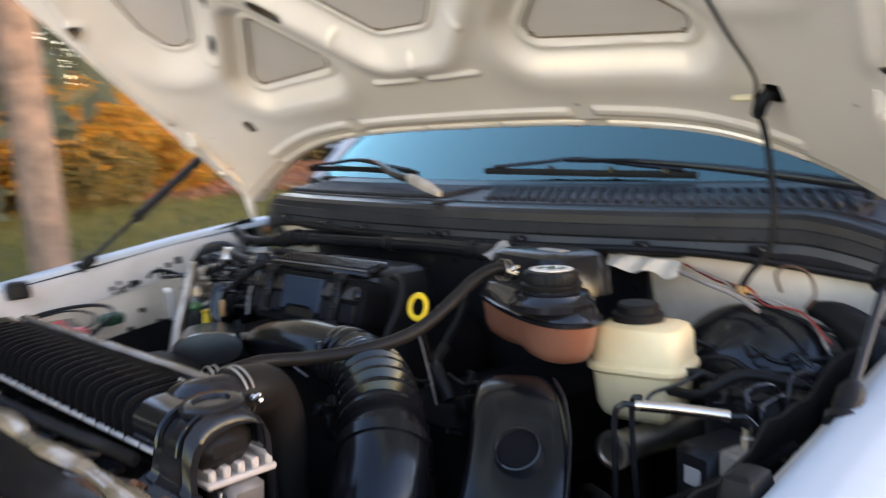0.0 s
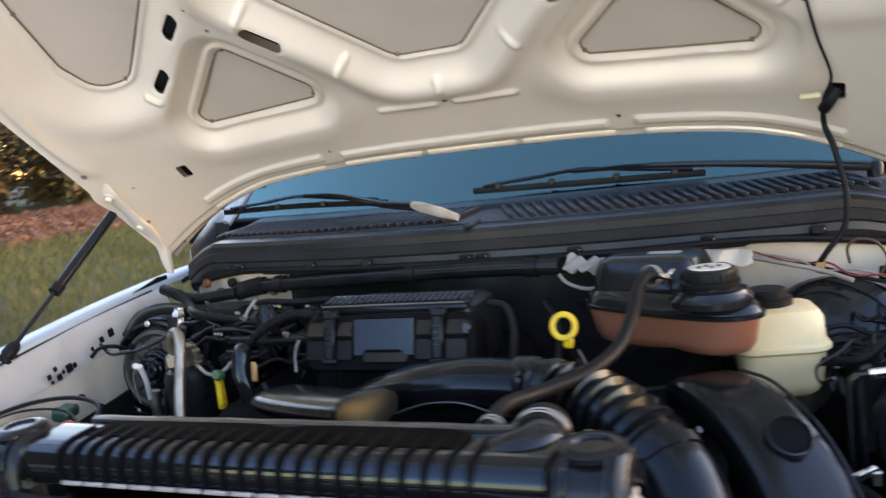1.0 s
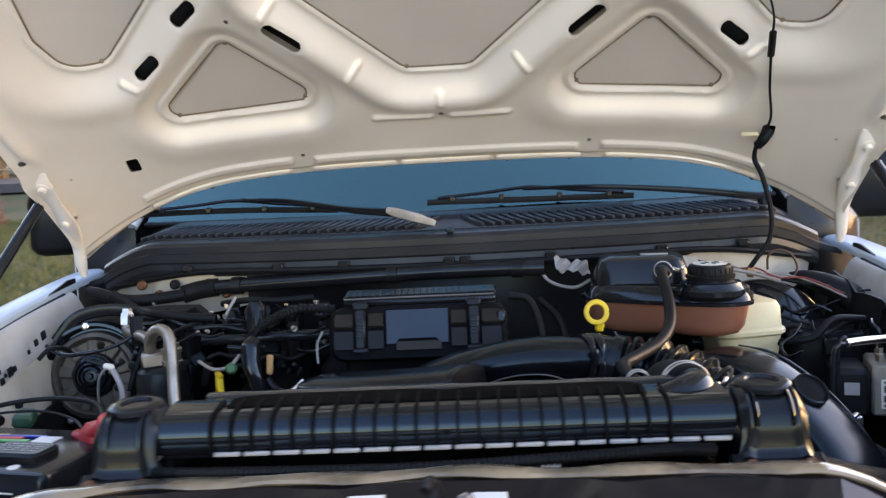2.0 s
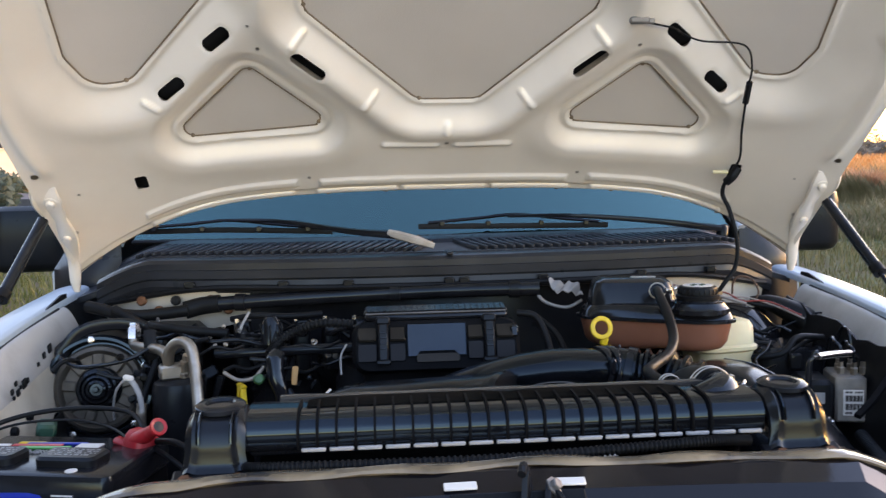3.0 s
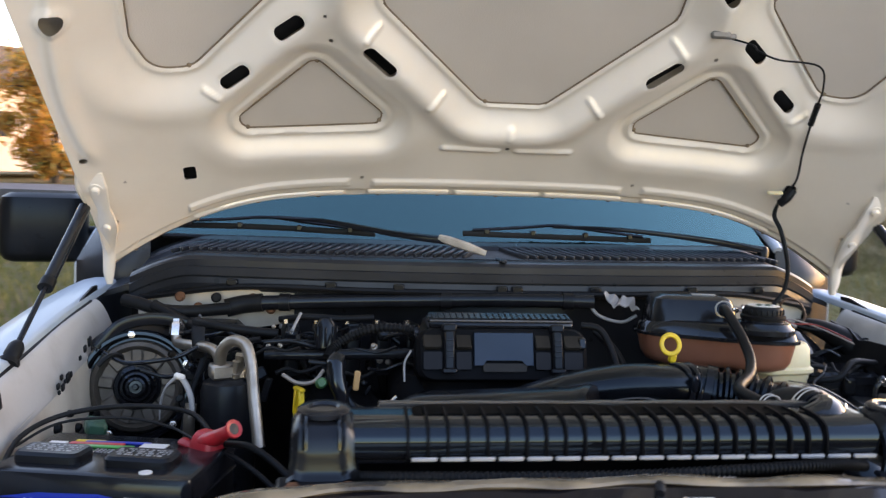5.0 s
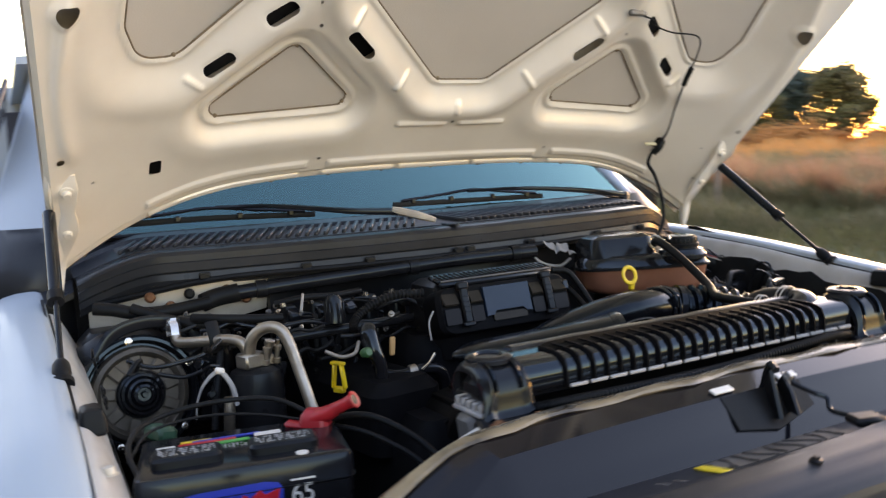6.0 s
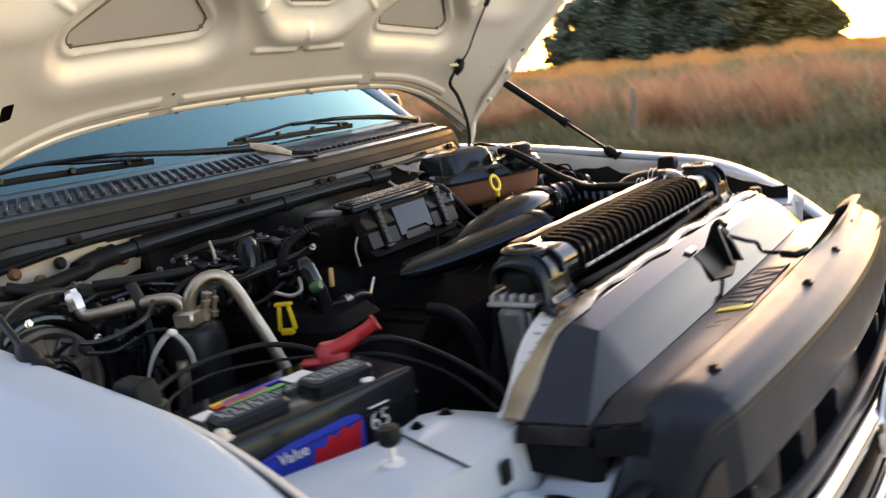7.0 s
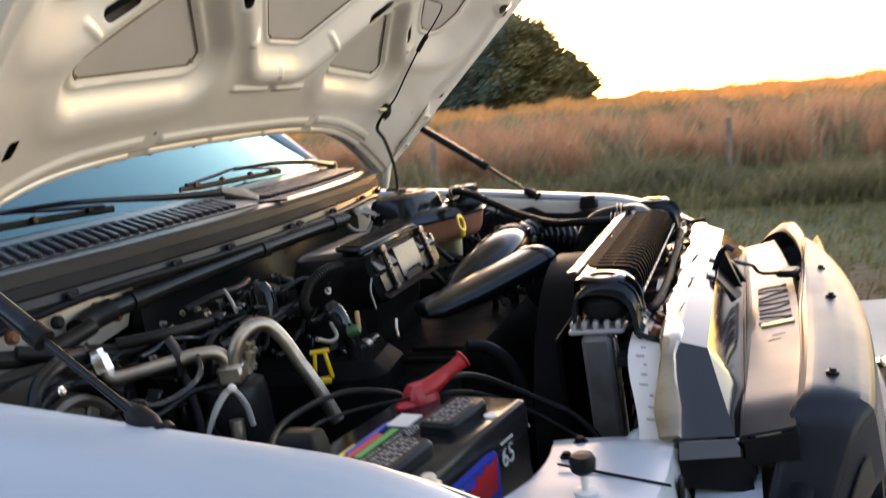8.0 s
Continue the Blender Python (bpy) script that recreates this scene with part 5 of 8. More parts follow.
# white front support at each corner, with the hood's rubber buffer and the headlamp
def corner_support(side):
    c = thing("headlamp_support", (side * 0.64, 0.06, 0.92), "white painted headlamp support with stamped holes", "body panel")

    def fn(u, v):
        x = 0.475 + 0.305 * u
        y = 0.0 + (0.152 - 0.018 * math.sin(u * 5)) * v + 0.04 * max(0, u - 0.5)
        return side * x, y, 1.064 + 0.006 * u - 0.02 * (1 - min(1, u * 5)) - 0.006 * v ** 3

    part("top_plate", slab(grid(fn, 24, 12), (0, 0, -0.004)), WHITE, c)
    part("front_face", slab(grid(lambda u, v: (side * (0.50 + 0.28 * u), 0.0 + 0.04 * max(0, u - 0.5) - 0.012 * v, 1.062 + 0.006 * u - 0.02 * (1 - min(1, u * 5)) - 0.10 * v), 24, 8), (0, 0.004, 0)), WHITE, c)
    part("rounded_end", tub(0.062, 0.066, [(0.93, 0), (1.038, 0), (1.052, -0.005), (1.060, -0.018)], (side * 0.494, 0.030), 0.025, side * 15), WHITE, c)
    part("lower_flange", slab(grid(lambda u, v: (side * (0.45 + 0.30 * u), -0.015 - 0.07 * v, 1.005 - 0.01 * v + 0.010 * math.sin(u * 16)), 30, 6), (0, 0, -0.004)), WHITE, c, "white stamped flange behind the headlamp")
    part("seam", cbox((side * 0.625, 0.055, 1.068), (0.003, 0.13, 0.003), 0.001, (0, 0, side * 20)), RUBBER, c)
    part("slot_hole", cbox((side * 0.588, -0.008, 1.035), (0.018, 0.006, 0.026), 0.004), RUBBER, c)
    bolt_at(c, (side * 0.66, -0.006, 1.03), (0, -1, 0), 0.006, CREAM)
    bolt_at(c, (side * 0.53, 0.105, 1.060), (0, 0, 1), 0.006, ENGINE)
    bolt_at(c, (side * 0.575, 0.112, 1.063), (0, 0, 1), 0.005, ENGINE)
    s = thing("rubber_buffer", (side * 0.664, 0.074, 1.064), "black rubber buffer on a threaded stud", "rubber buffer", "hood buffers")
    part("stud", lathe([(0.012, 0.0), (0.012, 0.006), (0.004, 0.007), (0.004, 0.028)], (side * 0.664, 0.074, 1.064), seg=12), LABELWHITE, s)
    part("buffer", lathe([(0.008, 0.0), (0.0125, 0.004), (0.0135, 0.014), (0.011, 0.019), (0.0, 0.020)], (side * 0.664, 0.074, 1.088), seg=14), RUBBER, s)
    h = thing("headlamp", (side * 0.68, -0.08, 0.80), "headlamp with a clear lens in a black housing", "headlamp", "headlamps")
    part("housing", tub(0.30, 0.14, [(0.80, -0.01), (0.82, 0), (0.985, 0), (1.0, -0.008), (1.006, -0.03)], (side * 0.70, -0.04), 0.04, side * 22), BLACK, h)
    part("lens", slab(grid(lambda u, v: (side * (0.56 + 0.30 * u), -0.13 + 0.11 * u * u + 0.012 * math.cos(v * 3), 0.80 + 0.19 * v), 14, 10), (0, 0.006, 0)), CLEAR, h)
    part("trim_strip", sweep([(side * 0.52, -0.125, 1.005), (side * 0.66, -0.105, 1.004), (side * 0.80, -0.04, 1.002)], 0.012, 0.006, seg=8), BLACK, h)


corner_support(-1)
corner_support(1)

lab = thing("air_guide", (-0.41, 0.04, 0.95), "white side air guide carrying a printed label", "air guide")
part("guide", slab(grid(lambda u, v: (-0.352 - 0.172 * v, 0.060 - 0.040 * u - 0.014 * v + 0.006 * math.sin(v * 5), 1.136 - 0.066 * v - 0.012 * v * v + 0.003 * math.sin(v * 4) - 0.004 * u), 8, 20), (0.002, 0, -0.004)), LABELWHITE, lab)
for i in range(9):
    v = 0.10 + 0.09 * i
    part("print_bar", cbox((-0.352 - 0.172 * v, 0.042 - 0.014 * v + 0.006 * math.sin(v * 5) + 0.003 * (i % 3 - 1), 1.1355 - 0.066 * v - 0.012 * v * v + 0.003 * math.sin(v * 4)), (0.0025 if i % 2 else 0.004, 0.004 + 0.003 * (i % 3), 0.0012), 0.0003, (6, -23, 0)), LABELPALE, lab)


# battery
def battery():
    ang = -12.0
    b = thing("battery", (-0.598, 0.285, 0.905), "black car battery with blue and red label, dusty top", "battery")
    m = pose(-0.598, 0.285, 0.0, 0, 0, ang)
    part("case", moved(tub(0.262, 0.170, [(0.905, -0.004), (0.915, 0), (1.062, 0), (1.066, 0.004)], (0, 0), 0.012), m), BLACK, b)
    part("lid", moved(tub(0.266, 0.174, [(1.066, 0.0), (1.090, 0.0), (1.097, -0.003), (1.099, -0.008)], (0, 0), 0.012), m), SATIN, b, "dusty black battery lid")
    for x in (-0.070, 0.050):
        c = part("vent_cover", moved(tub(0.088, 0.050, [(1.098, 0), (1.108, 0), (1.112, -0.004)], (x, -0.030), 0.012), m), BLACK, b)
        part("print_bar", moved(join(*[cbox((x - 0.034 + 0.0048 * i + 0.001 * math.sin(i * 2.3 + row), -0.041 + 0.0075 * row, 1.1124), (0.0036 - 0.0009 * (i * 7 % 3), 0.0040 - 0.0008 * (row % 2), 0.0010), 0.0002, (0, 0, 10)) for row in range(4) for i in range(15) if (i * 5 + row * 3) % 7]), m), LABELGREY, c)
    part("charge_eye", moved(lathe([(0.008, 0), (0.008, 0.002), (0.0, 0.0024)], (0.070, -0.068, 1.0985), seg=16), m), LABELWHITE, b)
    # printed top label
    for x, w, y, d, mt in ((-0.098, 0.024, 0.022, 0.026, LABELWHITE), (-0.045, 0.075, 0.034, 0.009, LABELRED), (-0.060, 0.04, 0.045, 0.006, LABELYELLOW), (-0.030, 0.080, 0.024, 0.009, LABELGREEN), (-0.02, 0.09, 0.044, 0.006, LABELBLUE), (0.035, 0.036, 0.030, 0.030, LABELWHITE)):
        part("top_label", moved(cbox((x, y, 1.1), (w, d, 0.0024), 0.0006, (0, 0, 3)), m), mt, b, "printed label on the battery lid")
    part("print_bar", moved(join(*[cbox((-0.09 + 0.0052 * i, 0.000 + 0.006 * row, 1.0998), (0.0034 - 0.0008 * (i % 3), 0.0034, 0.0012), 0.0002, (0, 0, 6)) for row in range(3) for i in range(23) if (i * 3 + row * 5) % 8]), m), LABELGREY, b)
    front = m @ pose(0, -0.0855, 0, 90, 0, 0)
    band = [(-0.120, 0.998), (0.040, 0.998), (0.042, 1.066), (0.036, 1.073), (0.020, 1.076), (-0.060, 1.074), (-0.112, 1.066), (-0.120, 1.058)]
    part("front_label", prism(band, front, 0.002), LABELBLUE, b, "blue front label")
    part("front_label", prism([(-0.030, 1.024), (0.030, 1.030), (0.038, 1.066), (0.020, 1.060), (0.014, 1.067), (0.002, 1.058), (-0.006, 1.064), (-0.016, 1.052), (-0.026, 1.056), (-0.032, 1.044)], front @ Matrix.Translation((0, 0, 0.0015)), 0.002), LABELRED, b, "red lettering shape on the label")
    part("front_label", prism([(-0.100, 1.020), (-0.028, 1.024), (-0.030, 1.034), (-0.100, 1.030)], front @ Matrix.Translation((0, 0, 0.0012)), 0.002), LABELYELLOW, b, "yellow shape on the label")
    part("print_bar", prism([(0.052, 1.0715), (0.082, 1.0715), (0.082, 1.074), (0.052, 1.074)], front, 0.0016), LABELWHITE, b)
    # group size and the word on the label
    for nm, word, size, at, lb in (("size_number", "65", 0.033, (0.066, 1.044, 0.0012), "white printed number 65"), ("label_word", "Value", 0.019, (-0.056, 1.054, 0.0030), "white printed word Value")):
        cu = bpy.data.curves.new(nm, "FONT")
        cu.body, cu.size, cu.align_x, cu.extrude = word, size, "CENTER", 0.0008
        tx = new(nm, cu)
        me = bpy.data.meshes.new_from_object(tx)
        bpy.data.objects.remove(tx)
        me.materials.append(LABELWHITE)
        part(nm, me, LABELWHITE, b, lb, m=front @ Matrix.Translation(at) @ Matrix.Diagonal((0.9, 1, 1, 1)))
    return b


battery()

boot = thing("terminal_boot", (-0.49, 0.32, 1.09), "red rubber boot over the battery terminal", "terminal cover")
part("hood_cap", moved(tub(0.044, 0.036, [(1.086, 0.002), (1.104, 0.0), (1.114, -0.004), (1.121, -0.010)], (0, 0), 0.012), pose(-0.487, 0.314, 0, 0, 0, -38)), RED, boot)
part("sleeve", sweep([(-0.486, 0.313, 1.108), (-0.473, 0.297, 1.116), (-0.463, 0.285, 1.124), (-0.455, 0.275, 1.130), (-0.447, 0.266, 1.136)], [0.017, 0.0135, 0.0092, 0.0086, 0.0098], [0.012, 0.011, 0.0092, 0.0086, 0.0098], seg=16), RED, boot)
part("boot_wing", cbox((-0.512, 0.322, 1.100), (0.034, 0.018, 0.012), 0.005, (0, 10, -30)), RED, boot)
part("boot_wing", cbox((-0.470, 0.318, 1.100), (0.020, 0.018, 0.016), 0.005, (0, -12, -30)), RED, boot)
# Flat black disc that paints the shade inside the sleeve.
part("bore_shade", lathe([(0.0078, 0.0), (0.0, 0.001)], (-0.4455, 0.2642, 1.1372), (0.6, -0.6, 0.4), 14), INKSHADE, boot)
part("sleeve_mouth", lathe([(0.0105, 0.0), (0.0128, 0.002), (0.0118, 0.004), (0.0075, 0.003), (0.0075, -0.006), (0, -0.006)], (-0.447, 0.266, 1.136), (0.6, -0.6, 0.4), 16), RED, boot)


def cable_thing(pts, r, label, mat=None, corr=0.0, name="cable"):
    return single(name, sweep(pts, r, seg=10, corr=corr, pitch=0.006), mat or RUBBER, label, "cable")


cable_thing([(-0.474, 0.322, 1.10), (-0.43, 0.285, 1.108), (-0.395, 0.262, 1.094), (-0.360, 0.235, 1.066), (-0.345, 0.195, 1.040), (-0.348, 0.15, 1.018), (-0.36, 0.11, 0.98)], 0.0048, "black battery lead running from the red boot")
cable_thing([(-0.474, 0.318, 1.095), (-0.44, 0.280, 1.090), (-0.405, 0.256, 1.072), (-0.372, 0.228, 1.046), (-0.36, 0.19, 1.02), (-0.365, 0.14, 0.99)], 0.0034, "thin black battery lead beside the thicker one")
cable_thing([(-0.73, 0.24, 1.085), (-0.735, 0.33, 1.11), (-0.70, 0.40, 1.122), (-0.62, 0.425, 1.128), (-0.53, 0.40, 1.126), (-0.49, 0.35, 1.11), (-0.48, 0.33, 1.09)], 0.0038, "black lead arching behind the battery")
cable_thing([(-0.74, 0.30, 1.10), (-0.70, 0.375, 1.116), (-0.62, 0.395, 1.118), (-0.55, 0.37, 1.112), (-0.50, 0.31, 1.108)], 0.002, "thin dark cable across the battery top", RUBBER)
single("battery_tray", join(cbox((-0.60, 0.29, 0.895), (0.31, 0.22, 0.016), 0.004, (0, 0, -12)), cbox((-0.60, 0.29, 0.72), (0.25, 0.16, 0.34), 0.01, (0, 0, -12))), BLACK, "black plastic battery tray", "battery tray")


# heater blower
def blower():
    b = thing("heater_blower", (-0.667, 0.70, 0.99), "round black heater blower motor with slotted metal face", "blower motor")
    o, ax = Vector((-0.668, 0.690, 1.098)), Vector((0.10, -1, 0.16)).normalized()
    q = ax.to_track_quat("Z", "Y").to_matrix().to_4x4()
    part("housing", lathe([(0.122, -0.09), (0.118, -0.03), (0.104, -0.014), (0.099, -0.006), (0.085, -0.012), (0.0, -0.016)], o, ax, 44), BLACK, b)
    part("outer_ring", lathe([(0.086, -0.010), (0.088, 0.004), (0.092, 0.010), (0.097, 0.010), (0.101, 0.004), (0.102, -0.008)], o, ax, 48), TANKBLACK, b, "shiny black rolled rim")
    part("inner_ring", lathe([(0.064, -0.006), (0.066, 0.004), (0.072, 0.009), (0.079, 0.006), (0.083, -0.004)], o, ax, 48), WEBGREY, b, "dull grey pressed ring")
    # Black disc behind the webs as painted shade in the face's slots.
    part("face_shade", lathe([(0.082, -0.009), (0.0, -0.010)], o, ax, 40), INKSHADE, b)
    web = mesh("web", cbox((0.054, 0, 0.001), (0.030, 0.021, 0.005), 0.002, taper=0.85), WEBGREY)
    for i in range(9):
        part("web", web, WEBGREY, b, m=Matrix.Translation(o) @ q @ pose(0, 0, 0, 0, 0, 40 * i + 12))
    part("hub", lathe([(0.041, -0.006), (0.041, 0.004), (0.038, 0.008), (0.036, 0.009), (0.035, 0.016), (0.031, 0.018), (0.029, 0.015), (0.026, 0.022), (0.022, 0.024), (0.020, 0.020), (0.017, 0.027), (0.013, 0.029), (0.011, 0.024), (0.006, 0.024), (0.004, 0.030), (0, 0.030)], o, ax, 30), GLOSS, b)
    for i in range(5):
        a = radians(25 + 72 * i)
        bolt_at(b, o + q.to_3x3() @ Vector((0.093 * math.cos(a), 0.093 * math.sin(a), 0.009)), ax, 0.0045, STEEL)
    part("case_box", cbox((-0.62, 0.80, 1.10), (0.26, 0.12, 0.20), 0.02), BLACK, b)
    part("case_flange", sweep([(-0.735, 0.69, 1.165), (-0.70, 0.705, 1.205), (-0.64, 0.72, 1.215), (-0.58, 0.725, 1.200), (-0.555, 0.72, 1.165)], 0.007, 0.012, seg=8), SATIN, b)


blower()


# air-conditioning canister and pipes
ac = thing("ac_accumulator", (-0.50, 0.575, 0.95), "black air-conditioning canister with dull aluminium pipes", "accumulator")
part("canister", lathe([(0.044, 0.0), (0.046, 0.01), (0.046, 0.17), (0.042, 0.185), (0.030, 0.192), (0.0, 0.194)], (-0.495, 0.585, 0.945), seg=28), BLACK, ac)
part("top_block", join(cbox((-0.504, 0.575, 1.150), (0.042, 0.034, 0.026), 0.004, (0, 0, 20)), cbox((-0.474, 0.585, 1.145), (0.022, 0.022, 0.020), 0.004)), ALU, ac)
part("loop_pipe", sweep([(-0.507, 0.572, 1.14), (-0.507, 0.568, 1.165), (-0.503, 0.562, 1.187), (-0.490, 0.553, 1.202), (-0.474, 0.543, 1.206), (-0.460, 0.533, 1.198), (-0.452, 0.520, 1.175), (-0.446, 0.505, 1.14), (-0.440, 0.487, 1.10), (-0.432, 0.47, 1.05)], 0.0098, seg=16), ALU, ac, "dull aluminium pipe bent in a loop")
part("branch_pipe", sweep([(-0.603, 0.698, 1.196), (-0.600, 0.690, 1.180), (-0.590, 0.675, 1.178), (-0.56, 0.635, 1.182), (-0.535, 0.604, 1.185), (-0.516, 0.584, 1.180), (-0.508, 0.576, 1.160)], 0.0092, seg=16), ALU, ac, "dull aluminium branch pipe")
part("fitting", lathe([(0.013, -0.010), (0.013, 0.010), (0.010, 0.014), (0.010, 0.020)], (-0.603, 0.700, 1.198), (0, 0.3, 1), 6), STEEL, ac)
part("service_port", lathe([(0.007, 0), (0.007, 0.022), (0.009, 0.024), (0.009, 0.032), (0, 0.033)], (-0.478, 0.575, 1.150), (0.2, -0.3, 1), 12), ALU, ac)
single("hose_loop", sweep([(-0.603, 0.565, 1.07), (-0.600, 0.558, 1.10), (-0.590, 0.548, 1.128), (-0.572, 0.540, 1.146), (-0.560, 0.536, 1.142), (-0.548, 0.532, 1.118), (-0.544, 0.530, 1.09)], [0.0014, 0.003, 0.0045, 0.005, 0.005, 0.005, 0.0045], [0.0012, 0.002, 0.002, 0.0025, 0.004, 0.0045, 0.004], seg=10), LABELGREY, "pale plastic strap looped beside the canister", "strap")
for x_, y_ in ((-0.482, 0.568), (-0.462, 0.574)):
    single("pipe_fitting", lathe([(0.007, 0), (0.007, 0.008), (0.0045, 0.009), (0.0045, 0.022), (0.007, 0.023), (0.007, 0.030), (0.003, 0.032), (0.003, 0.040), (0, 0.040)], (x_, y_, 1.140), (0.1, -0.2, 1), 12), ALU, "small aluminium fitting on the canister", "fitting", "canister fittings")
single("rubber_strap", sweep([(-0.553, 0.63, 1.215), (-0.552, 0.622, 1.200), (-0.550, 0.618, 1.182), (-0.550, 0.622, 1.164)], 0.011, 0.0035, seg=8), RUBBER, "black rubber strap over the branch pipe", "strap")
single("pale_bracket", cbox((-0.566, 0.535, 1.149), (0.018, 0.010, 0.010), 0.003, (0, 20, 30)), LABELWHITE, "small white plastic hose clip", "clip")
single("hose", sweep([(-0.555, 0.56, 1.02), (-0.553, 0.55, 1.07), (-0.55, 0.55, 1.10)], 0.0095, seg=12), ALU, "short aluminium pipe near the canister", "pipe")


# air filter box with a tilted front face, plate and clips
def engine_cover():
    e = thing("air_filter_box", (-0.04, 0.57, 1.10), "black air filter box with blue-grey plate and clips", "air filter box")
    part("body", tub(0.262, 0.150, [(1.10, -0.004), (1.13, 0.0), (1.205, 0.0), (1.232, -0.008), (1.240, -0.022)], (-0.041, 0.600), 0.035), BLACK, e)
    face = pose(-0.043, 0.497, 1.2035, 74, 0, 0)
    part("front_shell", prism(rounded(0.286, 0.086, 0.024), face @ Matrix.Translation((0, -0.008, -0.060)), 0.057, 0.007), RIBBLACK, e, "dull black front half of the box")
    part("top_lip", join(cbox((-0.041, 0.556, 1.246), (0.250, 0.040, 0.010), 0.004, (8, 0, 0)), cbox((-0.041, 0.532, 1.2385), (0.246, 0.012, 0.012), 0.004, (20, 0, 0)), *[cbox((-0.156 + 0.0105 * i, 0.548, 1.2512), (0.0026, 0.040, 0.0026), 0.0006, (8, 0, 0)) for i in range(23)]), SATIN, e)
    part("lip_edge", sweep([(-0.162, 0.5275, 1.2455), (-0.041, 0.5265, 1.246), (0.080, 0.5275, 1.2455)], 0.0014, seg=6), SIDEGREY, e, "thin grey edge line of the lid")
    w, h = 0.099, 0.054
    plate = [(-w / 2, -h / 2), (-0.036, -h / 2), (-0.030, -h / 2 + 0.008), (0.030, -h / 2 + 0.008), (0.038, -h / 2), (w / 2, -h / 2), (w / 2, h / 2), (-w / 2, h / 2)]
    part("plate", prism(plate, face @ Matrix.Translation((0, 0, -0.003)), 0.007, 0.0012), BLUEPLATE, e, "blue-grey plastic plate")
    part("lower_bar", prism(rounded(0.074, 0.014, 0.003, 2), face @ Matrix.Translation((0.002, -0.030, -0.003)), 0.004, 0.001), GREYSHELL, e, "smoked lower bar")
    for s_ in (-1, 1):
        for cx, cw in ((-0.117, 0.032), (-0.066, 0.026)):
            part("upper_pane", prism(rounded(cw, 0.028, 0.006 if cw > 0.03 else 0.002, 3), face @ pose(s_ * cx, 0.012, -0.004, -24, 0, 0), 0.0055, 0.002), GREYSHELL, e, "shiny smoked panel")
            part("lower_pane", prism(rounded(cw, 0.030, 0.003, 2), face @ Matrix.Translation((s_ * cx, -0.019, -0.003)), 0.0055, 0.001), BLUEPANE, e)
        c = part("clip", moved(join(cbox((s_ * 0.090, -0.002, 0.005), (0.017, 0.064, 0.008), 0.003), cbox((s_ * 0.090, 0.034, 0.001), (0.024, 0.014, 0.016), 0.003), cbox((s_ * 0.090, -0.036, 0.004), (0.024, 0.008, 0.010), 0.002)), face), BLACK, e)
        for k in range(4):
            part("clip_ridge", moved(cbox((s_ * 0.090, 0.014 - 0.009 * k, 0.0098), (0.013, 0.003, 0.0022), 0.0008), face), GLOSS, c)
    part("clip_hook", moved(cbox((0.133, 0.010, 0.0), (0.014, 0.020, 0.010), 0.003), face), GLOSS, e)


engine_cover()

intake = thing("intake_duct", (0.0, 0.38, 1.08), "satin black moulded intake duct across the engine", "air duct")
part("duct", sweep([(-0.196, 0.420, 1.138), (-0.190, 0.414, 1.138), (-0.172, 0.402, 1.139), (-0.125, 0.375, 1.143), (-0.07, 0.342, 1.150), (-0.01, 0.306, 1.160), (0.035, 0.280, 1.168)], [0.026, 0.038, 0.044, 0.047, 0.047, 0.046, 0.045], [0.008, 0.013, 0.017, 0.020, 0.022, 0.022, 0.022], seg=26, power=2.3), DUCT, intake, "satin black lower duct")
part("duct_mouth", sweep([(0.026, 0.285, 1.1665), (0.034, 0.2805, 1.168), (0.042, 0.276, 1.1695)], [0.047, 0.0475, 0.045], [0.0235, 0.024, 0.022], seg=26, power=2.3), DUCT, intake)
part("saddle_duct", sweep([(-0.055, 0.418, 1.138), (-0.02, 0.405, 1.146), (0.03, 0.388, 1.158), (0.08, 0.375, 1.168), (0.13, 0.370, 1.174), (0.175, 0.371, 1.172), (0.208, 0.373, 1.167)], [0.020, 0.034, 0.042, 0.045, 0.046, 0.044, 0.040], [0.012, 0.020, 0.027, 0.030, 0.031, 0.032, 0.033], seg=26, power=2.2), DUCT, intake, "raised black duct to the throttle hose")
part("flange_edge", sweep([(0.050, 0.330, 1.146), (0.085, 0.327, 1.158), (0.115, 0.325, 1.163), (0.150, 0.326, 1.161), (0.190, 0.330, 1.146)], 0.0016, 0.0010, seg=6), SIDEGREY, intake, "thin grey seam line under the duct")
for x_ in (0.206, 0.219):
    part("collar", sweep([(x_ - 0.004, 0.372, 1.167), (x_, 0.373, 1.167), (x_ + 0.004, 0.373, 1.166)], [0.043, 0.045, 0.043], [0.038, 0.040, 0.038], seg=26), GLOSS, intake)
part("collar_catch", cbox((0.214, 0.333, 1.182), (0.010, 0.012, 0.026), 0.003, (0, 0, 4)), SATIN, intake)
bell = thing("bellows_hose", (0.33, 0.30, 1.05), "black rubber intake hose with bellows", "intake hose")
part("sleeve", sweep([(0.222, 0.373, 1.165), (0.240, 0.371, 1.163), (0.256, 0.365, 1.160)], 0.039, seg=26), DUCT, bell)
part("hose_band", sweep([(0.243, 0.370, 1.163), (0.248, 0.368, 1.162), (0.253, 0.366, 1.161)], 0.0425, seg=26), SATIN, bell)
part("bellows", sweep([(0.256, 0.364, 1.160), (0.286, 0.351, 1.157), (0.316, 0.334, 1.150), (0.346, 0.314, 1.138), (0.372, 0.294, 1.121)], [0.043, 0.046, 0.048, 0.049, 0.050], seg=28, corr=0.008, pitch=0.0175), DUCT, bell)
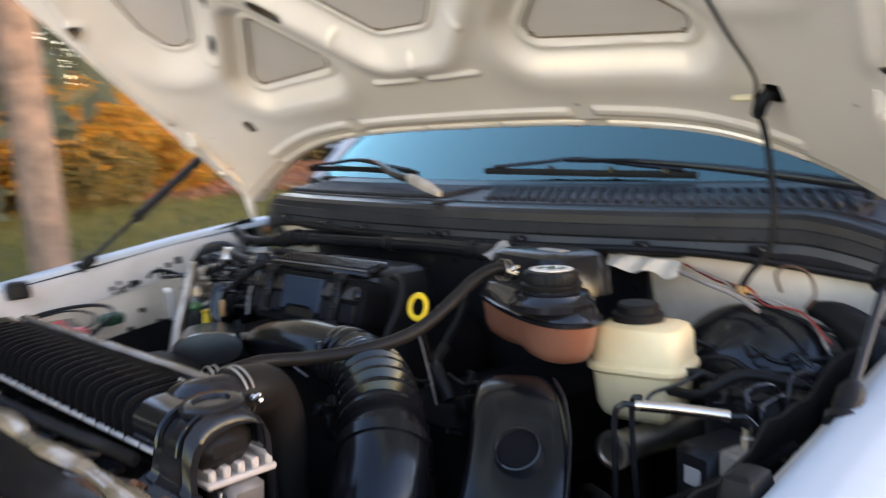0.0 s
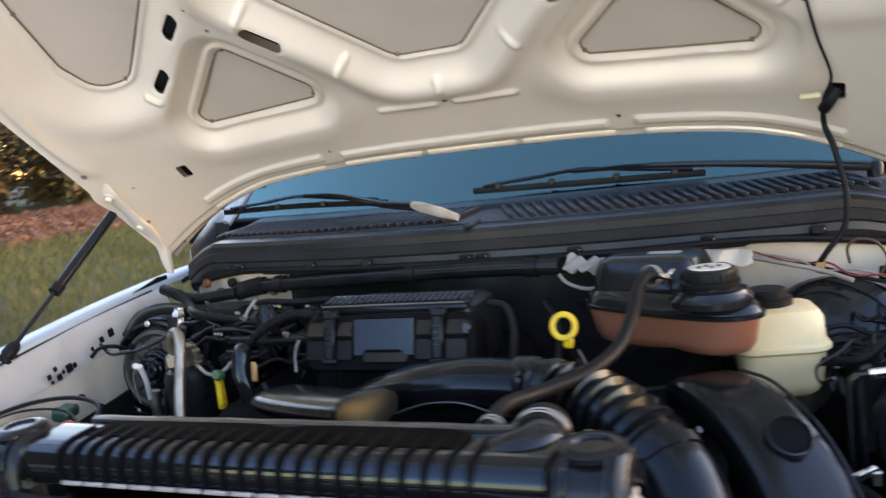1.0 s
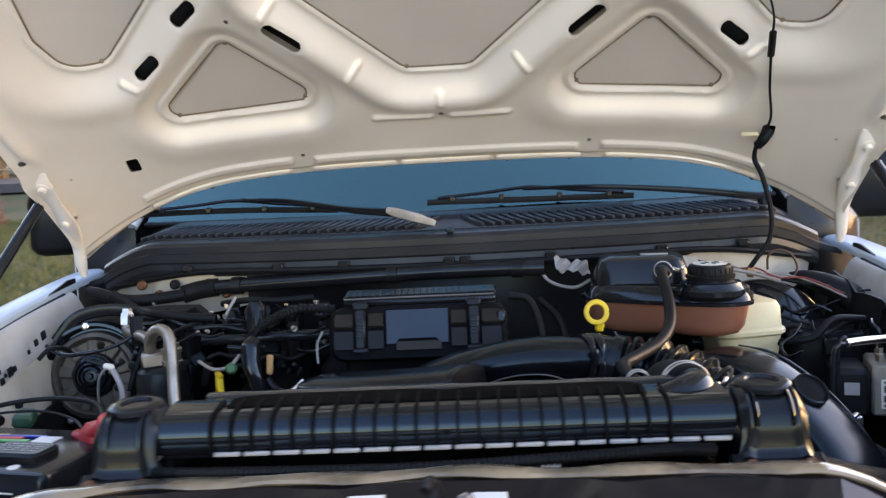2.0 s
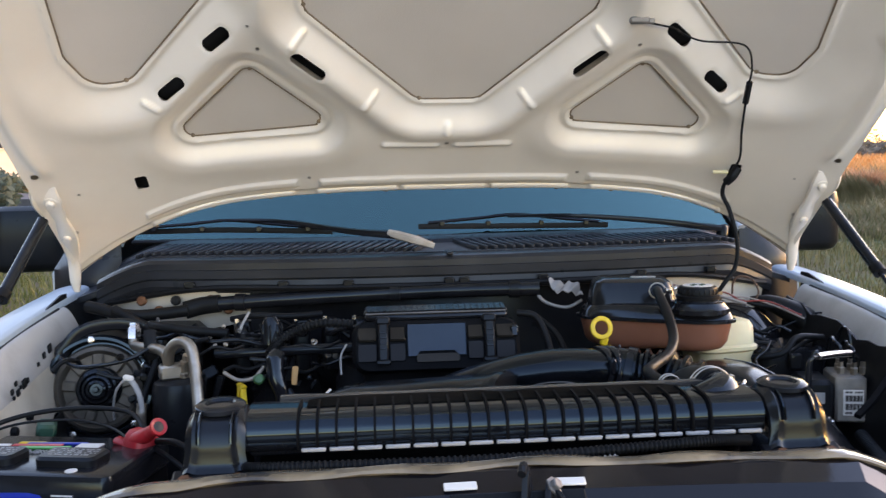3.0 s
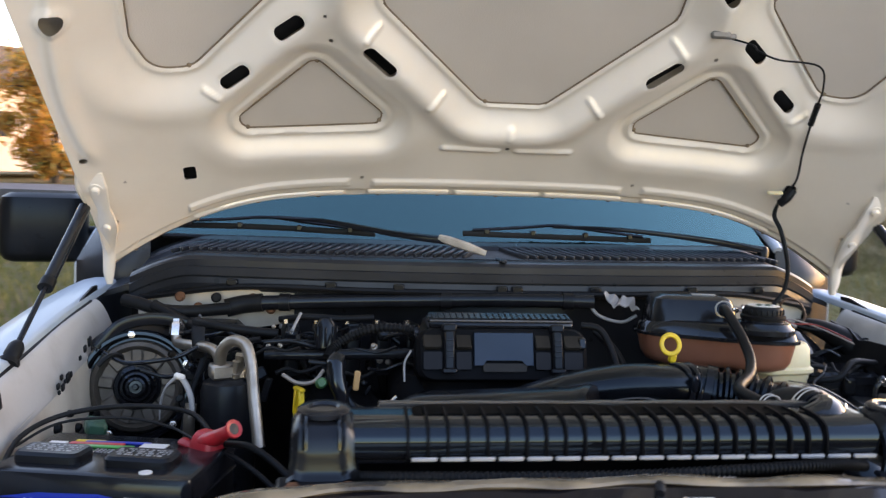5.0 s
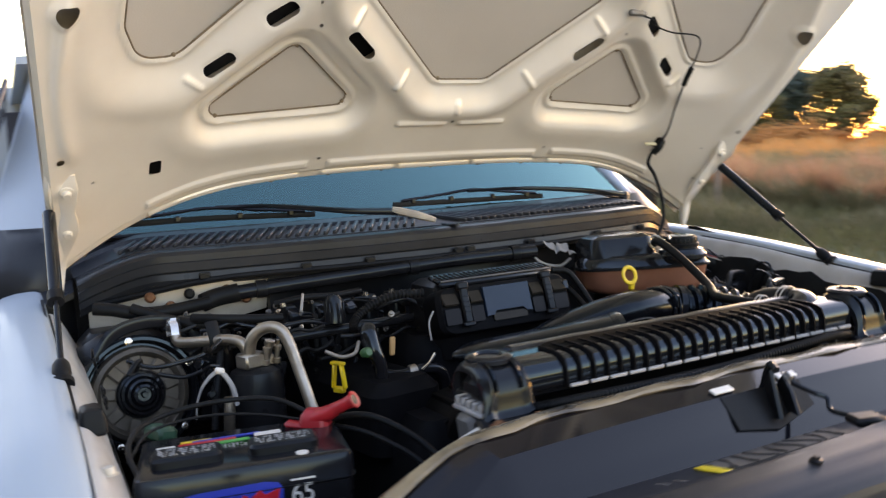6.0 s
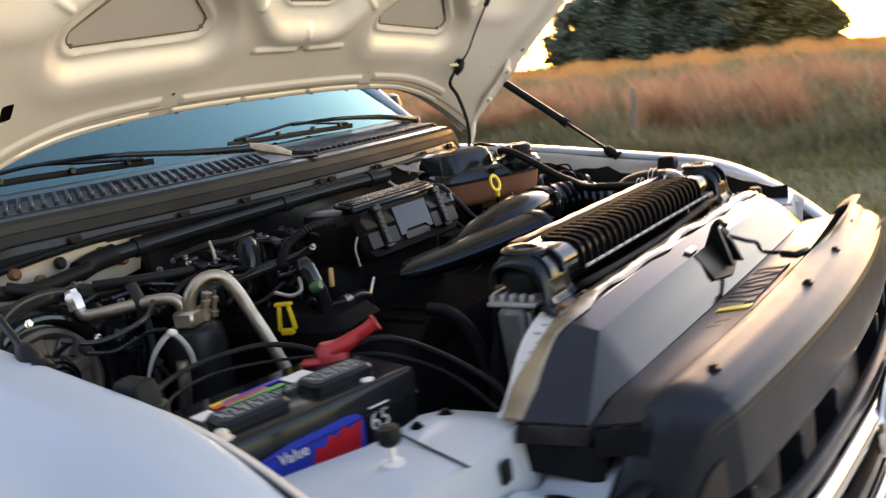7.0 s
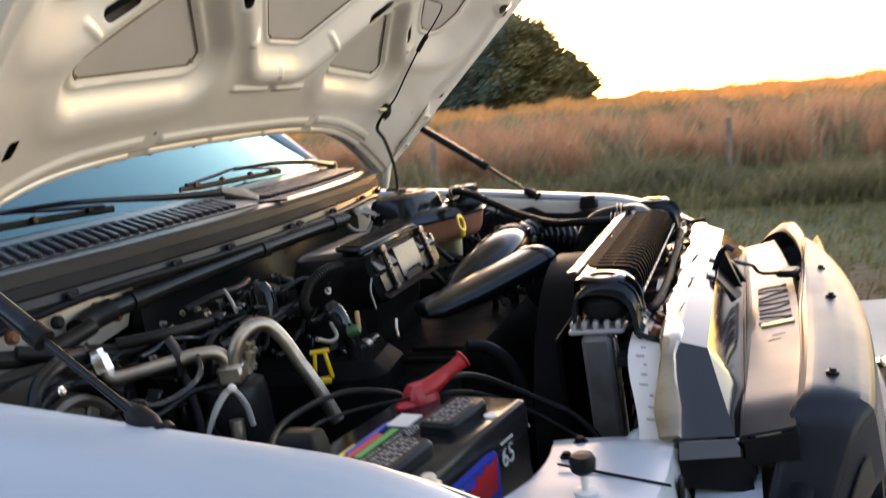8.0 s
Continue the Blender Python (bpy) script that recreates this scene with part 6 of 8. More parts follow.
part("elbow", sweep([(0.369, 0.297, 1.123), (0.396, 0.272, 1.098), (0.416, 0.242, 1.057), (0.424, 0.214, 1.0), (0.426, 0.19, 0.93), (0.426, 0.18, 0.85)], [0.046, 0.050, 0.053, 0.054, 0.054, 0.054], seg=26), DUCT, bell)
part("rib", sweep([(0.380, 0.288, 1.114), (0.384, 0.284, 1.110), (0.388, 0.280, 1.106)], 0.052, seg=26), DUCT, bell)

snork = thing("air_snorkel", (0.53, 0.30, 0.92), "broad black plastic air snorkel with a round hole", "air duct")
part("duct", sweep([(0.392, 0.500, 1.118), (0.415, 0.468, 1.134), (0.455, 0.425, 1.128), (0.500, 0.370, 1.090), (0.532, 0.31, 1.040), (0.552, 0.24, 0.97), (0.562, 0.18, 0.90)], [0.035, 0.044, 0.051, 0.056, 0.058, 0.060, 0.060], [0.018, 0.022, 0.025, 0.027, 0.03, 0.03, 0.03], seg=28, power=3.6), DUCT, snork)
for s_ in (-1, 1):
    part("moulded_edge", sweep([(0.425 + s_ * 0.030, 0.470 + s_ * 0.025, 1.152), (0.462 + s_ * 0.036, 0.426 + s_ * 0.030, 1.146), (0.505 + s_ * 0.040, 0.371 + s_ * 0.030, 1.110), (0.535 + s_ * 0.043, 0.312 + s_ * 0.026, 1.060), (0.553 + s_ * 0.046, 0.245 + s_ * 0.022, 0.995)], 0.0022, seg=6), SATIN, snork)
# A dull black disc inside the rim stands for the shade in the hole.
part("hole_shade", lathe([(0.021, 0.0), (0.0, 0.0008)], (0.512, 0.3555, 1.1205), (0.28, -0.62, 0.78), 26), RIBBLACK, snork)
part("hole_rim", lathe([(0.0265, -0.012), (0.0250, -0.002), (0.0250, 0.003), (0.023, 0.0042), (0.0212, 0.002), (0.021, -0.004)], (0.512, 0.3555, 1.1195), (0.28, -0.62, 0.78), 26), SATIN, snork)
part("support_block", cbox((0.46, 0.30, 1.04), (0.03, 0.05, 0.02), 0.005, (0, 0, 30)), ENGINE, snork)


# dipsticks
def dipstick(top, foot, ring, label, tall=0.0):
    d = thing("dipstick", foot, label, "dipstick", "dipsticks")
    t = Vector(top)
    if ring:
        part("handle", join(sweep([t + Vector((0.0155 * math.cos(a), 0.004 * math.sin(a), 0.0155 * math.sin(a))) for a in [i / 14 * 2 * math.pi for i in range(15)]], 0.0028, 0.0042, seg=8, sub=2), cbox(t + Vector((0.004, 0, -0.023)), (0.014, 0.008, 0.016), 0.003, (0, 12, 0))), YELLOW, d, "yellow plastic ring handle")
    else:
        part("handle", moved(join(cbox((-0.010, 0, 0), (0.006, 0.010, 0.044), 0.002, (0, 8, 0)), cbox((0.010, 0, 0), (0.006, 0.010, 0.044), 0.002, (0, -8, 0)), cbox((0, 0, 0.021), (0.030, 0.010, 0.006), 0.002), cbox((0, 0, -0.024), (0.022, 0.012, 0.010), 0.002)), Matrix.Translation(t) @ pose(0, 0, 0, 0, 0, -62)), YELLOW, d, "yellow plastic loop handle")
    part("tube", sweep([t + Vector((0.004, 0, -0.03)), t.lerp(Vector(foot), 0.5), foot], 0.004, seg=8), ENGINE, d)


dipstick((0.237, 0.484, 1.216), (0.27, 0.50, 1.05), True, "yellow ring dipstick in front of the coolant bottle")
dipstick((-0.374, 0.515, 1.112), (-0.37, 0.54, 0.98), False, "yellow loop dipstick by the canister")


# coolant bottle
cool = thing("coolant_bottle", (0.37, 0.59, 1.10), "brown translucent coolant bottle with black top", "coolant bottle")
bot = [(0.236, 0.640), (0.25, 0.600), (0.32, 0.555), (0.40, 0.512), (0.445, 0.500), (0.474, 0.510), (0.484, 0.535), (0.470, 0.570), (0.42, 0.61), (0.35, 0.665), (0.26, 0.69)]


def bottle(levels, pts=bot):
    n = len(pts)
    cx, cy = sum(p[0] for p in pts) / n, sum(p[1] for p in pts) / n
    ring = smooth_path([Vector((*p, 0)) for p in pts + pts[:1]], 4)[:-1]
    v, f = [], []
    for z, g in levels:
        for p in ring:
            d = Vector((p.x - cx, p.y - cy))
            k = 1 + g / max(0.02, d.length)
            v.append((cx + d.x * k, cy + d.y * k, z))
    m = len(ring)
    for j in range(len(levels) - 1):
        for i in range(m):
            k = (i + 1) % m
            f.append((j * m + i, j * m + k, (j + 1) * m + k, (j + 1) * m + i))
    f += [tuple(range(m - 1, -1, -1)), tuple(range((len(levels) - 1) * m, len(levels) * m))]
    return v, f


part("lower_body", bottle([(1.160, -0.038), (1.166, -0.018), (1.178, -0.009), (1.214, -0.001)]), BROWN, cool, "brown translucent lower half")
part("seam", bottle([(1.212, 0.002), (1.213, 0.006), (1.218, 0.006), (1.219, 0.002)]), GLOSS, cool)
part("upper_shell", bottle([(1.217, 0.002), (1.228, -0.003), (1.238, -0.014), (1.242, -0.03)]), GLOSS, cool, "shiny black upper half")
part("upper_dome", tub(0.150, 0.115, [(1.225, 0.008), (1.262, 0.002), (1.278, -0.006), (1.284, -0.02)], (0.335, 0.645), 0.03, -12), SATIN, cool)
part("dome_sticker", cbox((0.355, 0.630, 1.2848), (0.045, 0.016, 0.0016), 0.0004, (0, 0, -8)), LABELGREY, cool, "small grey sticker")
part("filler_neck", lathe([(0.053, 1.230), (0.053, 1.238), (0.048, 1.243), (0.046, 1.249), (0.036, 1.251), (0.036, 1.256)], (0.424, 0.535, 0.0), seg=32), GLOSS, cool)
capt_ = part("cap", lathe([(0.037, 1.254), (0.038, 1.256), (0.038, 1.260), (0.0335, 1.262), (0.0335, 1.272), (0.032, 1.2755), (0.027, 1.277), (0.0, 1.277)], (0.424, 0.535, 0.0), seg=32), RUBBER, cool)
part("cap_label", lathe([(0.0265, 1.2770), (0.0265, 1.2778), (0.0, 1.2780)], (0.424, 0.535, 0.0), seg=28), LABELWHITE, capt_, "pale round warning label")
part("print_bar", join(*[cbox((0.424 - 0.012 + 0.008 * i, 0.535 + 0.005 * (i % 2 * 2 - 1), 1.2782), (0.005, 0.012, 0.0014), 0.0002) for i in range(4)]), DARKGREEN, capt_)
ribm = mesh("grip_rib", cbox((0, 0, 0), (0.0028, 0.0028, 0.010), 0.001), RUBBER)
for i in range(24):
    a = 2 * math.pi * i / 24
    part("grip_rib", ribm, RUBBER, capt_, m=pose(0.424 + 0.0335 * math.cos(a), 0.535 + 0.0335 * math.sin(a), 1.2675, 0, 0, math.degrees(a)))

hose = thing("coolant_hose", (0.3, 0.3, 1.15), "slim black coolant hose with spring clamps", "hose")
part("hose", sweep([(0.358, 0.548, 1.262), (0.346, 0.522, 1.272), (0.340, 0.485, 1.262), (0.338, 0.44, 1.238), (0.328, 0.388, 1.212), (0.302, 0.336, 1.198), (0.262, 0.285, 1.192), (0.238, 0.238, 1.194), (0.236, 0.195, 1.193), (0.245, 0.155, 1.190)], 0.0082, seg=14), RUBBER, hose)


def clamp(parent, p, axis, r, name="spring_clamp"):
    ax = Vector(axis).normalized()
    q = ax.to_track_quat("Z", "Y").to_matrix()
    ring = [Vector(p) + q @ Vector((r * math.cos(a), r * math.sin(a), dz)) for dz in (-0.004, 0.004) for a in [radians(20 + 16 * i) for i in range(21)]]
    c = part(name, join(sweep(ring[:21], 0.0012, seg=6, sub=2), sweep(ring[21:], 0.0012, seg=6, sub=2)), ALU, parent, "steel spring clamp")
    tip = Vector(p) + q @ Vector((r + 0.006, 0, 0))
    part("clamp_ear", join(cbox(tip, (0.016, 0.006, 0.008), 0.002, (0, 20, 30)), cbox(tip + Vector((0.010, -0.006, 0.006)), (0.012, 0.005, 0.006), 0.002, (0, -30, 50))), STEEL, c)


clamp(hose, (0.350, 0.532, 1.270), (-0.3, -1, 0.2), 0.0135)
clamp(hose, (0.243, 0.165, 1.192), (0, -1, 0), 0.0135)
uh = thing("radiator_hose", (0.31, 0.2, 1.1), "thick black upper radiator hose with wire clamp", "hose")
part("hose", sweep([(0.297, 0.150, 1.186), (0.292, 0.180, 1.184), (0.284, 0.205, 1.176), (0.276, 0.225, 1.150), (0.27, 0.235, 1.11), (0.265, 0.24, 1.04)], [0.027, 0.028, 0.028, 0.027, 0.026, 0.026], seg=20), RUBBER, uh)
clamp(uh, (0.296, 0.160, 1.186), (0.1, -1, 0), 0.029)


# brake parts
br = thing("brake_fluid_reservoir", (0.497, 0.64, 1.08), "yellowed brake fluid reservoir with black cap", "fluid reservoir")
part("tank", tub(0.120, 0.100, [(1.078, -0.030), (1.088, -0.016), (1.10, -0.009), (1.143, -0.003), (1.148, 0.004), (1.154, 0.004), (1.158, -0.002), (1.190, -0.004), (1.200, -0.010), (1.204, -0.022)], (0.497, 0.628), 0.026, 12), TANKCREAM, br)
part("cap", lathe([(0.031, 1.201), (0.033, 1.204), (0.033, 1.213), (0.027, 1.215), (0.027, 1.223), (0.024, 1.226), (0.0, 1.227)], (0.487, 0.632, 0), seg=28), RUBBER, br)
bo = thing("brake_booster", (0.58, 0.78, 1.0), "round black brake booster behind the fluid reservoir", "brake booster")
part("drum", lathe([(0.0, 0.075), (0.04, 0.07), (0.075, 0.055), (0.105, 0.028), (0.122, 0.010), (0.126, 0.0), (0.126, -0.012), (0.118, -0.02), (0.118, -0.06)], (0.575, 0.765, 1.085), (-0.1, -1, 0.1), 44), GLOSS, bo)
part("master_cylinder", sweep([(0.54, 0.70, 1.06), (0.52, 0.64, 1.058), (0.50, 0.58, 1.055), (0.497, 0.565, 1.055)], [0.022, 0.020, 0.020, 0.022], seg=18), ALU, bo, "dull cast aluminium master cylinder")
part("cylinder_plug", lathe([(0.024, 0), (0.024, 0.012), (0.018, 0.014), (0.016, 0.010), (0, 0.010)], (0.497, 0.565, 1.055), (0, -1, 0), 20), ALU, bo)

abs_ = thing("brake_control_unit", (0.665, 0.535, 1.02), "cast grey brake control block with labels and pipes", "control unit")
part("block", cbox((0.695, 0.535, 1.071), (0.052, 0.085, 0.082), 0.004, (0, 0, -14)), ABSGREY, abs_)
part("coil_housing", cbox((0.640, 0.546, 1.066), (0.056, 0.088, 0.078), 0.008, (0, 0, -14)), BLACK, abs_)
part("bar_label", cbox((0.6875, 0.4920, 1.066), (0.034, 0.002, 0.046), 0.0006, (0, 0, -14)), LABELWHITE, abs_, "white label with rows of bars")
part("print_bar", join(*[cbox((0.6745 + 0.0020 * i, 0.4945 - 0.00050 * i, z), (0.0009 + 0.0005 * (i * 5 % 3), 0.0022, h), 0.0001, (0, 0, -14)) for i in range(14) for z, h in ((1.0480, 0.004), (1.0590, 0.011), (1.0740, 0.011), (1.0850, 0.003)) if i not in (6, 7) or h > 0.01]), INKSHADE, abs_)
part("small_label", cbox((0.630, 0.5035, 1.074), (0.022, 0.002, 0.020), 0.0006, (0, 0, -14)), LABELGREY, abs_)
for i, (dx, dy) in enumerate(((-0.02, -0.012), (0.004, -0.022), (0.026, -0.020), (-0.006, 0.016), (0.02, 0.012))):
    part("pipe_nut", lathe([(0.007, 0), (0.007, 0.012), (0.005, 0.014), (0.005, 0.022)], (0.697 + 0.8 * dx, 0.535 + dy, 1.111), seg=6), ALU, abs_)
pp = thing("brake_pipes", (0.63, 0.48, 1.1), "black steel brake pipes with a bright sleeve", "brake pipe")
part("sleeve", sweep([(0.596, 0.446, 1.161), (0.636, 0.467, 1.159), (0.678, 0.489, 1.155)], 0.0062, seg=12), STEEL, pp, "bright metal sleeve")
part("pipe", sweep([(0.70, 0.50, 1.145), (0.69, 0.495, 1.155), (0.678, 0.489, 1.155), (0.596, 0.446, 1.161), (0.584, 0.44, 1.160), (0.576, 0.438, 1.148), (0.575, 0.44, 1.10), (0.575, 0.44, 1.03)], 0.0034, seg=8), SATIN, pp)
part("pipe", sweep([(0.60, 0.452, 1.168), (0.592, 0.450, 1.166), (0.588, 0.452, 1.15), (0.588, 0.455, 1.10), (0.59, 0.46, 1.04)], 0.0034, seg=8), SATIN, pp)
for i, (x, y, h) in enumerate(((0.681, 0.523, 0.03), (0.700, 0.513, 0.02), (0.713, 0.547, 0.05))):
    part("pipe", sweep([(x, y, 1.126), (x, y, 1.145 + h * 0.4), (x + 0.003 * (i - 2), y + 0.012, 1.145 + h * 0.8), (x + 0.008, y + 0.05, 1.15 + h * 0.5), (x + 0.010, y + 0.08, 1.10)], 0.003, seg=8), SATIN, pp)
rb = thing("relay_box", (0.64, 0.67, 1.0), "black plastic relay box by the firewall", "relay box")
part("box_body", tub(0.13, 0.11, [(1.00, 0), (1.12, 0)], (0.645, 0.67), 0.02), BLACK, rb)
part("lid", tub(0.138, 0.118, [(1.12, 0), (1.135, 0), (1.142, -0.008)], (0.645, 0.67), 0.02), SATIN, rb)
part("lid_clip", cbox((0.64, 0.607, 1.118), (0.025, 0.010, 0.03), 0.003), BLACK, rb)
single("loom_cover", sweep([(0.640, 0.800, 1.208), (0.672, 0.792, 1.205), (0.705, 0.775, 1.192), (0.735, 0.755, 1.172), (0.752, 0.735, 1.140)], [0.012, 0.024, 0.029, 0.028, 0.022], [0.010, 0.016, 0.022, 0.026, 0.022], seg=16), RUBBER, "black rubber loom cover at the firewall corner", "loom cover")
single("bracket_arm", sweep([(0.752, 0.47, 1.148), (0.715, 0.435, 1.122), (0.672, 0.405, 1.096), (0.630, 0.382, 1.074)], 0.006, 0.004, seg=8, power=4), RIBBLACK, "black steel bracket on the inner fender", "bracket")
single("clip_bracket", join(cbox((0.585, 0.40, 1.06), (0.03, 0.008, 0.010), 0.002, (0, -20, 20)), cbox((0.597, 0.402, 1.055), (0.012, 0.008, 0.018), 0.002)), STEEL, "small bright steel clip", "clip")

# wiring by the firewall on the driver's side
for pts, r, mt, lb in (
    ([(0.46, 0.80, 1.252), (0.52, 0.79, 1.232), (0.57, 0.77, 1.232), (0.60, 0.75, 1.216), (0.65, 0.74, 1.214), (0.70, 0.70, 1.19)], 0.0016, REDWIRE, "red wire in the loom by the firewall"),
    ([(0.47, 0.80, 1.248), (0.53, 0.78, 1.236), (0.56, 0.765, 1.222), (0.61, 0.755, 1.222), (0.665, 0.735, 1.204), (0.70, 0.69, 1.185)], 0.0018, PINKWIRE, "pale wire in the loom by the firewall"),
    ([(0.53, 0.79, 1.232), (0.58, 0.765, 1.22), (0.63, 0.745, 1.208), (0.69, 0.73, 1.198)], 0.003, RUBBER, "black wire in the loom by the firewall"),
    ([(0.46, 0.78, 1.245), (0.51, 0.76, 1.236), (0.56, 0.748, 1.225), (0.60, 0.73, 1.212)], 0.0035, PINKWIRE, "grey sheathed wire beside the coolant bottle"),
    ([(0.60, 0.80, 1.225), (0.598, 0.79, 1.25), (0.612, 0.79, 1.262), (0.638, 0.79, 1.255), (0.65, 0.785, 1.23), (0.64, 0.78, 1.21)], 0.0022, BROWNWIRE, "brown wire looped below the cowl"),
):
    cable_thing(pts, r, lb, mt, name="wire")
single("loom_tape", sweep([(0.556, 0.776, 1.226), (0.560, 0.774, 1.225), (0.566, 0.772, 1.224)], 0.010, seg=10), TAN, "tan tape round the wiring loom", "tape")
single("crumpled_foil", slab(grid(lambda u, v: (0.192 + 0.060 * u, 0.712 - 0.035 * v + 0.006 * math.sin(u * 11 + v * 5), 1.276 - 0.016 * v - 0.010 * u + 0.003 * math.sin(u * 9.3 + 3 * v) + 0.003 * math.sin(v * 7 + u * 21)), 14, 8), (0, 0, -0.002)), LABELGREY, "crumpled pale plastic flap under the cowl", "flap", angle=15)

# ---- engine, harness and clutter ----
eng = thing("engine", (-0.05, 0.55, 0.60), "grimy engine filling the bay, coloured near-black for shade", "engine")
# Block, covers and shroud take the near-black rib plastic as painted bay shade.
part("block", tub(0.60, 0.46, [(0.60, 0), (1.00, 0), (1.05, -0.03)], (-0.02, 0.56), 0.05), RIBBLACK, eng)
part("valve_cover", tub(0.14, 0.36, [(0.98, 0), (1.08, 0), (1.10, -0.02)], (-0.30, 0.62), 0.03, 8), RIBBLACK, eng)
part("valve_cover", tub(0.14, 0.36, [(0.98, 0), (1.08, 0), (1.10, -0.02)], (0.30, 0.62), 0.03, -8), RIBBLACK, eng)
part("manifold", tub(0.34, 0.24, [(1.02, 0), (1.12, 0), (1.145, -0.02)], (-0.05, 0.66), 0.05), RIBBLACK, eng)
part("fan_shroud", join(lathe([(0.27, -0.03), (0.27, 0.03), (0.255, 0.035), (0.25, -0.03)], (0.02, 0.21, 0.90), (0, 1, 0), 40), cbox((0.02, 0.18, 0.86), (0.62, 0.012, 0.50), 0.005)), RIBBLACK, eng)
for i in range(9):
    a = 2 * math.pi * i / 9
    part("fan_blade", cbox((0.02 + 0.14 * math.cos(a), 0.215, 0.90 + 0.14 * math.sin(a)), (0.17, 0.03, 0.055), 0.006, (25, -math.degrees(a), 0)), BLACK, eng)
part("fan_hub", lathe([(0.05, -0.02), (0.05, 0.03), (0.03, 0.05), (0, 0.05)], (0.02, 0.20, 0.90), (0, 1, 0), 20), ALU, eng)
alt = part("alternator", lathe([(0.05, -0.06), (0.065, -0.055), (0.065, 0.05), (0.05, 0.06), (0.0, 0.06)], (-0.20, 0.40, 1.01), (0, 1, 0), 24), ENGINE, eng)
for i in range(12):
    part("cooling_rib", cbox((-0.20 + 0.066 * math.cos(i * 0.52), 0.40, 1.01 + 0.066 * math.sin(i * 0.52)), (0.010, 0.09, 0.010), 0.002), ENGINE, alt)
part("thermostat_neck", sweep([(-0.312, 0.52, 1.185), (-0.316, 0.510, 1.175), (-0.314, 0.500, 1.15), (-0.305, 0.495, 1.12), (-0.30, 0.50, 1.06)], [0.013, 0.016, 0.015, 0.012, 0.012], seg=14), GLOSS, eng)
part("tan_tag", cbox((-0.282, 0.492, 1.152), (0.010, 0.006, 0.032), 0.002, (0, 6, 0)), TAN, eng, "tan paper tag")

# heater tube along the firewall
fwt = thing("harness_tube", (-0.1, 0.76, 1.24), "black wiring tube strapped along the firewall", "harness tube")
tube_pts = [(-0.50, 0.805, 1.235), (-0.36, 0.785, 1.243), (-0.20, 0.765, 1.250), (-0.02, 0.745, 1.256), (0.10, 0.73, 1.258), (0.175, 0.72, 1.258)]
part("tube", sweep(tube_pts, 0.0145, seg=14), SATIN, fwt)
for t in (0.12, 0.5, 0.86):
    c = smooth_path(tube_pts, 10)[int(t * 50)]
    part("strap", sweep([c + Vector((-0.010, 0.001, 0)), c, c + Vector((0.010, -0.001, 0))], 0.0175, seg=12), BLACK, fwt)
part("end_tape", sweep([(-0.53, 0.80, 1.226), (-0.50, 0.805, 1.233), (-0.46, 0.80, 1.238)], 0.018, seg=12), RUBBER, fwt)
cable_thing([(0.165, 0.722, 1.255), (0.185, 0.71, 1.232), (0.225, 0.70, 1.222), (0.255, 0.70, 1.235)], 0.0032, "thin grey wire drooping from the harness", LABELGREY, name="wire")
rng = random.Random(7)
# coil packs and plugs along the fuel rail
for i, x in enumerate((-0.40, -0.345, -0.29, -0.235, -0.18)):
    k = thing("ignition_coil", (x, 0.69, 1.14), "black ignition coil with a plug", "ignition coil", "ignition coils")
    part("coil_body", tub(0.030, 0.045, [(1.12, 0), (1.20, 0), (1.215, -0.004)], (x, 0.70 + 0.01 * (i % 2)), 0.008, 15), BLACK, k)
    part("coil_plug", cbox((x + 0.004, 0.668, 1.200), (0.022, 0.03, 0.018), 0.004, (20, 0, 0)), SATIN, k)
    part("coil_bolt", lathe([(0.006, 0), (0.006, 0.008), (0, 0.009)], (x - 0.008, 0.69, 1.214), seg=6), STEEL, k)
single("fuel_rail", sweep([(-0.44, 0.64, 1.165), (-0.36, 0.63, 1.168), (-0.24, 0.63, 1.170), (-0.15, 0.64, 1.170)], 0.010, seg=12), SATIN, "black fuel rail over the engine", "fuel rail")
vac = thing("vacuum_sensor", (-0.335, 0.62, 1.185), "ribbed black plastic sensor cap", "sensor")
part("cap", lathe([(0.020, 0), (0.017, 0.04), (0.010, 0.05), (0, 0.05)], (-0.335, 0.62, 1.185), seg=18), SATIN, vac)
for i in range(8):
    a = 2 * math.pi * i / 8
    part("grip_rib", cbox((-0.335 + 0.0185 * math.cos(a), 0.62 + 0.0185 * math.sin(a), 1.204), (0.004, 0.004, 0.036), 0.001, (0, 0, math.degrees(a))), SATIN, vac)
single("vent_hose", sweep([(-0.185, 0.56, 1.225), (-0.24, 0.56, 1.228), (-0.285, 0.565, 1.215), (-0.318, 0.56, 1.195), (-0.330, 0.545, 1.18)], 0.0085, seg=12, corr=0.002, pitch=0.006), RUBBER, "black corrugated vent hose to the filter box", "hose")
single("green_tube", lathe([(0.008, 0), (0.009, 0.006), (0.009, 0.014), (0.006, 0.018), (0, 0.018)], (-0.340, 0.480, 1.150), (0.2, -1, 0.3), 12), GREEN, "small bright green plastic tube end", "tube")
single("green_connector", cbox((-0.675, 0.46, 1.088), (0.03, 0.05, 0.022), 0.005, (0, 10, 20)), DARKGREEN, "dark green wiring connector by the fender", "connector")
single("metal_clip", sweep([(-0.255, 0.44, 1.115), (-0.235, 0.45, 1.122), (-0.22, 0.455, 1.135)], 0.003, seg=8), STEEL, "thin bright steel clip", "clip")
